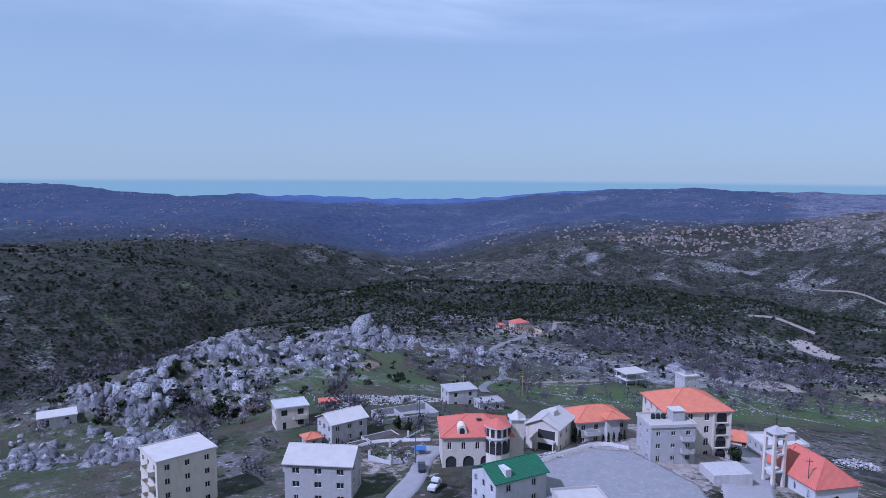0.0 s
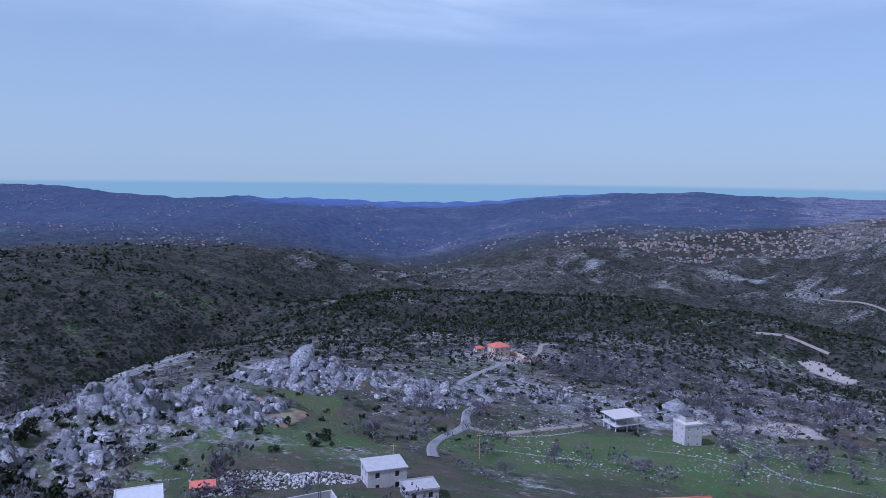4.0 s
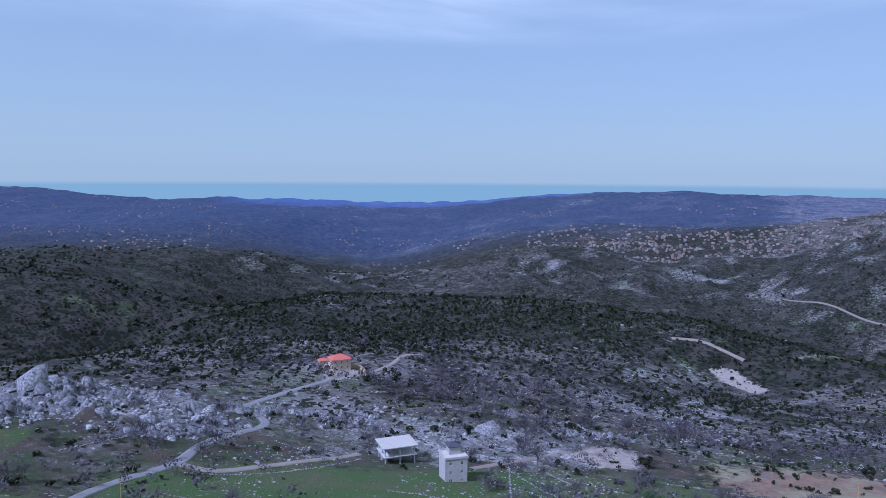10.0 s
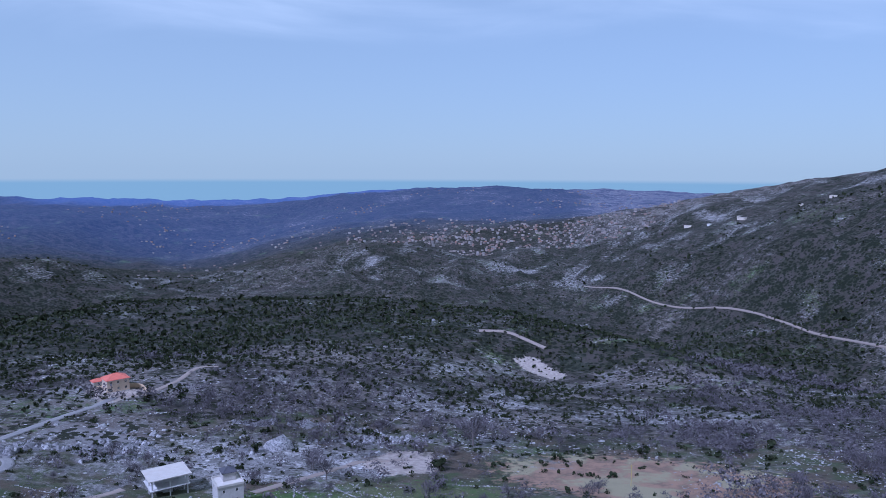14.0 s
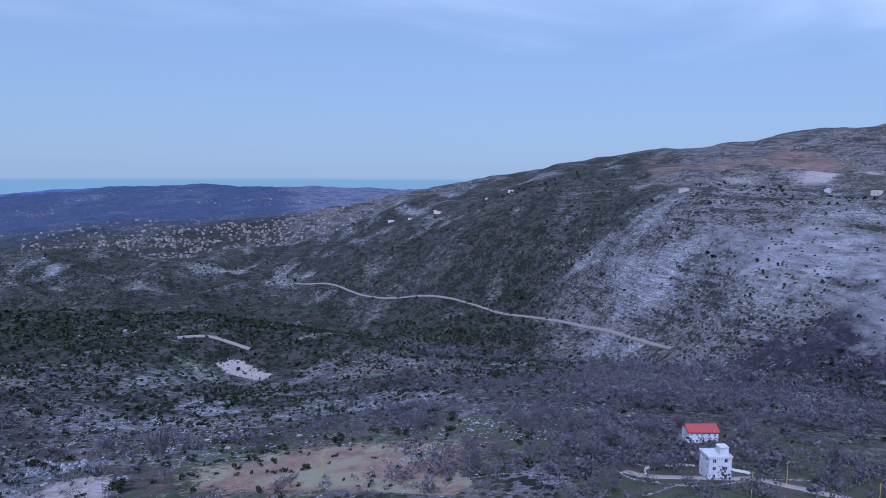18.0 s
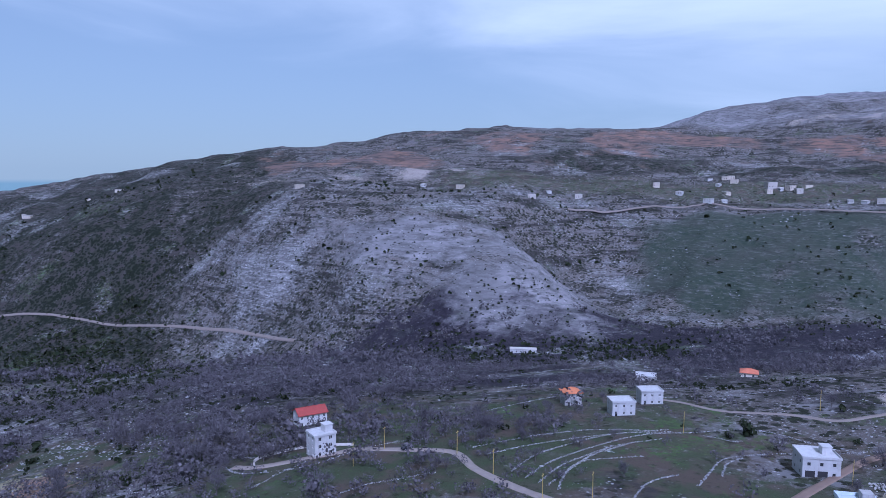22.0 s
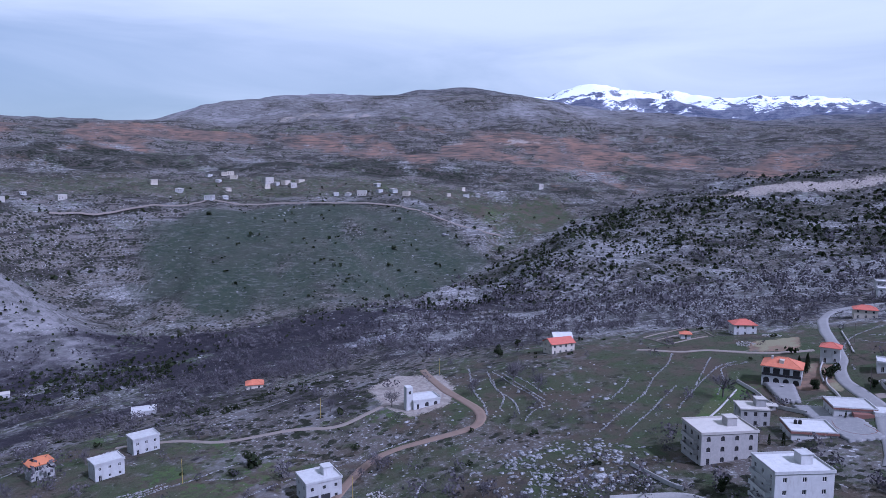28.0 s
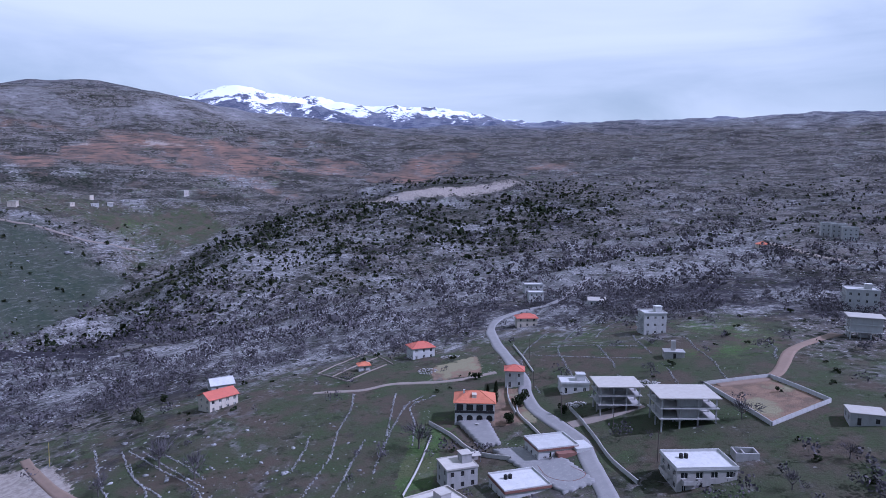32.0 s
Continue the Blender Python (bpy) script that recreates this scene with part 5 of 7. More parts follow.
house(435, 199, -57, 9.6, 7, 2, "plain white block house", M_WHITE, "flat", M_WHITE, (3, 2), 2.9, (0.9, 1.0))
house(458, 192, -59, 9.6, 7, 2, "plain white house with a flat roof", M_WHITE, "flat", M_WHITE, (3, 2), 3.0, (1.0, 1.1))
house(534.7, 208.6, -79, 11, 8, 1, "small white house near the valley", M_WHITE, "flat", M_WHITE, (3, 2), 3.0)
house(559.9, 158.8, -86, 8.5, 7, 1, "small house with a red roof in the woods", M_CREAM, "hip", M_TILE, (2, 2), 2.8)
wh4 = house(464.8, 84.2, -79, 11.5, 8.5, 1, "white house with a narrow stair tower and arched porch", M_WHITE, "flat", M_WHITE, (3, 2), 3.4, (1.6, 1.8), glazed=False, arched=True)
boxed("stair_tower", (-8.3, -5.6, -3.0, 0.5, -1.0, 9.2), M_WHITE, wh4)
boxed("tower_window", (-7.4, -6.5, -3.05, -3.004, 6.4, 7.6), M_DARK, wh4)
gar = house(401.3, 127.8, -71, 11.5, 9.5, 2, "unfinished white house over an open garage", M_WHITE, "flat", M_WHITE, (3, 2), 3.3, (1.0, 1.1), stairbox=True, glazed=False)
# the open garage is painted: near-black sheets on the wall for its inner shade
for k in (-3.4, 0.4):
    boxed("garage_opening", (k - 1.5, k + 1.5, -4.79, -4.754, 0.1, 2.6), M_DARK, gar)
water_tanks(gar, 3, 2, 6.85, 1, M_STEEL)
blu = house(363, 118, -74, 9.5, 8, 1, "low unfinished house with a pale blue-white roof deck", M_WHITE, "flat", plain("pale_blue_coat", (0.50, 0.56, 0.60)), (2, 2), 3.2, (1.0, 1.1), glazed=False, parapet=0.9)
boxed("roof_room", (1.0, 4.0, 0.5, 3.6, 3.45, 5.6), M_CONC, blu)
house(327.7, 95.6, -101, 7.5, 9.5, 2, "narrow concrete house with a white slab roof", M_CONC, "flat", M_WHITE, (4, 3), 2.9, (1.0, 1.6), glazed=False, parapet=0.0)
house(366.1, 12.6, -94, 17, 12, 3, "unfinished grey apartment house with arched windows", M_GREYST, "flat", M_PALE, (4, 3), 3.1, (1.2, 1.5), arched=True, glazed=False,
      stairbox=True, balconies=(("left", 0, 1, 8), ("left", 0, 2, 8)))
house(330.8, 15.6, -97, 14.5, 11, 4, "white apartment house with small square windows and balconies", M_WHITE, "flat", M_WHITE, (3, 3), 3.1, (1.0, 1.2),
      stairbox=True, balconies=(("left", 0, 1, 8), ("left", 0, 2, 8), ("left", 0, 3, 8)), lift=-1.8)
house(313.5, 30.4, -112, 7, 5.5, 1, "small white outbuilding beside the apartment house", M_WHITE, "flat", M_WHITE, (2, 2), 2.8)
house(306.8, 35.6, -100, 6, 4.5, 1, "low concrete shed with a patched roof", M_CONC, "flat", M_PALE, (2, 1), 2.4, glazed=False)
house(385.2, -11.1, -108, 9, 8, 2, "grey block house with rough flat roofs", M_CONC, "flat", M_PALE, (3, 2), 3.0, (1.0, 1.4), glazed=False, stairbox=True, parapet=0.2)
house(509.3, 9.2, -80, 12.5, 8.5, 2, "cream house with a red gabled tile roof at the valley's edge", M_CREAM, "gable", M_TILERED, (4, 2), 2.7)
house(547.2, -6.4, -99, 10, 8.5, 1, "white-roofed shed at the valley's edge", M_CONC, "gable", M_WHITE, (2, 1), 3.0, glazed=False)
house(502.2, -86, -106, 11, 8.5, 2, "white house with a hipped red tile roof", M_WHITE, "hip", M_TILERED, (3, 2), 2.8)
house(504.1, -55.6, -112, 5, 4, 1, "small white garden pavilion", M_WHITE, "hip", M_TILE, (1, 1), 2.6)
house(508, -162.2, -125, 11, 7.5, 2, "cream cottage with a red hipped roof", M_CREAM, "hip", M_TILERED, (3, 2), 2.6)
house(430.2, -77.1, -134, 7, 6, 2, "narrow white gatehouse with a red roof", M_WHITE, "hip", M_TILERED, (2, 2), 3.2, (0.9, 1.4), arched=True)
villa = house(419.5, -47.5, -131, 13.5, 10.5, 2, "white villa with a pointed arcade and an orange tile roof", M_WHITE, "hip", M_TILE, (4, 3), 3.6, (2.3, 2.2), glazed=False, loggia=4, chimney=True)
boxed("gallery_rail", (-6.7, 6.7, -5.42, -5.254, 3.7, 4.6), M_DARK, villa)
boxed("dormer", (-1.0, 0.6, -3.6, -1.0, 7.9, 9.6), M_CREAM, villa)
wh6 = house(378, -41.2, -112, 12.5, 10, 1, "white bungalow with brown cladding and a flat roof", M_WHITE, "flat", M_WHITE, (3, 3), 4.2, (1.2, 1.4), lift=-1.0)
boxed("brown_porch", (-1.0, 4.8, -7.2, -5.004, -1.0, 3.4), M_BROWN, wh6)
boxed("white_wing", (4.85, 10.2, -7.0, -1.0, -1.5, 4.3), M_WHITE, wh6)
boxed("eaves_band", (-6.45, 6.45, -5.32, -5.254, 3.9, 4.5), M_BROWN, wh6)
boxed("eaves_band", (-6.58, -6.504, -5.2, 5.2, 3.9, 4.5), M_BROWN, wh6)
wr2 = house(369.3, -19.5, -110, 13, 11, 1, "white flat-roofed house with maroon eaves and roof tanks", M_WHITE, "flat", M_WHITE, (3, 3), 4.0, tanks=2, lift=-1.6)
boxed("eaves_band", (-6.8, 6.8, -5.84, -5.764, 3.7, 4.4), M_BROWN, wr2)
boxed("eaves_band", (-6.84, -6.764, -5.7, 5.7, 3.7, 4.4), M_BROWN, wr2)
house(406, -83.3, -129, 10, 8, 1, "low white house with roof boxes", M_WHITE, "flat", M_WHITE, (3, 2), 3.6, stairbox=True)
skeleton(381.2, -75.6, -127, 13, 10, 3, "unfinished concrete building on columns with a pale roof", 3.1, infill=((0, -0.45, 0.1, 0.1, 0.14), (1, -0.3, 0.3, 0.15, 0.18)))
skeleton(357, -76, -128, 16.5, 12, 3, "unfinished concrete villa with open floors and a wide roof", 3.2, over=0.9, cols=(4, 3),
         infill=((1, -0.2, 0.2, -0.42, -0.4), (2, -0.2, 0.25, -0.42, -0.4), (1, -0.45, -0.43, -0.3, 0.3)))
house(335.5, -50, -125, 15.5, 11, 2, "grey stone block house with large balcony windows and roof tanks", M_GREYST, "flat", M_WHITE, (4, 3), 3.1, (1.8, 1.6), tanks=2,
      balconies=(("left", 0, 1, 6), ("front", -4.5, 1, 4)), parapet=0.7, lift=-1.4)
walled_basin(330.8, -64.5, -133, 6, 4.5, 2.2, "small concrete water basin")
house(425, -157.5, -125, 10, 8.5, 3, "three-storey white house alone among terraces", M_WHITE, "flat", M_WHITE, (3, 2), 3.2, (1.0, 1.2), balconies=(("left", 0, 1, 5), ("left", 0, 2, 5)), stairbox=True)
rt = house(394.2, -127.8, -137, 7.5, 5, 1, "ruined stone hut with a tall chimney", M_GREYST, "flat", M_CONC, (1, 1), 2.6, glazed=False, parapet=0.0)
boxed("chimney_stack", (-1.0, 0.6, -0.6, 0.8, 2.85, 6.6), M_GREYST, rt)
house(377.2, -256.8, -149, 14, 11.5, 3, "white three-storey block of flats", M_WHITE, "flat", M_WHITE, (4, 3), 3.3, balconies=(("left", 0, 1, 6), ("left", 0, 2, 6)), stairbox=True)
skeleton(353.1, -197.8, -149, 11.5, 9, 3, "unfinished white house on columns", 3.0, M_WHITE, infill=((1, -0.5, 0.5, -0.5, -0.48), (2, -0.5, 0.5, -0.5, -0.48)))
house(315.5, -100.3, -146, 9, 7, 1, "low concrete shed with a wide pale slab roof", M_CONC, "flat", M_PALE, (2, 2), 3.4, glazed=False, parapet=0.0)
house(522, -444, -144, 9, 7, 1, "small red-roofed house far up the lane", M_CREAM, "hip", M_TILE, (2, 2), 2.8)
for k, (dx, dy) in enumerate(((-9, 6), (4, -4), (16, -13))):
    house(488 + dx, -506 + dy, -149, 11, 10, 3, "white block of flats on the far slope", M_WHITE, "flat", M_WHITE, (3, 2), 3.4)
house(585.3, -247.2, -125, 13, 7, 2, "long white house at the valley's edge", M_WHITE, "flat", M_WHITE, (4, 2), 3.2)
house(558, -221.4, -125, 9.5, 7, 2, "white house at the valley's edge", M_WHITE, "flat", M_WHITE, (3, 2), 3.0)
house(506.8, -219.7, -131, 10, 6, 1, "low white cottage on a rise", M_WHITE, "gable", M_PALE, (3, 2), 3.0)
house(694, 341, -69, 22, 7, 1, "ruined white building by the dry riverbed", M_WHITE, "flat", M_PALE, (6, 2), 3.6, glazed=False, parapet=0.0)

# ---- rocks, walls, trees ----
RNG = np.random.default_rng(7)


def scatter(n, r0, r1, a0, a1, weight, seed):
    """About n places spread evenly over the view, thinned by a weight on the plan."""
    rng = np.random.default_rng(seed)
    r = np.exp(rng.uniform(math.log(r0), math.log(r1), n))
    a = np.radians(rng.uniform(a0, a1, n))
    x, y = HUB[0] + r * np.sin(a), HUB[1] + r * np.cos(a)
    keep = rng.random(n) < weight(x, y, r, np.degrees(a))
    return x[keep], y[keep]


def clear_of_houses(x, y, gap=2.0):
    ok = np.ones(len(x), bool)
    for hx, hy, hr in FOOTPRINTS:
        ok &= (x - hx) ** 2 + (y - hy) ** 2 > (hr + gap) ** 2
    for wide, kind, pts in ROADS.values():
        if np.hypot(pts[0][0] - HUB[0], pts[0][1] - HUB[1]) > 900:
            continue
        line = smooth_line(pts, 4.0)
        d2 = np.full(len(x), 1e9)
        for q in line:
            d2 = np.minimum(d2, (x - q[0]) ** 2 + (y - q[1]) ** 2)
        ok &= d2 > (wide * 0.6 + gap * 0.5) ** 2
    for plot in YARDS:
        ok &= patch(x, y, plot, 0.1) < 0.5
    return ok


YARDS = [[(10, 180), (27, 193), (37, 191), (48, 174), (48, 163), (13, 160)], [(52, 174), (66, 213), (76, 222), (71, 196), (63, 171), (50, 164)],
         [(393, -31.1), (387.2, -37.1), (370.2, -39.2), (354.1, -33.6), (356.9, -23.2), (374.7, -26.5)], [(420.8, -40), (411.6, -46.9), (393.7, -36.2), (396.3, -30.2)],
         [(-18, 158), (-8, 158), (-8, 200), (-16, 200)], [(318, 67), (349.7, 54), (347.9, 38.6), (315.9, 34.6), (306.4, 41.8)]]
FOOTPRINTS = [(o.location.x, o.location.y, 8.5) for o in scene.objects if o.parent is None and o.get("category") in ("house", "building", "church", "tower", "basin", "annex")]


def many(name, variants, x, y, z, size, squash, mat, seed, tilt=0.15):
    """One mesh of many copies of a few small shapes, each turned, leaned and sized by chance."""
    rng = np.random.default_rng(seed)
    vs, fs, base = [], [], 0
    pick = rng.integers(0, len(variants), len(x))
    for k, (v, f) in enumerate(variants):
        idx = np.where(pick == k)[0]
        if not len(idx):
            continue
        n = len(idx)
        a, b = rng.uniform(0, 2 * np.pi, n), rng.normal(0, tilt, n)
        ca, sa, cb, sb = np.cos(a), np.sin(a), np.cos(b), np.sin(b)
        X = v[None, :, 0] * np.ones((n, 1))
        Y, Z = v[None, :, 1] * cb[:, None] - v[None, :, 2] * sb[:, None], v[None, :, 1] * sb[:, None] + v[None, :, 2] * cb[:, None]
        s, q = size[idx][:, None], squash[idx][:, None]
        px = (X * ca[:, None] - Y * sa[:, None]) * s + x[idx][:, None]
        py = (X * sa[:, None] + Y * ca[:, None]) * s + y[idx][:, None]
        pz = Z * s * q + z[idx][:, None]
        vs.append(np.stack([px, py, pz], -1).reshape(-1, 3))
        fs.append((f[None] + (np.arange(n) * len(v))[:, None, None]).reshape(-1, f.shape[1]) + base)
        base += n * len(v)
    me = quads_mesh(name, np.vstack(vs), np.vstack(fs), smooth=False)
    me.materials.append(mat)
    return new(name, me)


def rock_shape(seed, detail=1):
    """An angular block: a round cut by chance planes, furrowed and sunk at its foot."""
    rng = np.random.default_rng(seed)
    nor = rng.normal(0, 1, (13, 3))
    nor[:6, 2] *= 0.12
    nor[6:8] = (0.15, 0.1, 1)
    nor /= np.linalg.norm(nor, axis=1)[:, None]
    cut = rng.uniform(0.38, 0.85, 13)
    bm = bmesh.new()
    bmesh.ops.create_icosphere(bm, subdivisions=detail, radius=1.0)
    off = Vector(rng.uniform(0, 50, 3))
    for v in bm.verts:
        d = v.co.normalized()
        s = nor @ np.array(d)
        k = min(1.25, float(np.min(np.where(s > 0.08, cut / np.maximum(s, 0.08), 9.0))))
        k *= 1 + 0.16 * noise.noise(d * 3.0 + off)
        v.co = Vector((d.x * k * 1.3, d.y * k * 0.85, max(d.z * k * 0.85, -0.35)))
    v = np.array([tuple(p.co) for p in bm.verts])
    f = np.array([[q.index for q in p.verts] for p in bm.faces])
    bm.free()
    return v, f


def clump_shape(seed, n, spread=0.34):
    """A leafy crown: many small tilted leaf sprays in an uneven, gappy round."""
    rng = np.random.default_rng(seed)
    lobes = rng.normal(0, 0.42, (5, 3)) * (1, 1, 0.6) + (0, 0, 0.75)
    v, f = [], []
    for k in range(n):
        d = rng.normal(0, 1, 3)
        d /= np.linalg.norm(d)
        c = lobes[rng.integers(0, 5)] + d * rng.uniform(0.3, 0.58) * (1, 1, 0.85)
        c[2] = max(c[2], 0.08)
        a, b = np.cross(d, rng.normal(0, 1, 3)), None
        a /= np.linalg.norm(a) + 1e-6
        b = np.cross(d, a)
        s = spread * rng.uniform(0.6, 1.3)
        i = len(v)
        v += [c + s * a, c + s * 0.8 * b, c - s * a * 0.9, c - s * 0.9 * b]
        f += [(i, i + 1, i + 2), (i, i + 2, i + 3)]
    return np.array(v), np.array(f)


def twig_shape(seed, n, thin=0.035, trunk=True):
    """A bare crown: a rounded haze of fine upswept twigs over a short trunk and a few limbs."""
    rng = np.random.default_rng(seed)
    v, f = [], []
    def blade(p, q, w):
        p, q = np.array(p, float), np.array(q, float)
        s = np.cross(q - p, rng.normal(0, 1, 3))
        s = s / (np.linalg.norm(s) + 1e-6) * w
        i = len(v)
        v.extend([p + s, p - s, q])
        f.append((i, i + 1, i + 2))
    if trunk:
        for k in range(2):
            blade((0, 0, -0.1), (rng.normal(0, 0.1), rng.normal(0, 0.1), 0.9), 0.06)
    lobes = rng.normal(0, 0.34, (4, 3)) * (1, 1, 0.5) + (0, 0, 0.85)
    for k in range(n):
        d = rng.normal(0, 1, 3)
        d /= np.linalg.norm(d)
        c = lobes[rng.integers(0, 4)] + d * rng.uniform(0.15, 0.52) * (1, 1, 0.8)
        c[2] = max(c[2], 0.12)
        g = (c - (0, 0, 0.15)) * (1, 1, 1.1)
        g = g / (np.linalg.norm(g) + 1e-6) + rng.normal(0, 0.45, 3)
        blade(c, c + g * rng.uniform(0.16, 0.34), thin)
    return np.array(v), np.array(f)


def island_material(name, cols, rough=0.95, spec=0.1, fine=None):
    """Colours that vary from piece to piece."""
    m, nt, b = principled(name, rough, spec)
    geo, ramp = nt.nodes.new("ShaderNodeNewGeometry"), nt.nodes.new("ShaderNodeValToRGB")
    nt.links.new(geo.outputs["Random Per Island"], ramp.inputs[0])
    el = ramp.color_ramp.elements
    while len(el) < len(cols):
        el.new(0.5)
    for k, c in enumerate(cols):
        el[k].position, el[k].color = k / (len(cols) - 1), (*c, 1)
    c = ramp.outputs[0]
    c = mixed(nt, noise_fac(nt, 0.05, 0.4, 0.6), c, mixed(nt, 0.3, c, cols[0]))
    if fine:
        c = mixed(nt, noise_fac(nt, 1.1, 0.42, 0.62, 7, 0.7), c, fine)
        bumped(nt, b, noise_fac(nt, 1.8, 0.2, 0.8, 6), 0.6, 0.15)
    nt.links.new(c, b.inputs["Base Color"])
    return m


M_LEAF = island_material("evergreen_leaves", [(0.012, 0.018, 0.008), (0.017, 0.023, 0.011), (0.024, 0.030, 0.014), (0.034, 0.037, 0.019)])
M_TWIG = island_material("bare_twigs", [(0.062, 0.056, 0.062), (0.086, 0.078, 0.084), (0.118, 0.108, 0.114), (0.045, 0.041, 0.046)])
M_ROCK = island_material("limestone", [(0.33, 0.325, 0.325), (0.24, 0.236, 0.24), (0.42, 0.415, 0.41), (0.17, 0.168, 0.172)], fine=(0.085, 0.085, 0.09))
M_BLOCK = island_material("split_limestone", [(0.29, 0.287, 0.294), (0.17, 0.168, 0.174), (0.38, 0.376, 0.378), (0.10, 0.10, 0.106)], fine=(0.06, 0.06, 0.066))
M_BARK = plain("grey_bark", (0.12, 0.105, 0.10), 0.95, 0.3)


def w_ever(x, y, r, az):
    z = smooth_z(x, y)
    n = 0.9 + 1.4 * fbm(x, y, 90, 3, 51)
    w = (0.32 + 0.55 * step(r, 560, 720)) * step(r, 350, 420) * step(az, -48, -38) * step(az, 48, 38) * step(r, 1250, 1150)
    w = np.maximum(w, 0.8 * step(az, 0, -10) * step(r, 420, 560) * step(r, 2000, 1700))
    w = np.maximum(w, 0.24 * step(az, 40, 50) * step(az, 80, 72) * step(r, 600, 680) * step(r, 1250, 1150))
    w = np.maximum(w, 0.65 * step(az, 18, 26) * step(az, 48, 40) * step(r, 900, 1000) * step(r, 1700, 1500))
    w = np.maximum(w, 0.5 * oval(x, y, 1030, -520, 190, 430, 10) * (1 - oval(x, y, 1128, -612, 40, 175, -9)))
    w = np.maximum(w, 0.85 * oval(x, y, 870, -90, 70, 50, -40))
    w = np.maximum(w, 0.16 * step(az, 75, 85) * step(r, 600, 700) * step(r, 1300, 1200))
    w = np.maximum(w, 0.22 * step(az, 118, 130) * step(r, 620, 760) * step(r, 1700, 1400))
    w = np.maximum(w, 0.08 * step(r, 260, 340) * step(r, 520, 430) * step(az, 70, 50) + (0.03 - 0.02 * step(az, 60, 75)) * step(r, 520, 430))
    w = np.maximum(w, 0.10 * oval(x, y, -95, 300, 120, 80, 30))
    w = np.maximum(w, 0.6 * oval(x, y, 655, 255, 25, 55, 20))
    w = np.maximum(w, 0.8 * oval(x, y, 520, 162, 34, 14, 120))
    w = np.maximum(w, 0.5 * step(az, -4, 4) * step(az, 30, 24) * step(r, 1300, 1450) * step(r, 2100, 1900))
    w = np.maximum(w, 1.3 * area(x, y, VALLEY_OAKS, 14)) * (1 - 0.3 * area(x, y, SCREE, 14)) * (1 - 0.5 * karst(x, y))
    w = np.maximum(w, 0.42 * karst(x, y) * step(y, 345, 320) + 0.3 * oval(x, y, -110, 335, 70, 40, 20))
    return np.clip(w * n, 0, 1)


def w_bare(x, y, r, az):
    z = smooth_z(x, y)
    n = 0.7 + 2.2 * fbm(x, y, 45, 3, 61)
    w = (0.85 + 1.6 * fbm(x, y, 80, 2, 67)) * step(z, -45, -56) * step(az, 20, 34) * step(az, 104, 96) * step(r, 290, 330) * step(r, 740, 660)
    w = np.maximum(w, (0.8 - 0.28 * step(az, 104, 116) * step(r, 520, 600)) * step(az, 92, 100) * step(az, 158, 146) * step(r, 400, 460) * step(r, 900, 740))
    w = np.maximum(w, 0.16 * oval(x, y, -90, 290, 120, 80, 30))
    w = np.maximum(w, 0.22 * step(az, -44, -34) * step(az, 40, 30) * step(r, 285, 340) * step(r, 600, 500) * (0.6 + 2.5 * fbm(x, y, 60, 2, 65)))
    w = np.maximum(w, (0.45 - 0.17 * step(az, 46, 58)) * step(az, 20, 30) * step(az, 75, 65) * step(r, 225, 260) * step(r, 420, 360))
    w = np.maximum(w, (0.09 - 0.035 * step(az, 65, 80)) * step(r, 170, 220) * step(r, 440, 400))
    w = np.maximum(w, 0.25 * step(az, 110, 120) * step(r, 500, 600) * step(r, 1500, 1300))
    w = w * (1 - 0.75 * karst(x, y)) * (1 - 0.9 * area(x, y, VALLEY_OAKS, 14))
    w = w * (1 - 0.9 * patch(x, y, [(23, 306), (20, 337), (36, 355), (90, 375), (111, 338)], 4)) * (1 - 0.9 * oval(x, y, 235, 400, 60, 40))
    return np.clip(w * n, 0, 1)


def w_rock(x, y, r, az):
    z = smooth_z(x, y)
    c = covers(x, y, z)
    w = 0.9 * (c["rock"] - 0.28) * (1 - c["grass"] * 0.4)
    w = np.maximum(w, 0.6 * karst(x, y) * (1 - 0.75 * step(y, 330, 300)))
    w = np.maximum(w, 0.5 * step(az, -36, -26) * step(az, 50, 40) * step(r, 190, 220) * step(r, 520, 400) * (0.35 + 3.4 * fbm(x, y, 34, 3, 73)))
    w = np.maximum(w, 0.55 * oval(x, y, 365, 62, 22, 26, 20))
    w = np.maximum(w, 0.25 * oval(x, y, 440, 60, 50, 60))
    w = np.maximum(w, 0.9 * np.maximum(oval(x, y, 674, 86, 14, 30, 20), oval(x, y, 730, 48, 12, 30, 40)))
    w = np.maximum(w, 0.35 * step(az, 90, 100) * step(az, 150, 140) * step(r, 420, 480) * step(r, 900, 760) * (0.6 + 2 * fbm(x, y, 40, 3, 71)))
    return np.clip(w, 0, 1)


def slab_shape(seed):
    """An angular, tilted block of split limestone."""
    rng = np.random.default_rng(seed)
    a, b, c = rng.uniform(0.75, 1.25), rng.uniform(0.45, 0.9), rng.uniform(0.35, 0.75)
    v = np.array([(sx * a, sy * b, sz) for sz in (-0.5, c) for sx, sy in ((-1, -1), (1, -1), (1, 1), (-1, 1))], float)
    v += rng.normal(0, 0.16, v.shape)
    v[4:, :2] *= rng.uniform(0.65, 0.95)
    v[4:, 2] += v[4:, 0] * rng.normal(0, 0.22)
    f = [(0, 1, 5), (0, 5, 4), (1, 2, 6), (1, 6, 5), (2, 3, 7), (2, 7, 6), (3, 0, 4), (3, 4, 7), (4, 5, 6), (4, 6, 7)]
    return v, np.array(f)


SLABS = [slab_shape(380 + k) for k in range(10)]


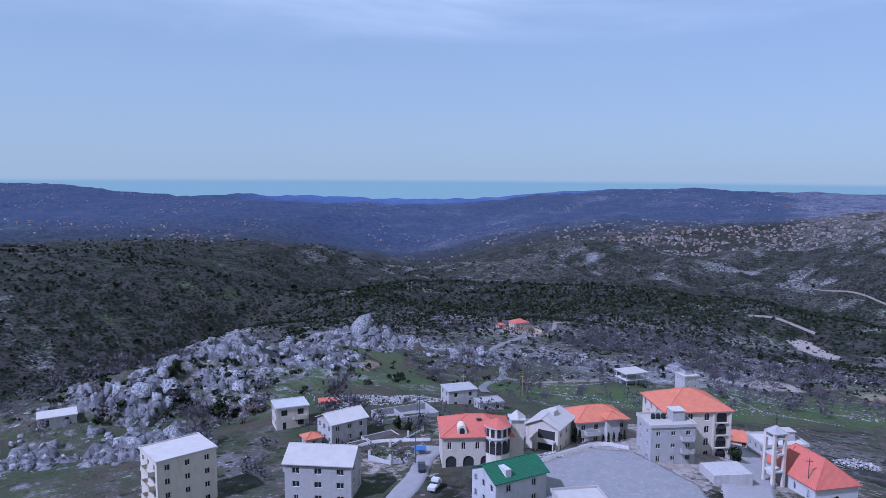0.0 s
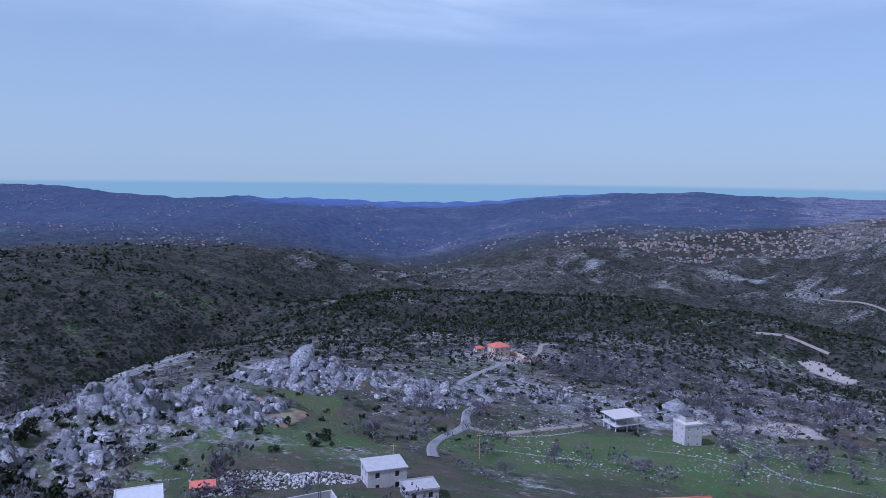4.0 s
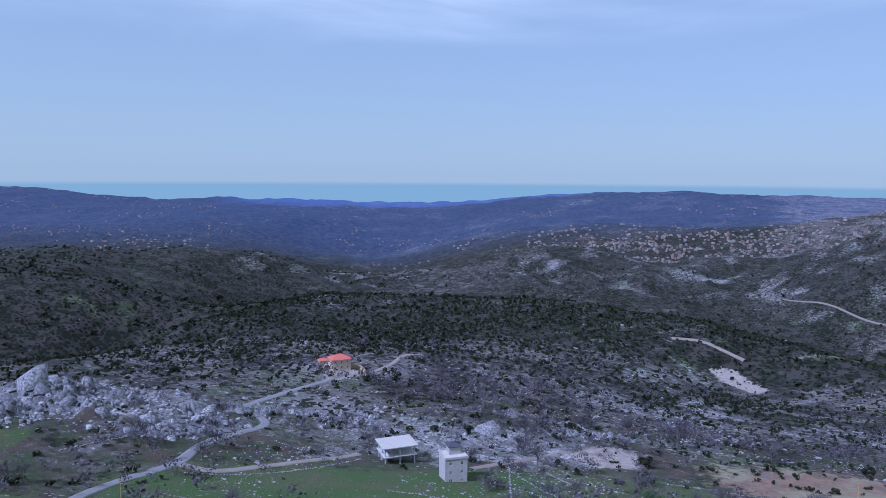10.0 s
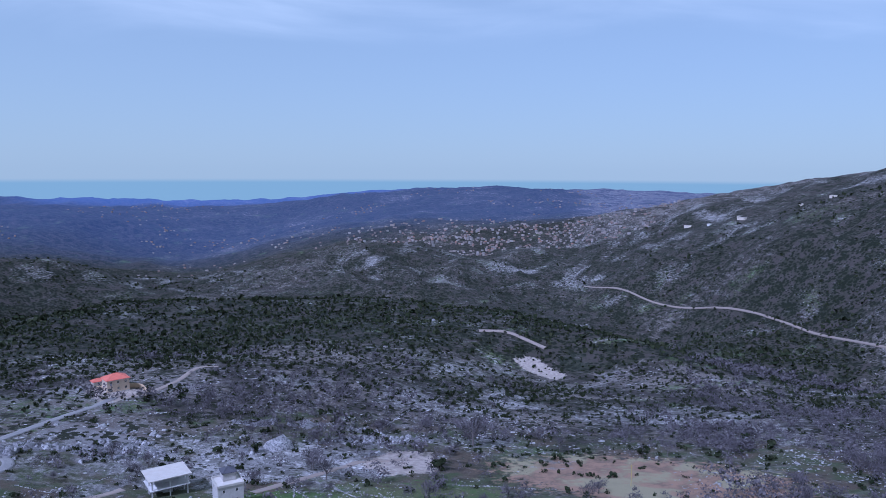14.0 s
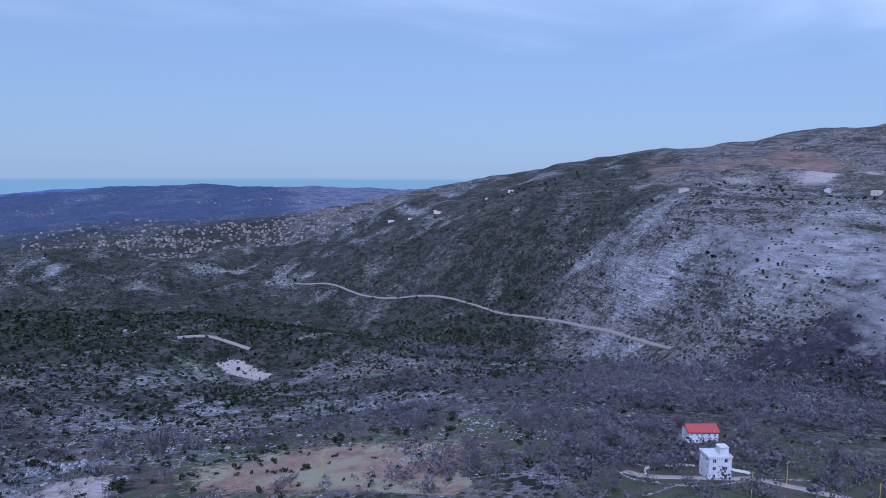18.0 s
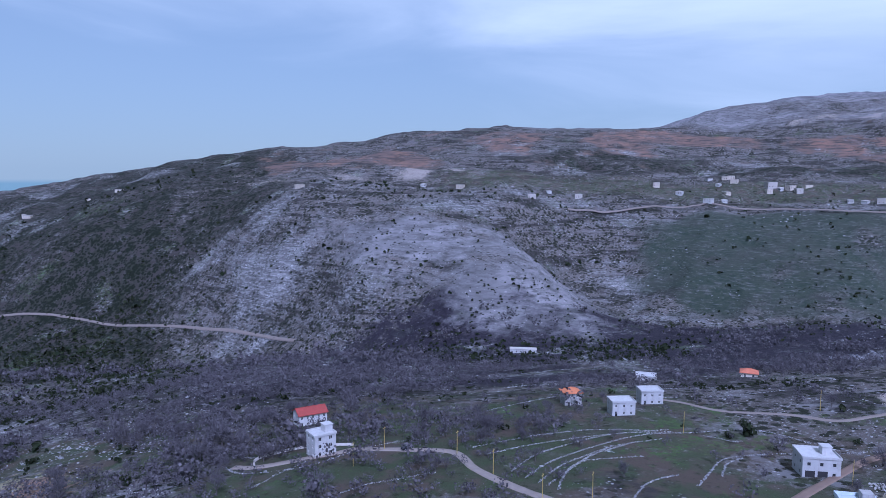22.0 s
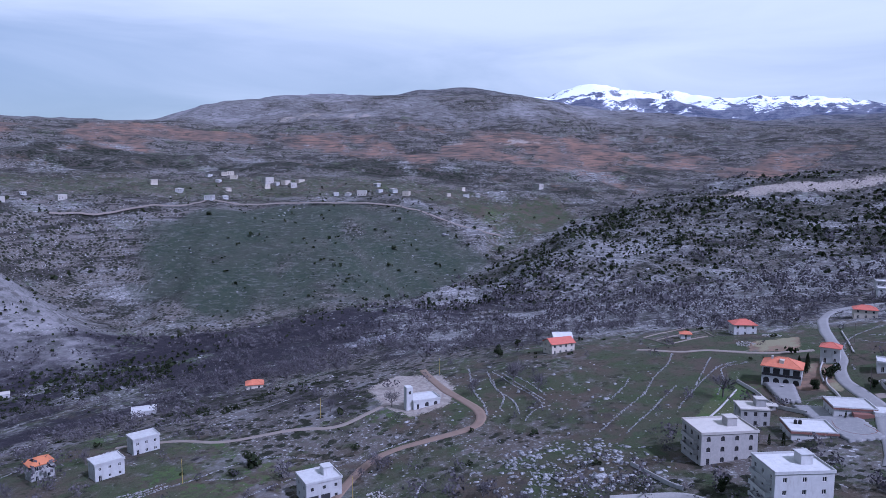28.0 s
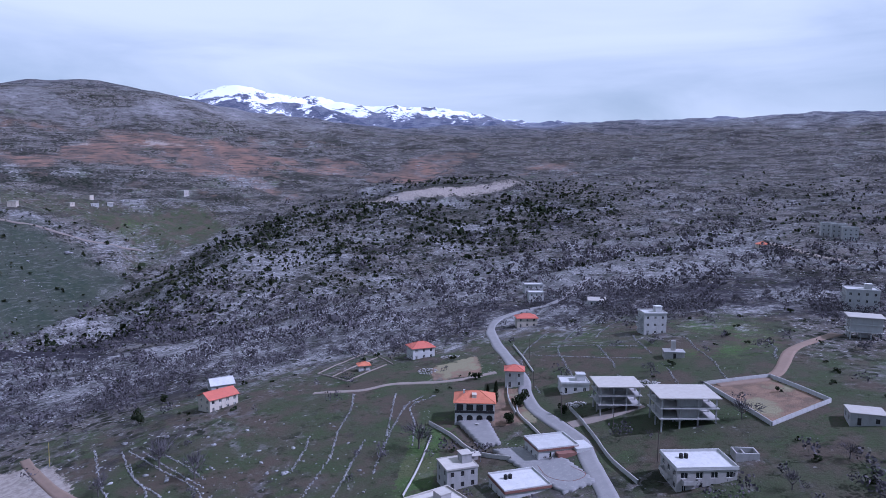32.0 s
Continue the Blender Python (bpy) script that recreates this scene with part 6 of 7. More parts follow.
def spread_rocks():
    small = [rock_shape(100 + k) for k in range(6)]
    x, y = scatter(230000, 130, 1400, -112, 160, w_rock, 3)
    ok = clear_of_houses(x, y, 1.0)
    x, y = x[ok][:18000], y[ok][:18000]
    r = np.hypot(x - HUB[0], y - HUB[1])
    size = np.exp(RNG.normal(-0.45, 0.5, len(x))) * np.clip(r / 420, 0.55, 2.8)
    tagged(many("scattered_rocks", small, x, y, land_z(x, y), size, RNG.uniform(0.5, 1.0, len(x)), M_ROCK, 5), "pale grey limestone rocks strewn over the slopes", "rocks", kind="stuff")
    big = [rock_shape(200 + k, 2) for k in range(6)]
    crag = lambda x, y, r, az: np.clip(karst(x, y) * (1 - 0.65 * step(y, 330, 300)) + 0.3 * oval(x, y, 60, 440, 100, 20), 0, 1)
    x, y = scatter(16000, 150, 480, -112, 20, crag, 8)
    ok = clear_of_houses(x, y, 3.0)
    x, y = x[ok][:1100], y[ok][:1100]
    size = np.exp(RNG.normal(-0.15, 0.42, len(x)))
    z = land_z(x, y)
    top = np.argsort(-size)
    solo, rest = top[:60], top[60:]
    tagged(many("crag_boulders", SLABS, x[rest], y[rest], z[rest], size[rest], RNG.uniform(0.6, 1.15, len(rest)), M_BLOCK, 9, 0.3),
           "jumbled grey limestone boulders of the crags", "boulders", kind="stuff")
    meshes = []
    for k, (v, f) in enumerate(big):
        me = quads_mesh("boulder", v, f, smooth=False)
        me.materials.append(M_ROCK)
        meshes.append(me)
    for n, i in enumerate(solo):
        ob = new("boulder", meshes[n % 6])
        s = float(size[i])
        ob.matrix_world = pose(float(x[i]), float(y[i]), float(z[i]) - 0.1 * s, RNG.uniform(-12, 12), RNG.uniform(-12, 12), RNG.uniform(0, 360)) @ Matrix.Diagonal((s, s, s * float(RNG.uniform(0.7, 1.2)), 1))
        tagged(ob, "large grey limestone boulder with deep furrows", "boulder", "boulders of the crags")


spread_rocks()


def worley(x, y, size, seed):
    """Nearest and second nearest of scattered centres, and two chance numbers of the nearest."""
    ix, iy = np.floor(x / size), np.floor(y / size)
    f1, f2 = np.full(len(x), 1e9), np.full(len(x), 1e9)
    ra, rb = np.zeros(len(x)), np.zeros(len(x))
    for a in (-1, 0, 1):
        for b in (-1, 0, 1):
            cx, cy = ix + a, iy + b
            d = np.hypot(x / size - cx - hashed(cx, cy, seed), y / size - cy - hashed(cx, cy, seed + 5))
            near = d < f1
            f2 = np.where(near, f1, np.minimum(f2, d))
            f1 = np.where(near, d, f1)
            ra, rb = np.where(near, hashed(cx, cy, seed + 9), ra), np.where(near, hashed(cx, cy, seed + 13), rb)
    return f1, f2, ra, rb


def outcrop_top(x, y, cx, cy, rx, ry, turn, high, seed):
    """How far an outcrop covers each place, and how high its furrowed, cleft top stands above the ground."""
    wx, wy = x + 1.6 * fbm(x, y, 6, 3, seed), y + 1.6 * fbm(x, y, 6, 3, seed + 40)
    m = oval(wx, wy, cx, cy, rx, ry, turn, 0.30) * step(fbm(x, y, 22, 3, seed + 2), -0.20, 0.02)
    h = high * 0.55 * m * (0.7 + fbm(x, y, 18, 2, seed + 7))
    for size, amp, cleft, wide in ((10.0, high * 0.75, 1.5, 0.13), (4.6, high * 0.40, 0.9, 0.20)):
        f1, f2, ra, rb = worley(wx, wy * 1.4, size, seed + int(size * 3))
        lean = (ra - 0.5) * np.sin(wx / size * 2.4 + rb * 6.28) + (rb - 0.5) * np.sin(wy / size * 2.4 + ra * 6.28)
        h = h + amp * (ra - 0.4) + amp * 0.5 * lean - cleft * (1 - step(f2 - f1, 0.02, wide))
    bed = 1.15
    q = h / bed
    h = bed * (np.floor(q) + step(q - np.floor(q), 0.62, 0.95)) * 0.75 + 0.25 * h + 0.35 * ridged(wx, wy, 2.6, 2, seed + 11)
    return m, step(m, 0.05, 0.5) * (h + 0.5) - (1 - step(m, 0.0, 0.35)) * 1.5 - 0.1


BLOCKS = ([], [], [], [])


def outcrop(cx, cy, rx, ry, turn, high, seed, res=0.7):
    """A limestone outcrop: a cleft mound with split blocks heaped on it."""
    big = max(rx, ry) * 1.25
    xs, ys = np.arange(cx - big, cx + big, res), np.arange(cy - big, cy + big, res)
    X, Y = np.meshgrid(xs, ys)
    x, y = X.ravel(), Y.ravel()
    m, h = outcrop_top(x, y, cx, cy, rx, ry, turn, high * 0.75, seed)
    z = land_z(x, y) + h
    k = len(xs)
    i, j = np.meshgrid(np.arange(len(ys) - 1), np.arange(k - 1), indexing="ij")
    q = np.stack([i * k + j, i * k + j + 1, (i + 1) * k + j + 1, (i + 1) * k + j], -1).reshape(-1, 4)
    q = q[(m[q] > 0.03).any(1)]
    used, inv = np.unique(q, return_inverse=True)
    me = quads_mesh("rock_outcrop", np.stack([x, y, z], -1)[used], inv.reshape(q.shape), smooth=False)
    me.materials.append(M_CRAG)
    rock = tagged(new("rock_outcrop", me), "fissured grey limestone outcrop heaped with split blocks", "rock outcrop", "outcrops")
    rng = np.random.default_rng(seed + 3)
    n = int(rx * ry * 0.28)
    a, d = rng.uniform(0, 6.283, n), np.sqrt(rng.random(n)) * 1.15
    u, v = d * np.cos(a) * rx, d * np.sin(a) * ry
    c, s = math.cos(radians(turn)), math.sin(radians(turn))
    bx, by = cx + u * c - v * s, cy + u * s + v * c
    bm_, bh = outcrop_top(bx, by, cx, cy, rx, ry, turn, high * 0.75, seed)
    ok = (bm_ > 0.12) & clear_of_houses(bx, by, 1.0)
    if ok.any():
        size = np.exp(rng.normal(0.05, 0.5, ok.sum())) * min(1.0, 0.45 + high * 0.18)
        for store, val in zip(BLOCKS, (bx[ok], by[ok], (land_z(bx, by) + np.maximum(bh, -0.1))[ok], size)):
            store.append(val)
    return rock


def crag_material():
    m, nt, b = principled("crag_limestone", 0.95, 0.15)
    c = mixed(nt, noise_fac(nt, 0.12, 0.38, 0.62), (0.20, 0.197, 0.203), (0.105, 0.103, 0.108))
    c = mixed(nt, noise_fac(nt, 0.55, 0.47, 0.60, 7, 0.7, stretch=(1.0, 1.0, 0.3)), c, (0.075, 0.074, 0.082))
    c = mixed(nt, noise_fac(nt, 0.32, 0.58, 0.64, 5), c, (0.022, 0.030, 0.016))
    nt.links.new(c, b.inputs["Base Color"])
    bumped(nt, b, noise_fac(nt, 1.3, 0.25, 0.75, 7, 0.7), 0.8, 0.35)
    return m


M_CRAG = crag_material()
for k, a in enumerate(((-118, 268, 36, 18, 40, 6.2), (-88, 300, 34, 17, 30, 6.4), (-125, 232, 26, 15, 30, 5.0), (-62, 354, 24, 13, 0, 4.2), (-34, 390, 42, 17, 12, 4.0),
                       (12, 392, 12, 7, 30, 2.0), (60, 432, 46, 9, 4, 1.2), (150, 452, 28, 6, 10, 1.6), (120, 470, 30, 7, -5, 1.2),
                       (-58, 405, 26, 16, 20, 3.2), (-100, 248, 22, 13, 60, 5.0), (-10, 372, 16, 9, 40, 2.4), (-106, 205, 28, 12, 10, 4.2), (-150, 190, 24, 16, 0, 3.0), (-62, 290, 14, 6, 40, 2.2),
                       (672, 88, 10, 26, 20, 3.2), (690, 58, 8, 16, 10, 3.0), (20, 425, 30, 10, 0, 2.2))):
    outcrop(*a, 300 + 17 * k)


bx, by, bz, bs = (np.concatenate(v) for v in BLOCKS)
tagged(many("split_blocks", SLABS, bx, by, bz, bs, RNG.uniform(0.7, 1.5, len(bx)), M_BLOCK, 505, 0.28), "split grey limestone blocks heaped on the outcrops", "blocks", kind="stuff")


def terraces():
    """Dry-stone terrace edges that follow the lie of the land."""
    areas = [(417.9, -134.7, 60, 60, 0, 2.6), (150, 350, 75, 40, 10, 4.2), (470, 150, 50, 60, 0, 3.4), (330, 250, 40, 40, 0, 3.4)]
    X, Y = [], []
    for cx, cy, rx, ry, tn, dz in areas:
        xs, ys = np.meshgrid(np.arange(cx - rx, cx + rx, 0.55), np.arange(cy - ry, cy + ry, 0.55))
        xs, ys = xs.ravel(), ys.ravel()
        z = smooth_z(xs, ys) + 0.5 * fbm(xs, ys, 30, 3, 81)
        gx, gy = smooth_z(xs + 0.5, ys) - smooth_z(xs - 0.5, ys), smooth_z(xs, ys + 0.5) - smooth_z(xs, ys - 0.5)
        sl = np.hypot(gx, gy) + 0.02
        k = (np.abs((z / dz) % 1.0 - 0.5) * dz < sl * 0.32) & (oval(xs, ys, cx, cy, rx, ry, tn, 0.1) > 0.5) & (fbm(xs, ys, 22, 2, 91) > -0.16)
        X.append(xs[k])
        Y.append(ys[k])
    x, y = np.concatenate(X), np.concatenate(Y)
    ok = clear_of_houses(x, y, 0.5)
    x, y = x[ok], y[ok]
    x, y = x + RNG.normal(0, 0.12, len(x)), y + RNG.normal(0, 0.12, len(x))
    tagged(many("terrace_walls", [rock_shape(300 + k) for k in range(4)], x, y, land_z(x, y) + 0.1, np.exp(RNG.normal(-1.15, 0.25, len(x))), RNG.uniform(0.8, 1.3, len(x)), M_ROCK, 15, 0.4),
           "dry-stone terrace walls of pale limestone", "terrace walls", kind="stuff")


terraces()


def field_wall(pts, shapes, k):
    """A tumbled dry-stone wall along a line."""
    line = smooth_line(pts, 0.4)
    rng = np.random.default_rng(800 + k)
    keep = rng.random(len(line)) < 0.9
    n = int(keep.sum())
    x, y = line[keep, 0] + rng.normal(0, 0.18, n), line[keep, 1] + rng.normal(0, 0.18, n)
    ob = many("field_wall", shapes, x, y, land_z(x, y) + 0.12, np.exp(rng.normal(-1.12, 0.3, n)), rng.uniform(0.8, 1.4, n), M_ROCK, 820 + k, 0.4)
    tagged(ob, "tumbled dry-stone wall between terraced fields", "stone wall", "field walls")


WALL_LINES = [
    [(366, 234), (380, 226), (393, 217), (408, 202), (417, 184)], [(361, 227), (376, 219), (391, 208), (406, 195), (422, 178)], [(349, 213), (368, 212), (388, 205), (408, 193), (420, 176)],
    [(346, 207), (365, 205), (388, 197), (411, 185), (423, 169)], [(344, 202), (362, 201), (376, 197), (394, 190), (410, 178)], [(343, 199), (363, 197), (379, 195), (398, 187)],
    [(341, 195), (352, 197), (368, 197), (376, 191), (386, 180)], [(339, 174), (360, 173), (374, 166)], [(366, 159), (381, 158), (400, 155), (413, 142), (417, 135)],
    [(381, 154), (394, 154), (404, 150)], [(403, 256), (414, 252), (438, 242), (456, 234)], [(483, 269), (494, 258), (500, 239)],
    [(504.3, 56), (468, 62), (453, 62), (437, 64)], [(492.5, 49.9), (469.2, 52.9), (454.1, 52.9), (441, 58)], [(490.5, 47.9), (464.3, 44.8), (444.3, 41.7), (435.1, 42.8)],
    [(486.6, 44.8), (463.4, 42.7), (442.1, 39.7)], [(487.7, 42.7), (462.4, 38.6), (447.2, 37.6)], [(425, 53), (434.1, 45.8), (435.1, 39.7)],
    [(383, 107), (371, 109), (351, 107), (336, 107)], [(372, 102), (386, 99), (394, 95)], [(382, 65), (368, 66), (356, 71), (342, 76)],
    [(423, 169), (433, 157), (437, 143), (430, 129)], [(418, 129), (423, 116), (430, 95)], [(429.6, 3.8), (446.2, -8.8), (460, -22), (474, -31.9)],
    [(430.3, -17.9), (445, -29.9), (460.9, -42.9)], [(410, 0.7), (426.2, -14.8), (446.6, -37.1), (450.5, -48.8)], [(416.8, -18.9), (431.8, -30.6), (445.7, -39.4), (447.2, -51.8)],
    [(429.9, 17.6), (440.9, 7), (449.3, 0.6)], [(401.5, 34.5), (414.6, 20.8), (429.6, 3.8)], [(396.2, 27.2), (412.4, 10), (432.7, -10.8)],
    [(458.2, -120.2), (432.5, -129.2), (414.9, -133.8)], [(448.8, -108.6), (419.2, -114.5), (403.7, -120.3)], [(479.3, 50.9), (464.2, 52.9), (446.2, 50.9), (433.1, 52.9)],
    [(118, 383), (131, 361), (144, 350)], [(128, 390), (139, 374), (148, 350)], [(13, 339), (31, 347), (48, 363), (61, 384)],
    [(-27, 338), (-17, 357), (-9, 375)], [(26, 390), (40, 386), (52, 402)], [(105, 392), (123, 403), (141, 402)],
    [(-76, 255), (-59, 250), (-56, 244)], [(-75, 244), (-66, 243), (-59, 245)], [(117, 398), (119, 334), (136, 320)],
    [(13, 320), (28, 318), (48, 319)], [(272, 339), (291, 331), (297, 319)], [(361, 341), (380, 342), (400, 340)],
    [(321, 308), (317, 295), (327, 278), (348, 270)], [(334, 316), (331, 303), (342, 297)], [(152, 468), (181, 525), (209, 533)],
]
WALL_SHAPES = [rock_shape(320 + k) for k in range(4)]
for k, pts in enumerate(WALL_LINES):
    field_wall(pts, WALL_SHAPES, k)


def limestone_pavement():
    rng = np.random.default_rng(77)
    x, y = rng.uniform(345, 405, 1500), rng.uniform(25, 85, 1500)
    keep = rng.random(1500) < oval(x, y, 380, 54, 24, 18, 60) * (0.7 + fbm(x, y, 9, 2, 57))
    x, y = x[keep], y[keep]
    tagged(many("limestone_pavement", [rock_shape(340 + k) for k in range(5)], x, y, land_z(x, y), np.exp(rng.normal(-0.1, 0.35, len(x))), rng.uniform(0.3, 0.6, len(x)), M_ROCK, 79, 0.08),
           "low pale limestone slabs lying in the grass", "slabs", kind="stuff")


limestone_pavement()


def tree_meshes(kind, k):
    """Trunk with limbs, and crown, of one of the single trees."""
    rng = np.random.default_rng(500 + k + (50 if kind == "bare" else 0))
    bm = bmesh.new()
    h = 5.5 if kind == "bare" else 3.2
    tube(bm, (0, 0, -0.6), (0.1, 0.05, h * 0.35), 0.20, 0.13, 6)
    tips = []
    for j in range(7):
        a, e = j * 0.9 + rng.uniform(0, 0.7), rng.uniform(0.5, 1.2)
        p = Vector((0.1, 0.05, h * rng.uniform(0.2, 0.35)))
        q = p + Vector((math.cos(a) * math.cos(e), math.sin(a) * math.cos(e), math.sin(e))) * h * rng.uniform(0.3, 0.48)
        tube(bm, p, q, 0.09, 0.045, 4)
        tips.append((p, q))
    trunk = bpy.data.meshes.new("trunk")
    bm.to_mesh(trunk)
    bm.free()
    trunk.materials.append(M_BARK)
    if kind == "bare":
        v, f = [], []
        cv, cf = twig_shape(900 + k, 330, 0.022, False)
        v, f = list(cv * (0.62 * h, 0.62 * h, 0.60 * h) + (0, 0, 0.14 * h)), cf
        crown = quads_mesh("crown", np.array([tuple(p) for p in v]), np.array(f), smooth=False)
        crown.materials.append(M_TWIG)
    else:
        v, f = clump_shape(600 + k, 260, 0.17)
        crown = quads_mesh("crown", v * (2.0, 2.0, 2.3) + (0, 0, 0.4), f, smooth=False)
        crown.materials.append(M_LEAF)
    return trunk, crown


def single_tree(meshes, name, x, y, size, label, group):
    t = thing(name, x, y, z_at(x, y), float(RNG.uniform(0, 360)), label, "tree", group)
    t.scale = (size, size, size)
    for nm, me in zip(("trunk", "crown"), meshes):
        o = new(nm, me)
        o.parent = t


def plant():
    bare = [tree_meshes("bare", k) for k in range(5)]
    ever = [tree_meshes("ever", k) for k in range(4)]
    # woods and scrub
    x, y = scatter(90000, 240, 1900, -70, 165, w_ever, 21)
    ok = clear_of_houses(x, y, 2)
    x, y = x[ok], y[ok]
    r = np.hypot(x - HUB[0], y - HUB[1])
    spur = lambda x, y, r, az: np.clip((0.35 + 0.4 * step(r, 560, 720)) * step(az, -32, -22) * step(az, 46, 36) * (0.75 + 1.6 * fbm(x, y, 70, 3, 53)), 0, 1)
    hill = lambda x, y, r, az: np.clip(0.5 * np.maximum(oval(x, y, 1030, -500, 180, 400, 10), oval(x, y, 985, -120, 85, 190, 29)) * (1 - oval(x, y, 1128, -612, 40, 175, -9)) * (0.7 + 1.6 * fbm(x, y, 60, 3, 55)), 0, 1)
    more = [scatter(22000, 470, 1250, -32, 48, spur, 24), scatter(30000, 700, 1500, 98, 152, hill, 25)]
    x, y = np.concatenate([x] + [m[0] for m in more]), np.concatenate([y] + [m[1] for m in more])
    r = np.hypot(x - HUB[0], y - HUB[1])
    size = np.exp(RNG.normal(0.28, 0.35, len(x))) * np.clip(r / 800, 0.85, 1.4)
    near = r < 560
    for sel, n, sp, sd in ((near, 24, 0.36, 31), (~near, 5, 0.78, 32)):
        if sel.any():
            tagged(many("evergreen_scrub", [clump_shape(400 + sd + k, n, sp) for k in range(6)], x[sel], y[sel], land_z(x[sel], y[sel]) - 0.15, size[sel], RNG.uniform(0.75, 1.25, sel.sum()), M_LEAF, sd),
                   "dark evergreen oak scrub on the slopes", "scrub", kind="stuff")
    x, y = scatter(90000, 170, 1500, -112, 162, w_bare, 22)
    ok = clear_of_houses(x, y, 2)
    x, y = x[ok], y[ok]
    r = np.hypot(x - HUB[0], y - HUB[1])
    size = np.exp(RNG.normal(1.22, 0.30, len(x))) * np.clip(r / 600, 0.85, 1.25)
    first = np.where((r < 345))[0][:210]
    rest = np.ones(len(x), bool)
    rest[first] = False
    for n, i in enumerate(first):
        single_tree(bare[n % 5], "bare_tree", float(x[i]), float(y[i]), float(size[i]) / 2.8, "leafless grey tree with fine twigs", "bare trees of the fields")
    near = r < 520
    for sel, n, th, sd in ((near & rest, 64, 0.11, 41), (~near, 22, 0.19, 42)):
        tagged(many("bare_woodland", [clump_shape(700 + sd + k, n, th) for k in range(6)], x[sel], y[sel], land_z(x[sel], y[sel]), size[sel], RNG.uniform(0.8, 1.2, sel.sum()), M_TWIG, sd, 0.06),
               "leafless grey-brown woodland along the valley", "woodland", kind="stuff")
    for x, y, s in EVERGREENS:
        single_tree(ever[int(s * 10) % 4], "evergreen_tree", x, y, s, "rounded dark evergreen tree standing alone", "single evergreens")


EVERGREENS = [(172, 408, 1.5), (300, 330, 1.0), (265, 424, 0.9), (430, 150, 1.6), (424, 156, 0.8), (521.5, 36.4, 1.5), (547.4, 18.6, 1.0), (412.2, -62.6, 1.6), (405.1, -50, 1.2),
              (-112, 262, 1.6), (-100, 240, 1.5), (-84, 233, 1.7), (-24, 214, 0.9), (-21, 213, 0.8), (-18, 215, 0.9), (22, 203, 0.8), (24, 202, 0.8), (26, 201, 0.8),
              (315.9, 12.4, 1.3), (393.8, -64.3, 0.9), (62, 196, 1.2), (100, 430, 1.0), (343, 26.1, 1.0)]
plant()


# ---- far villages ----
# wall and roof colours darkened to imitate the dimming by distant haze
FAR_WALLS = [plain("hazed_village_stone", (0.21, 0.185, 0.168)), plain("hazed_village_render", (0.28, 0.265, 0.255)), plain("hazed_village_block", (0.17, 0.152, 0.142)), plain("hazed_village_concrete", (0.20, 0.19, 0.183)),
             plain("hazed_village_tiles", (0.30, 0.14, 0.09))]


def far_house_meshes(walls):
    out = []
    for k, (w, d, h, tile) in enumerate(((11, 9, 6.5, 0), (13, 10, 9.5, 0), (10, 9, 7, 1), (15, 11, 12, 0), (9, 8, 6, 1), (16, 9, 6.5, 0))):
        op = {s: [c for f in range(int(h // 3.1)) for c in row(3, w if s in ("front", "back") else d, f * 3.1 + 0.9, 1.4, 1.5)] for s in SIDES}
        bm = walls_with_openings(w, d, -4, h, op, 0.4)
        m = bpy.data.meshes.new("wall")
        bm.to_mesh(m)
        bm.free()
        m.materials.append(walls[k % 4])
        bm = hip_roof(w, d, h + 0.2) if tile else block(bmesh.new(), -w / 2 - 0.3, w / 2 + 0.3, -d / 2 - 0.3, d / 2 + 0.3, h + 0.004, h + 0.35)
        rf = bpy.data.meshes.new("roof")
        bm.to_mesh(rf)
        bm.free()
        rf.materials.append(walls[4] if tile else walls[3])
        out.append((m, rf))
    return out


FAR = far_house_meshes(FAR_WALLS)
NEARER = far_house_meshes([M_WHITE, M_CREAM, M_WHITE, M_PALE, M_PALE])


def far_house(x, y, label, group, z=None, big=1.0, shapes=None):
    k = int(RNG.integers(0, 6))
    t = thing("house", x, y, z_at(x, y) if z is None else z, float(RNG.uniform(0, 360)), label, "house", group)
    s = float(RNG.uniform(0.42, 0.62)) * big
    t.scale = (s, s, s * (0.62 if shapes else 1.0))
    for nm, me in zip(("wall", "roof"), (shapes or FAR)[k]):
        o = new(nm, me)
        o.parent = t


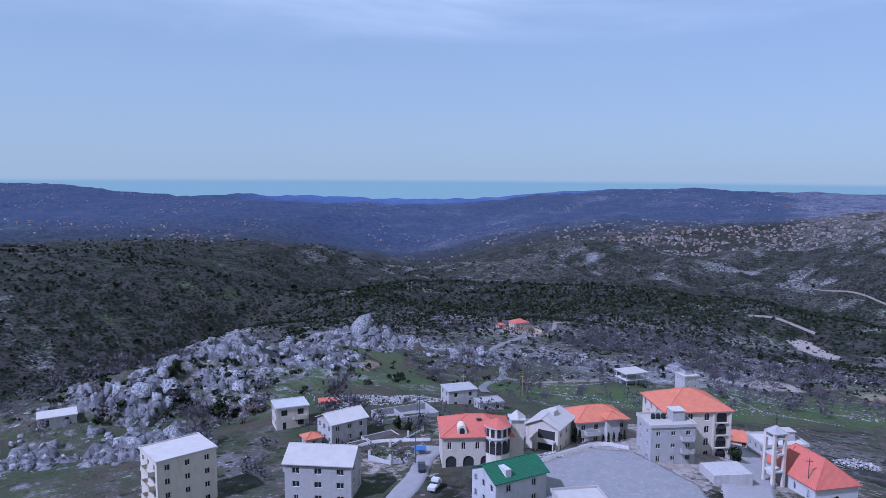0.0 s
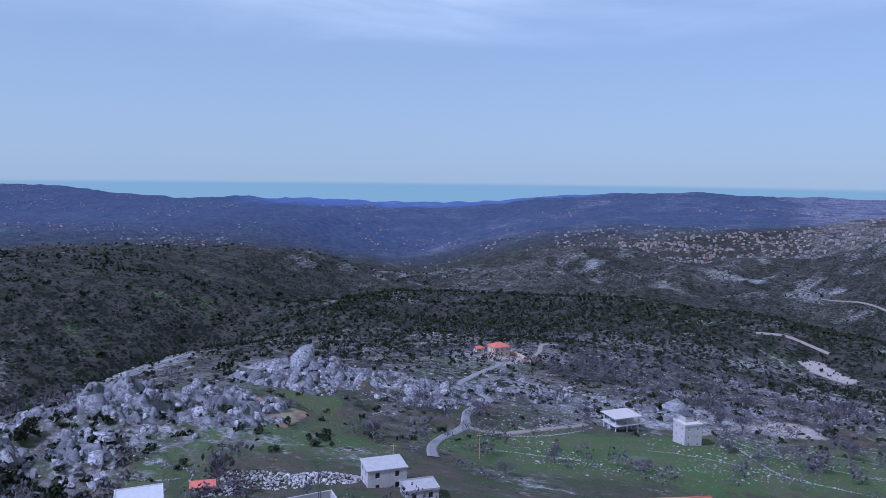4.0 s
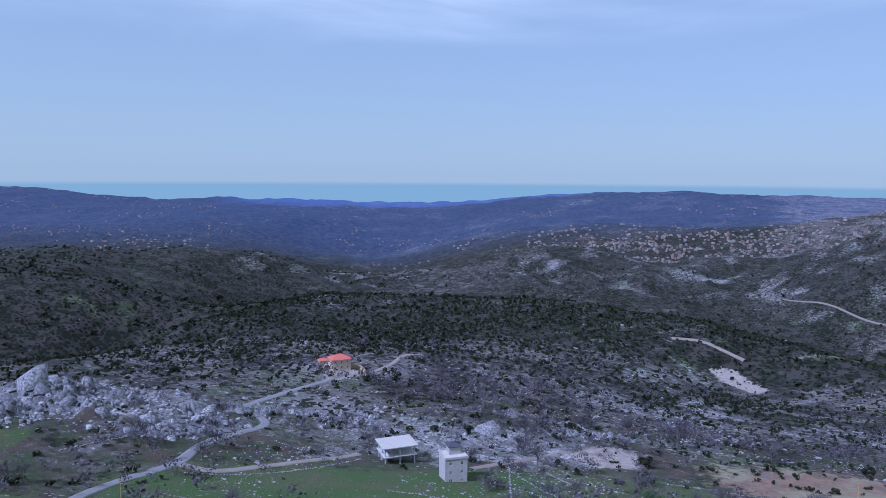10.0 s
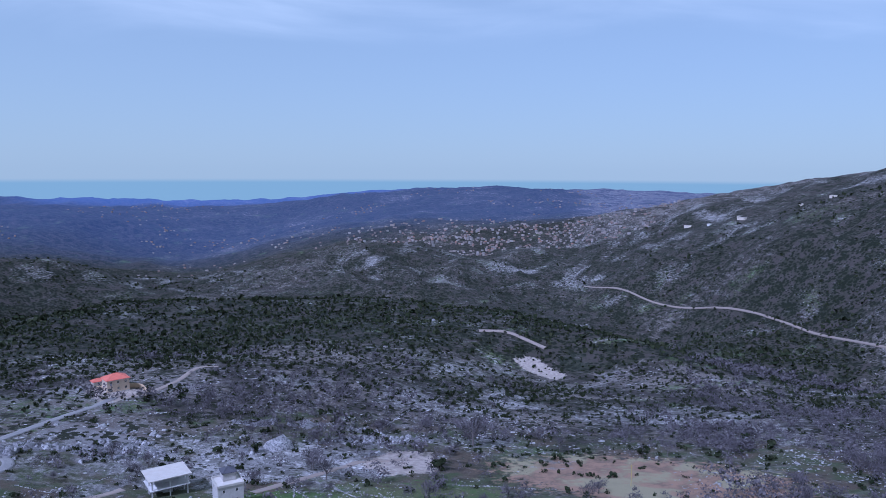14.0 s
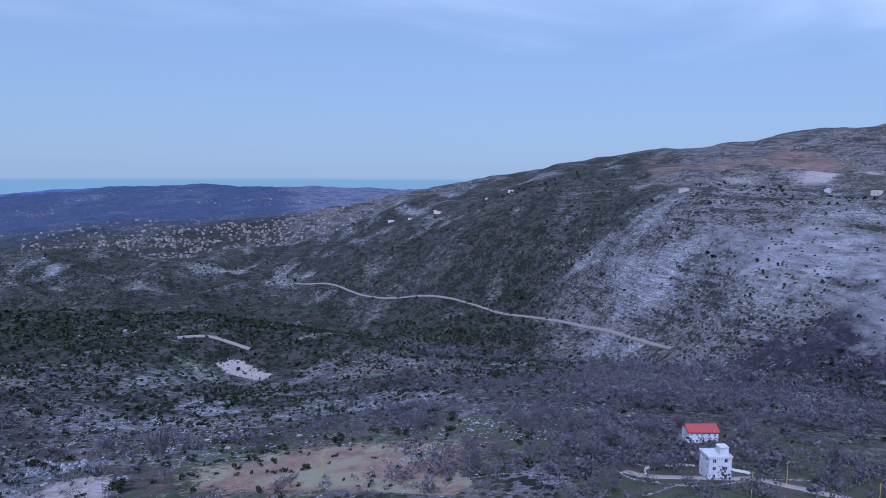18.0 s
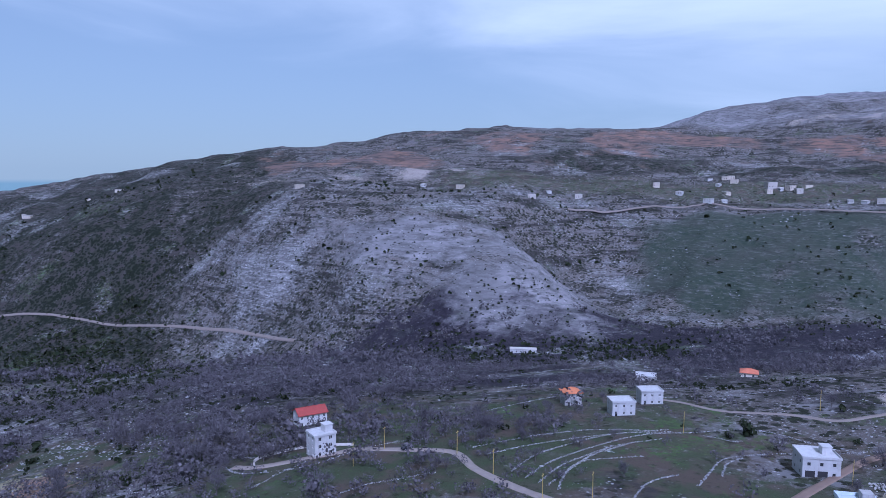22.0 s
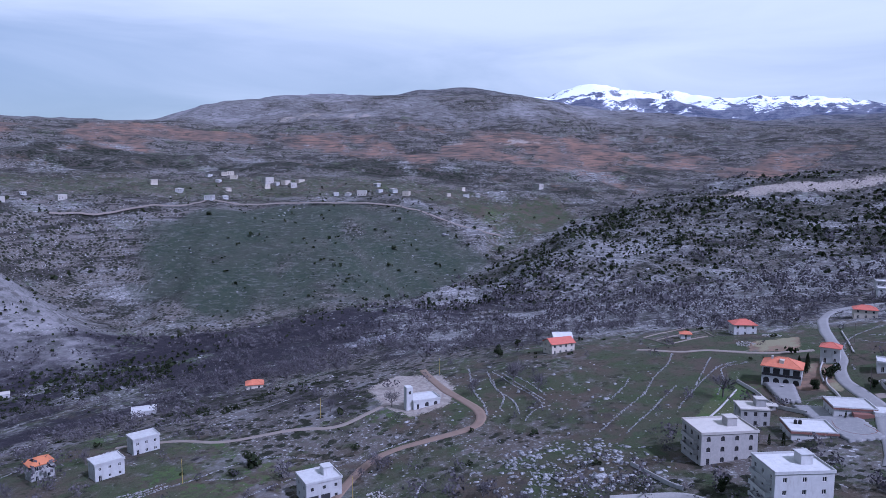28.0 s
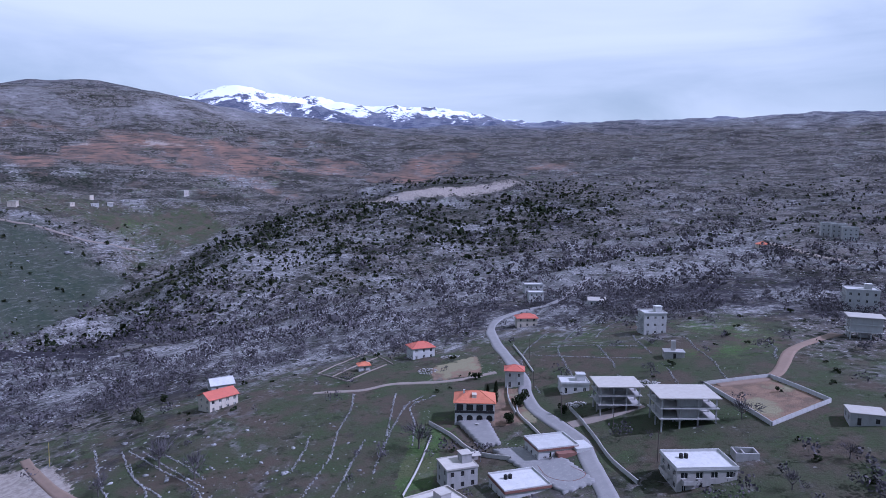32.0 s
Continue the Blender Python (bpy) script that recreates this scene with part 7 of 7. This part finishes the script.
def far_villages():
    w = lambda x, y, r, az: np.clip(step(az, 6, 11) * step(az, 25, 20) * step(r, 1900, 2020) * step(r, 2330, 2180) + 0.25 * step(az, 0, 4), 0, 1) * np.clip(0.45 + 1.5 * fbm(x, y, 70, 3, 95), 0, 1)
    x, y = scatter(2600, 1900, 2420, 0, 27, w, 61)
    for a, b in list(zip(x, y))[:250]:
        far_house(float(a), float(b), "small pale house of the far hillside village", "houses of the far village")
    rest = slice(250, 1100)
    boxes = [(np.array([(sx * w, sy * d, sz) for sz in (-0.3, h) for sx, sy in ((-1, -1), (1, -1), (1, 1), (-1, 1))], float), np.array([(0, 1, 5, 4), (1, 2, 6, 5), (2, 3, 7, 6), (3, 0, 4, 7), (4, 5, 6, 7)]))
             for w, d, h in ((0.6, 0.5, 0.7), (0.8, 0.5, 1.0), (0.5, 0.5, 0.55))]
    if len(x) > 260:
        x2, y2 = x[rest], y[rest]
        tagged(many("village_houses", boxes, x2, y2, land_z(x2, y2), np.full(len(x2), 4.4), RNG.uniform(0.7, 1.2, len(x2)), M_FARWALL, 63, 0.0), "clustered pale houses of the far village", "houses", kind="stuff")
    w = lambda x, y, r, az: np.clip(0.15 + 1.5 * fbm(x, y, 350, 3, 97), 0, 1) * step(r, 1900, 2300)
    x, y = scatter(5200, 1900, 4650, -42, 28, w, 65)
    tagged(many("distant_houses", boxes, x, y, land_z(x, y), np.full(len(x), 5.2), RNG.uniform(0.6, 1.1, len(x)), M_FARWALL, 67, 0.0), "pale specks of houses on the distant hills", "houses", kind="stuff")
    # hamlet on the bench across the valley
    for x, y in BENCH:
        far_house(x, y, "pale house on the bench across the valley", "houses on the bench", None, 1.9, NEARER)


M_FARWALL = island_material("far_house_walls", [(0.16, 0.138, 0.128), (0.23, 0.212, 0.20), (0.15, 0.10, 0.082), (0.115, 0.105, 0.10)])
BENCH = [(1494, 299), (1503, 273), (1437, 251), (1428, 195), (1426, 165), (1436, 141), (1362, 327), (1306, 275), (1336, 255), (1212, 529), (1272, 521), (1285, 476), (1395, 373),
         (1346, 64), (1341, 42), (1420, 9), (1353, -11), (1341, -31), (1387, -108), (1397, -144), (1009, 829), (1237, 739), (1243, 670), (1427, 275), (1376, 257), (1409, 196), (1411, 153),
         (1351, 83), (1355, 12), (1411, -169), (1433, -143), (1506, 263), (1424, 180), (1040, 1560), (1010, 1640), (1060, 1600), (990, 1700), (1100, 1450), (1120, 1380), (1508, -313)]
far_villages()


# ---- poles, cars, garden walls ----
def pole(x, y, h, mat, label, arm=True):
    p = thing("utility_pole", x, y, z_at(x, y) - 0.1, 0, label, "pole", "utility poles")
    bm = bmesh.new()
    tube(bm, (0, 0, -0.4), (0, 0, h), 0.13, 0.08, 8)
    part("shaft", bm, mat, p)
    if arm:
        boxed("cross_arm", (-0.8, 0.8, -0.06, 0.06, h - 0.7, h - 0.55), mat, p)


for x, y in ((333, 262), (352, 262), (357, 236), (344, 217), (330, 196), (338, 184), (390, 118), (421, 172), (470, 126), (505, 70), (-8, 262), (14, 300), (240, 380)):
    pole(x, y, 8.5, M_POLE, "yellow-painted steel utility pole by a lane")
for x, y in ((420.1, -77.2), (392.8, -62.2), (368.2, -57.6), (348.2, -51.1), (448.2, -103.7), (60, 205), (-20, 232), (-21, 234), (-16, 186), (72, 178)):
    pole(x, y, 9.0, M_WOODPOLE, "dark weathered utility pole")


def car(x, y, turn, mat, label, van=False):
    c = thing("car", x, y, z_at(x, y) + 0.42, turn, label, "car")
    bm = bmesh.new()
    prof = [(-2.1, 0.35), (-2.1, 0.85), (-1.9, 1.0), (-1.2, 1.05), (-0.6, 1.5), (0.9, 1.5), (1.5, 1.05), (2.05, 0.95), (2.15, 0.35)] if not van else \
        [(-2.4, 0.35), (-2.4, 1.05), (-0.2, 1.1), (-0.1, 1.95), (1.3, 1.95), (1.8, 1.2), (2.4, 1.1), (2.4, 0.35)]
    a = [bm.verts.new((p, -0.85, q)) for p, q in prof]
    b = [bm.verts.new((p, 0.85, q)) for p, q in prof]
    bm.faces.new(a)
    bm.faces.new(b[::-1])
    for k in range(len(prof)):
        bm.faces.new((a[k], b[k], b[(k + 1) % len(prof)], a[(k + 1) % len(prof)]))
    part("body", bm, mat, c)
    boxed("side_glass", (-0.5, 0.85, -0.862, 0.862, 1.05, 1.40), M_GLASS, c)
    for sx in (-1.3, 1.3):
        for sy in (-0.78, 0.78):
            bm = bmesh.new()
            tube(bm, (sx, sy - 0.1, 0.33), (sx, sy + 0.1, 0.33), 0.33, 0.33, 12)
            wheel = part("wheel", bm, M_BLACK, c)
            bm = bmesh.new()
            tube(bm, (sx, sy - 0.108, 0.33), (sx, sy + 0.108, 0.33), 0.18, 0.18, 8)
            part("rim", bm, M_STEEL, wheel)


car(-14, 181, 100, M_CARB, "black saloon car parked on the village street")
car(-10, 170, 75, M_WHITE, "small white pickup parked by the street", van=True)
car(354, 254, 160, M_CARB, "dark car parked on the pale lane")


def garden_wall(pts, h, mat, label, name="garden_wall"):
    line = smooth_line(pts, 1.6) if len(pts) > 2 else np.array([np.array(pts[0]) + (np.array(pts[1]) - np.array(pts[0])) * t for t in np.linspace(0, 1, 12)], float)
    z = land_z(line[:, 0], line[:, 1])
    tan = np.gradient(line, axis=0)
    tan /= np.linalg.norm(tan, axis=1)[:, None] + 1e-9
    nor = np.stack([-tan[:, 1], tan[:, 0]], -1) * 0.2
    n = len(line)
    v = np.concatenate([np.column_stack([line + s * nor, z + q]) for s, q in ((-1, -1.0), (-1, h), (1, h), (1, -1.0))])
    i = np.arange(n - 1)
    q = np.concatenate([np.stack([a * n + i, a * n + i + 1, b * n + i + 1, b * n + i], -1) for a, b in ((0, 1), (1, 2), (2, 3))])
    me = quads_mesh(name, v, q, smooth=False)
    me.materials.append(mat)
    return tagged(new(name, me), label, "wall")


def closed(pts):
    return list(zip(pts, pts[1:] + pts[:1]))


for a, b in closed([(367.6, -105.3), (353.6, -122.5), (328.1, -108.7), (333.8, -84.7)]):
    garden_wall([a, b], 1.3, M_CONC, "low concrete wall round a ploughed field")
garden_wall([(345.4, -38.7), (359, -45), (371.4, -53.3), (384.1, -61.9), (394.7, -68.5)], 1.2, M_CONC, "concrete wall along the main road")
garden_wall([(408, -56.3), (421, -65.2), (432.1, -75.4)], 1.1, M_GREYST, "stone wall along the main road")
garden_wall([(427.4, -33.7), (413.7, -31.6), (396.5, -27.1), (383.2, -29.8)], 1.3, M_GREYST, "curved stone wall of the villa court")
garden_wall([(390.4, 3.8), (402.4, -10.6), (418.2, -27.5)], 0.6, M_GREYST, "dry-stone wall beside a green strip")
garden_wall([(351.6, 53), (343.6, 35.5), (330.1, 32.4), (315.8, 33.5)], 1.6, M_GREYST, "stone retaining wall round a green lawn")
garden_wall([(371.1, 37.6), (354.8, 35.5), (348.5, 33.5)], 1.2, M_CONC, "concrete wall beside the apartment house")
garden_wall([(320, 292), (330, 300), (345, 292), (352, 275)], 0.9, M_PALE, "pale wall round the white house's plot")
garden_wall([(40, 506), (36, 524), (28, 534), (10, 530)], 2.4, plain("tan_wall", (0.40, 0.30, 0.19)), "tan retaining wall of the hillside villa")
garden_wall([(-14, 203), (-28, 203), (-34, 198)], 0.8, M_GREYST, "low stone garden wall")
garden_wall([(36, 193), (28, 195), (12, 183)], 0.9, M_GREYST, "low stone wall round the square")


# ---- rubble, gardens and yard clutter ----
RUBBLE = [rock_shape(360 + k) for k in range(5)]
M_RUBBLE = island_material("white_rubble", [(0.42, 0.41, 0.40), (0.33, 0.32, 0.31), (0.50, 0.485, 0.47), (0.27, 0.25, 0.235)], fine=(0.20, 0.19, 0.18))


def rubble_heap(x, y, rx, ry, turn, high, n, seed, label="heap of broken white stone and rubble", size=-0.95):
    rng = np.random.default_rng(seed)
    a, q = rng.uniform(0, 6.283, n), np.sqrt(rng.random(n))
    u, v = q * np.cos(a) * rx, q * np.sin(a) * ry
    c, s = math.cos(radians(turn)), math.sin(radians(turn))
    px, py = x + u * c - v * s, y + u * s + v * c
    z = land_z(px, py) + high * (1 - q ** 1.5) * rng.random(n)
    tagged(many("rubble_heap", RUBBLE, px, py, z, np.exp(rng.normal(size, 0.35, n)), rng.uniform(0.7, 1.2, n), M_RUBBLE, seed + 1, 0.5), label, "rubble", kind="stuff")


for k, a in enumerate(((-38, 248, 13, 6, 0, 1.2, 420), (-24, 252, 10, 5, 10, 1.4, 300), (-46, 240, 6, 3, 30, 0.8, 110), (11, 201, 3.5, 5, 0, 1.0, 110), (15.5, 188, 5, 2.6, 20, 0.8, 110),
                       (110, 232, 9, 6, 40, 1.6, 220), (475.3, -69.6, 5, 4, 0, 1.0, 90), (487.7, -91.5, 5, 3, 40, 0.8, 70), (395.7, -72.7, 4, 2.5, 30, 1.0, 70), (386.8, -98, 6, 3, 30, 1.0, 90),
                       (536.3, -179.9, 5, 3, 0, 0.8, 60), (388, 110, 7, 3, 20, 0.8, 90), (362, 134, 4, 8, 10, 0.9, 110), (350, 120, 6, 5, 0, 1.2, 120), (368.8, -89.3, 6, 3, -20, 1.0, 80))):
    rubble_heap(*a, 950 + 7 * k)


def wall_with_pillars(pts, h, label):
    """A low white wall whose taller pillars carry caps."""
    w = thing("pillared_wall", pts[0][0], pts[0][1], z_at(*pts[0]), 0, label, "garden wall")
    o = Vector((pts[0][0], pts[0][1], z_at(*pts[0])))
    for (ax, ay), (bx, by) in zip(pts, pts[1:]):
        a, b = Vector((ax, ay, z_at(ax, ay))) - o, Vector((bx, by, z_at(bx, by))) - o
        d = b - a
        ln = math.hypot(d.x, d.y)
        n = part("panel", block(bmesh.new(), 0.3, ln - 0.3, -0.12, 0.12, -1.5, h), M_WHITE, w)
        n.matrix_basis = Matrix.Translation(a + Vector((0, 0, d.z * 0.5))) @ Matrix.Rotation(math.atan2(d.y, d.x), 4, "Z")
    for px, py in pts:
        q = Vector((px, py, z_at(px, py))) - o
        pl = boxed("pillar", (q.x - 0.3, q.x + 0.3, q.y - 0.3, q.y + 0.3, q.z - 1.5, q.z + h + 1.2), M_WHITE, w)
        part("pillar_cap", tube(bmesh.new(), (q.x, q.y, q.z + h + 1.204), (q.x, q.y, q.z + h + 1.6), 0.42, 0.05, 4), M_PALE, pl)


wall_with_pillars([(-27.9, 189.5), (-22.2, 186.1), (-18.4, 187.1)], 1.1, "white garden wall with capped pillars")
wall_with_pillars([(-24.2, 199.1), (-20.3, 206.0), (-17.0, 212.0)], 0.6, "low white wall with capped pillars beside garden beds")


def garden_bed(cx, cy, w, d, turn, label):
    z, low = base_z(cx, cy, w, d, turn)
    g = thing("garden_bed", cx, cy, low, turn, label, "garden bed")
    boxed("soil_bed", (-w / 2, w / 2, -d / 2, d / 2, -0.6, z - low + 0.25), M_BEDSOIL, g)
    for a in ((-w / 2 - 0.25, w / 2 + 0.25, -d / 2 - 0.25, -d / 2), (-w / 2 - 0.25, w / 2 + 0.25, d / 2, d / 2 + 0.25), (-w / 2 - 0.25, -w / 2, -d / 2, d / 2), (w / 2, w / 2 + 0.25, -d / 2, d / 2)):
        boxed("kerb", (*a, -0.6, z - low + 0.4), M_PALE, g)


M_BEDSOIL = plain("dug_garden_soil", (0.085, 0.075, 0.068), 0.95, 0.35, 0.8, bump=0.5)
garden_bed(-34, 200, 11, 6, 38, "dug garden bed with pale stone kerbs")
garden_bed(-28, 208, 9, 5, 38, "dug garden bed with pale stone kerbs")
garden_bed(-44, 192, 9, 7, 30, "dug garden bed with pale stone kerbs")


def lean_to(x, y, turn, w, d, h, mat, label):
    t = thing("lean_to", x, y, z_at(x, y), turn, label, "shed")
    for sx in (-1, 1):
        for sy in (-1, 1):
            bm = bmesh.new()
            tube(bm, (sx * w * 0.45, sy * d * 0.42, -0.5), (sx * w * 0.45, sy * d * 0.42, h + (0.3 if sy > 0 else 0)), 0.08, 0.08, 6)
            part("post", bm, M_STEEL, t)
    bm = block(bmesh.new(), -w / 2, w / 2, -d / 2, d / 2, h + 0.1, h + 0.22)
    for v in bm.verts:
        v.co.z += 0.35 * v.co.y / d
    part("roof_sheet", bm, mat, t)
    boxed("back_wall", (-w / 2 + 0.1, w / 2 - 0.1, d / 2 - 0.25, d / 2 - 0.05, -0.6, h + 0.08), M_GREYST, t)


lean_to(-50, 238, 20, 6, 3.5, 2.4, M_TILERED, "open shed under a red sheet roof")
lean_to(66, 219, 10, 5.5, 4, 2.6, M_PALE, "pale canopy on thin posts beside the tall house")
lean_to(-15.5, 192, 10, 3, 2, 1.6, M_BLUE, "small blue tarpaulin shelter in a yard")
lean_to(392, -23.1, -110, 4, 2.5, 2.3, M_PALE, "small lean-to behind a flat-roofed house")


def cypress(x, y, h):
    t = thing("cypress", x, y, z_at(x, y), float(RNG.uniform(0, 360)), "narrow dark green cypress in a garden", "tree", "garden cypresses")
    t.scale = (h, h, h)
    for nm, me in zip(("trunk", "crown"), CYPRESS):
        o = new(nm, me)
        o.parent = t


def cypress_meshes():
    bm = bmesh.new()
    tube(bm, (0, 0, -0.1), (0, 0, 0.4), 0.03, 0.02, 6)
    tr = bpy.data.meshes.new("trunk")
    bm.to_mesh(tr)
    bm.free()
    tr.materials.append(M_BARK)
    rng = np.random.default_rng(1234)
    v, f = [], []
    for k in range(260):
        z = rng.random() ** 0.8
        a, r = rng.uniform(0, 6.283), 0.17 * (1 - z) ** 0.6 * min(1, z * 6 + 0.3) * rng.uniform(0.7, 1.1)
        c = np.array((r * math.cos(a), r * math.sin(a), 0.06 + z * 0.94))
        d, s = np.array((math.cos(a) * 0.3, math.sin(a) * 0.3, 1.0)), rng.uniform(0.05, 0.09)
        e = np.array((-math.sin(a), math.cos(a), 0))
        i = len(v)
        v += [c - e * s * 0.5, c + e * s * 0.5, c + d * s * 1.3]
        f.append((i, i + 1, i + 2))
    cr = quads_mesh("crown", np.array(v), np.array(f), smooth=False)
    cr.materials.append(M_LEAF)
    return tr, cr


CYPRESS = cypress_meshes()
for x, y, h in ((22.5, 200.4, 4.5), (23.4, 198.1, 4.2), (24.3, 196.8, 3.6), (30, 196, 2.6), (31.5, 196.8, 2.8), (33, 198, 2.6), (34.5, 198.8, 2.4), (424.3, -62, 7.0), (426.5, -60, 6.0), (421.9, -59.7, 5.0),
                (367.6, -1, 4.0), (363.4, -6.7, 4.0), (365.4, -3.4, 3.4), (-24, 214, 4.0), (-21, 213, 3.6), (373.3, -35.9, 2.6), (36, 200, 2.6)):
    cypress(x, y, h)


def fountain(x, y):
    t = thing("fountain", x, y, z_at(x, y) + 0.3, 0, "round stone fountain in the villa's court", "fountain")
    bm = bmesh.new()
    tube(bm, (0, 0, -0.3), (0, 0, 0.45), 2.0, 2.0, 20)
    part("basin", bm, M_GREYST, t)
    bm = bmesh.new()
    tube(bm, (0, 0, 0.454), (0, 0, 0.47), 1.7, 1.7, 20)
    part("water", bm, M_GLASS, t)
    bm = bmesh.new()
    tube(bm, (0, 0, 0.474), (0, 0, 1.3), 0.2, 0.12, 8)
    tube(bm, (0, 0, 1.3), (0, 0, 1.45), 0.3, 0.7, 12)
    part("bowl", bm, M_GREYST, t)


fountain(411.2, -41.5)


def orchard_frame(corners, rows, label):
    """Low pale walls that part a sloping plot into strips."""
    (ax, ay), (bx, by), (cx, cy), (dx, dy) = corners
    for k in range(rows + 1):
        s = k / rows
        garden_wall([(ax + (dx - ax) * s, ay + (dy - ay) * s), (bx + (cx - bx) * s, by + (cy - by) * s)], 0.4, M_DIRT, label)


orchard_frame([(520.5, -41.2), (543.1, -83.4), (502.9, -67.1), (493, -40.1)], 2, "low tan wall round a terraced garden plot")
for a, b in closed([(520.5, -41.2), (543.1, -83.4), (500, -68.7), (493, -40.1)])[1::2]:
    garden_wall([a, b], 0.45, M_DIRT, "low tan wall round a terraced garden plot")
garden_wall([(374.2, -31.4), (366.2, -27.6), (359.7, -29.5), (359, -34.6), (365.9, -35.9)], 0.6, M_BROWN, "low brown kerb wall round a planted island")
garden_wall([(433, -90.4), (447, -100.3), (463.9, -112.1), (474.5, -119.8)], 0.7, M_GREYST, "low stone wall along the road")
garden_wall([(418.7, -67.1), (408.2, -57.5), (395.6, -51.1), (382.9, -44.6)], 0.9, M_GREYST, "stone wall along the road by the villa")
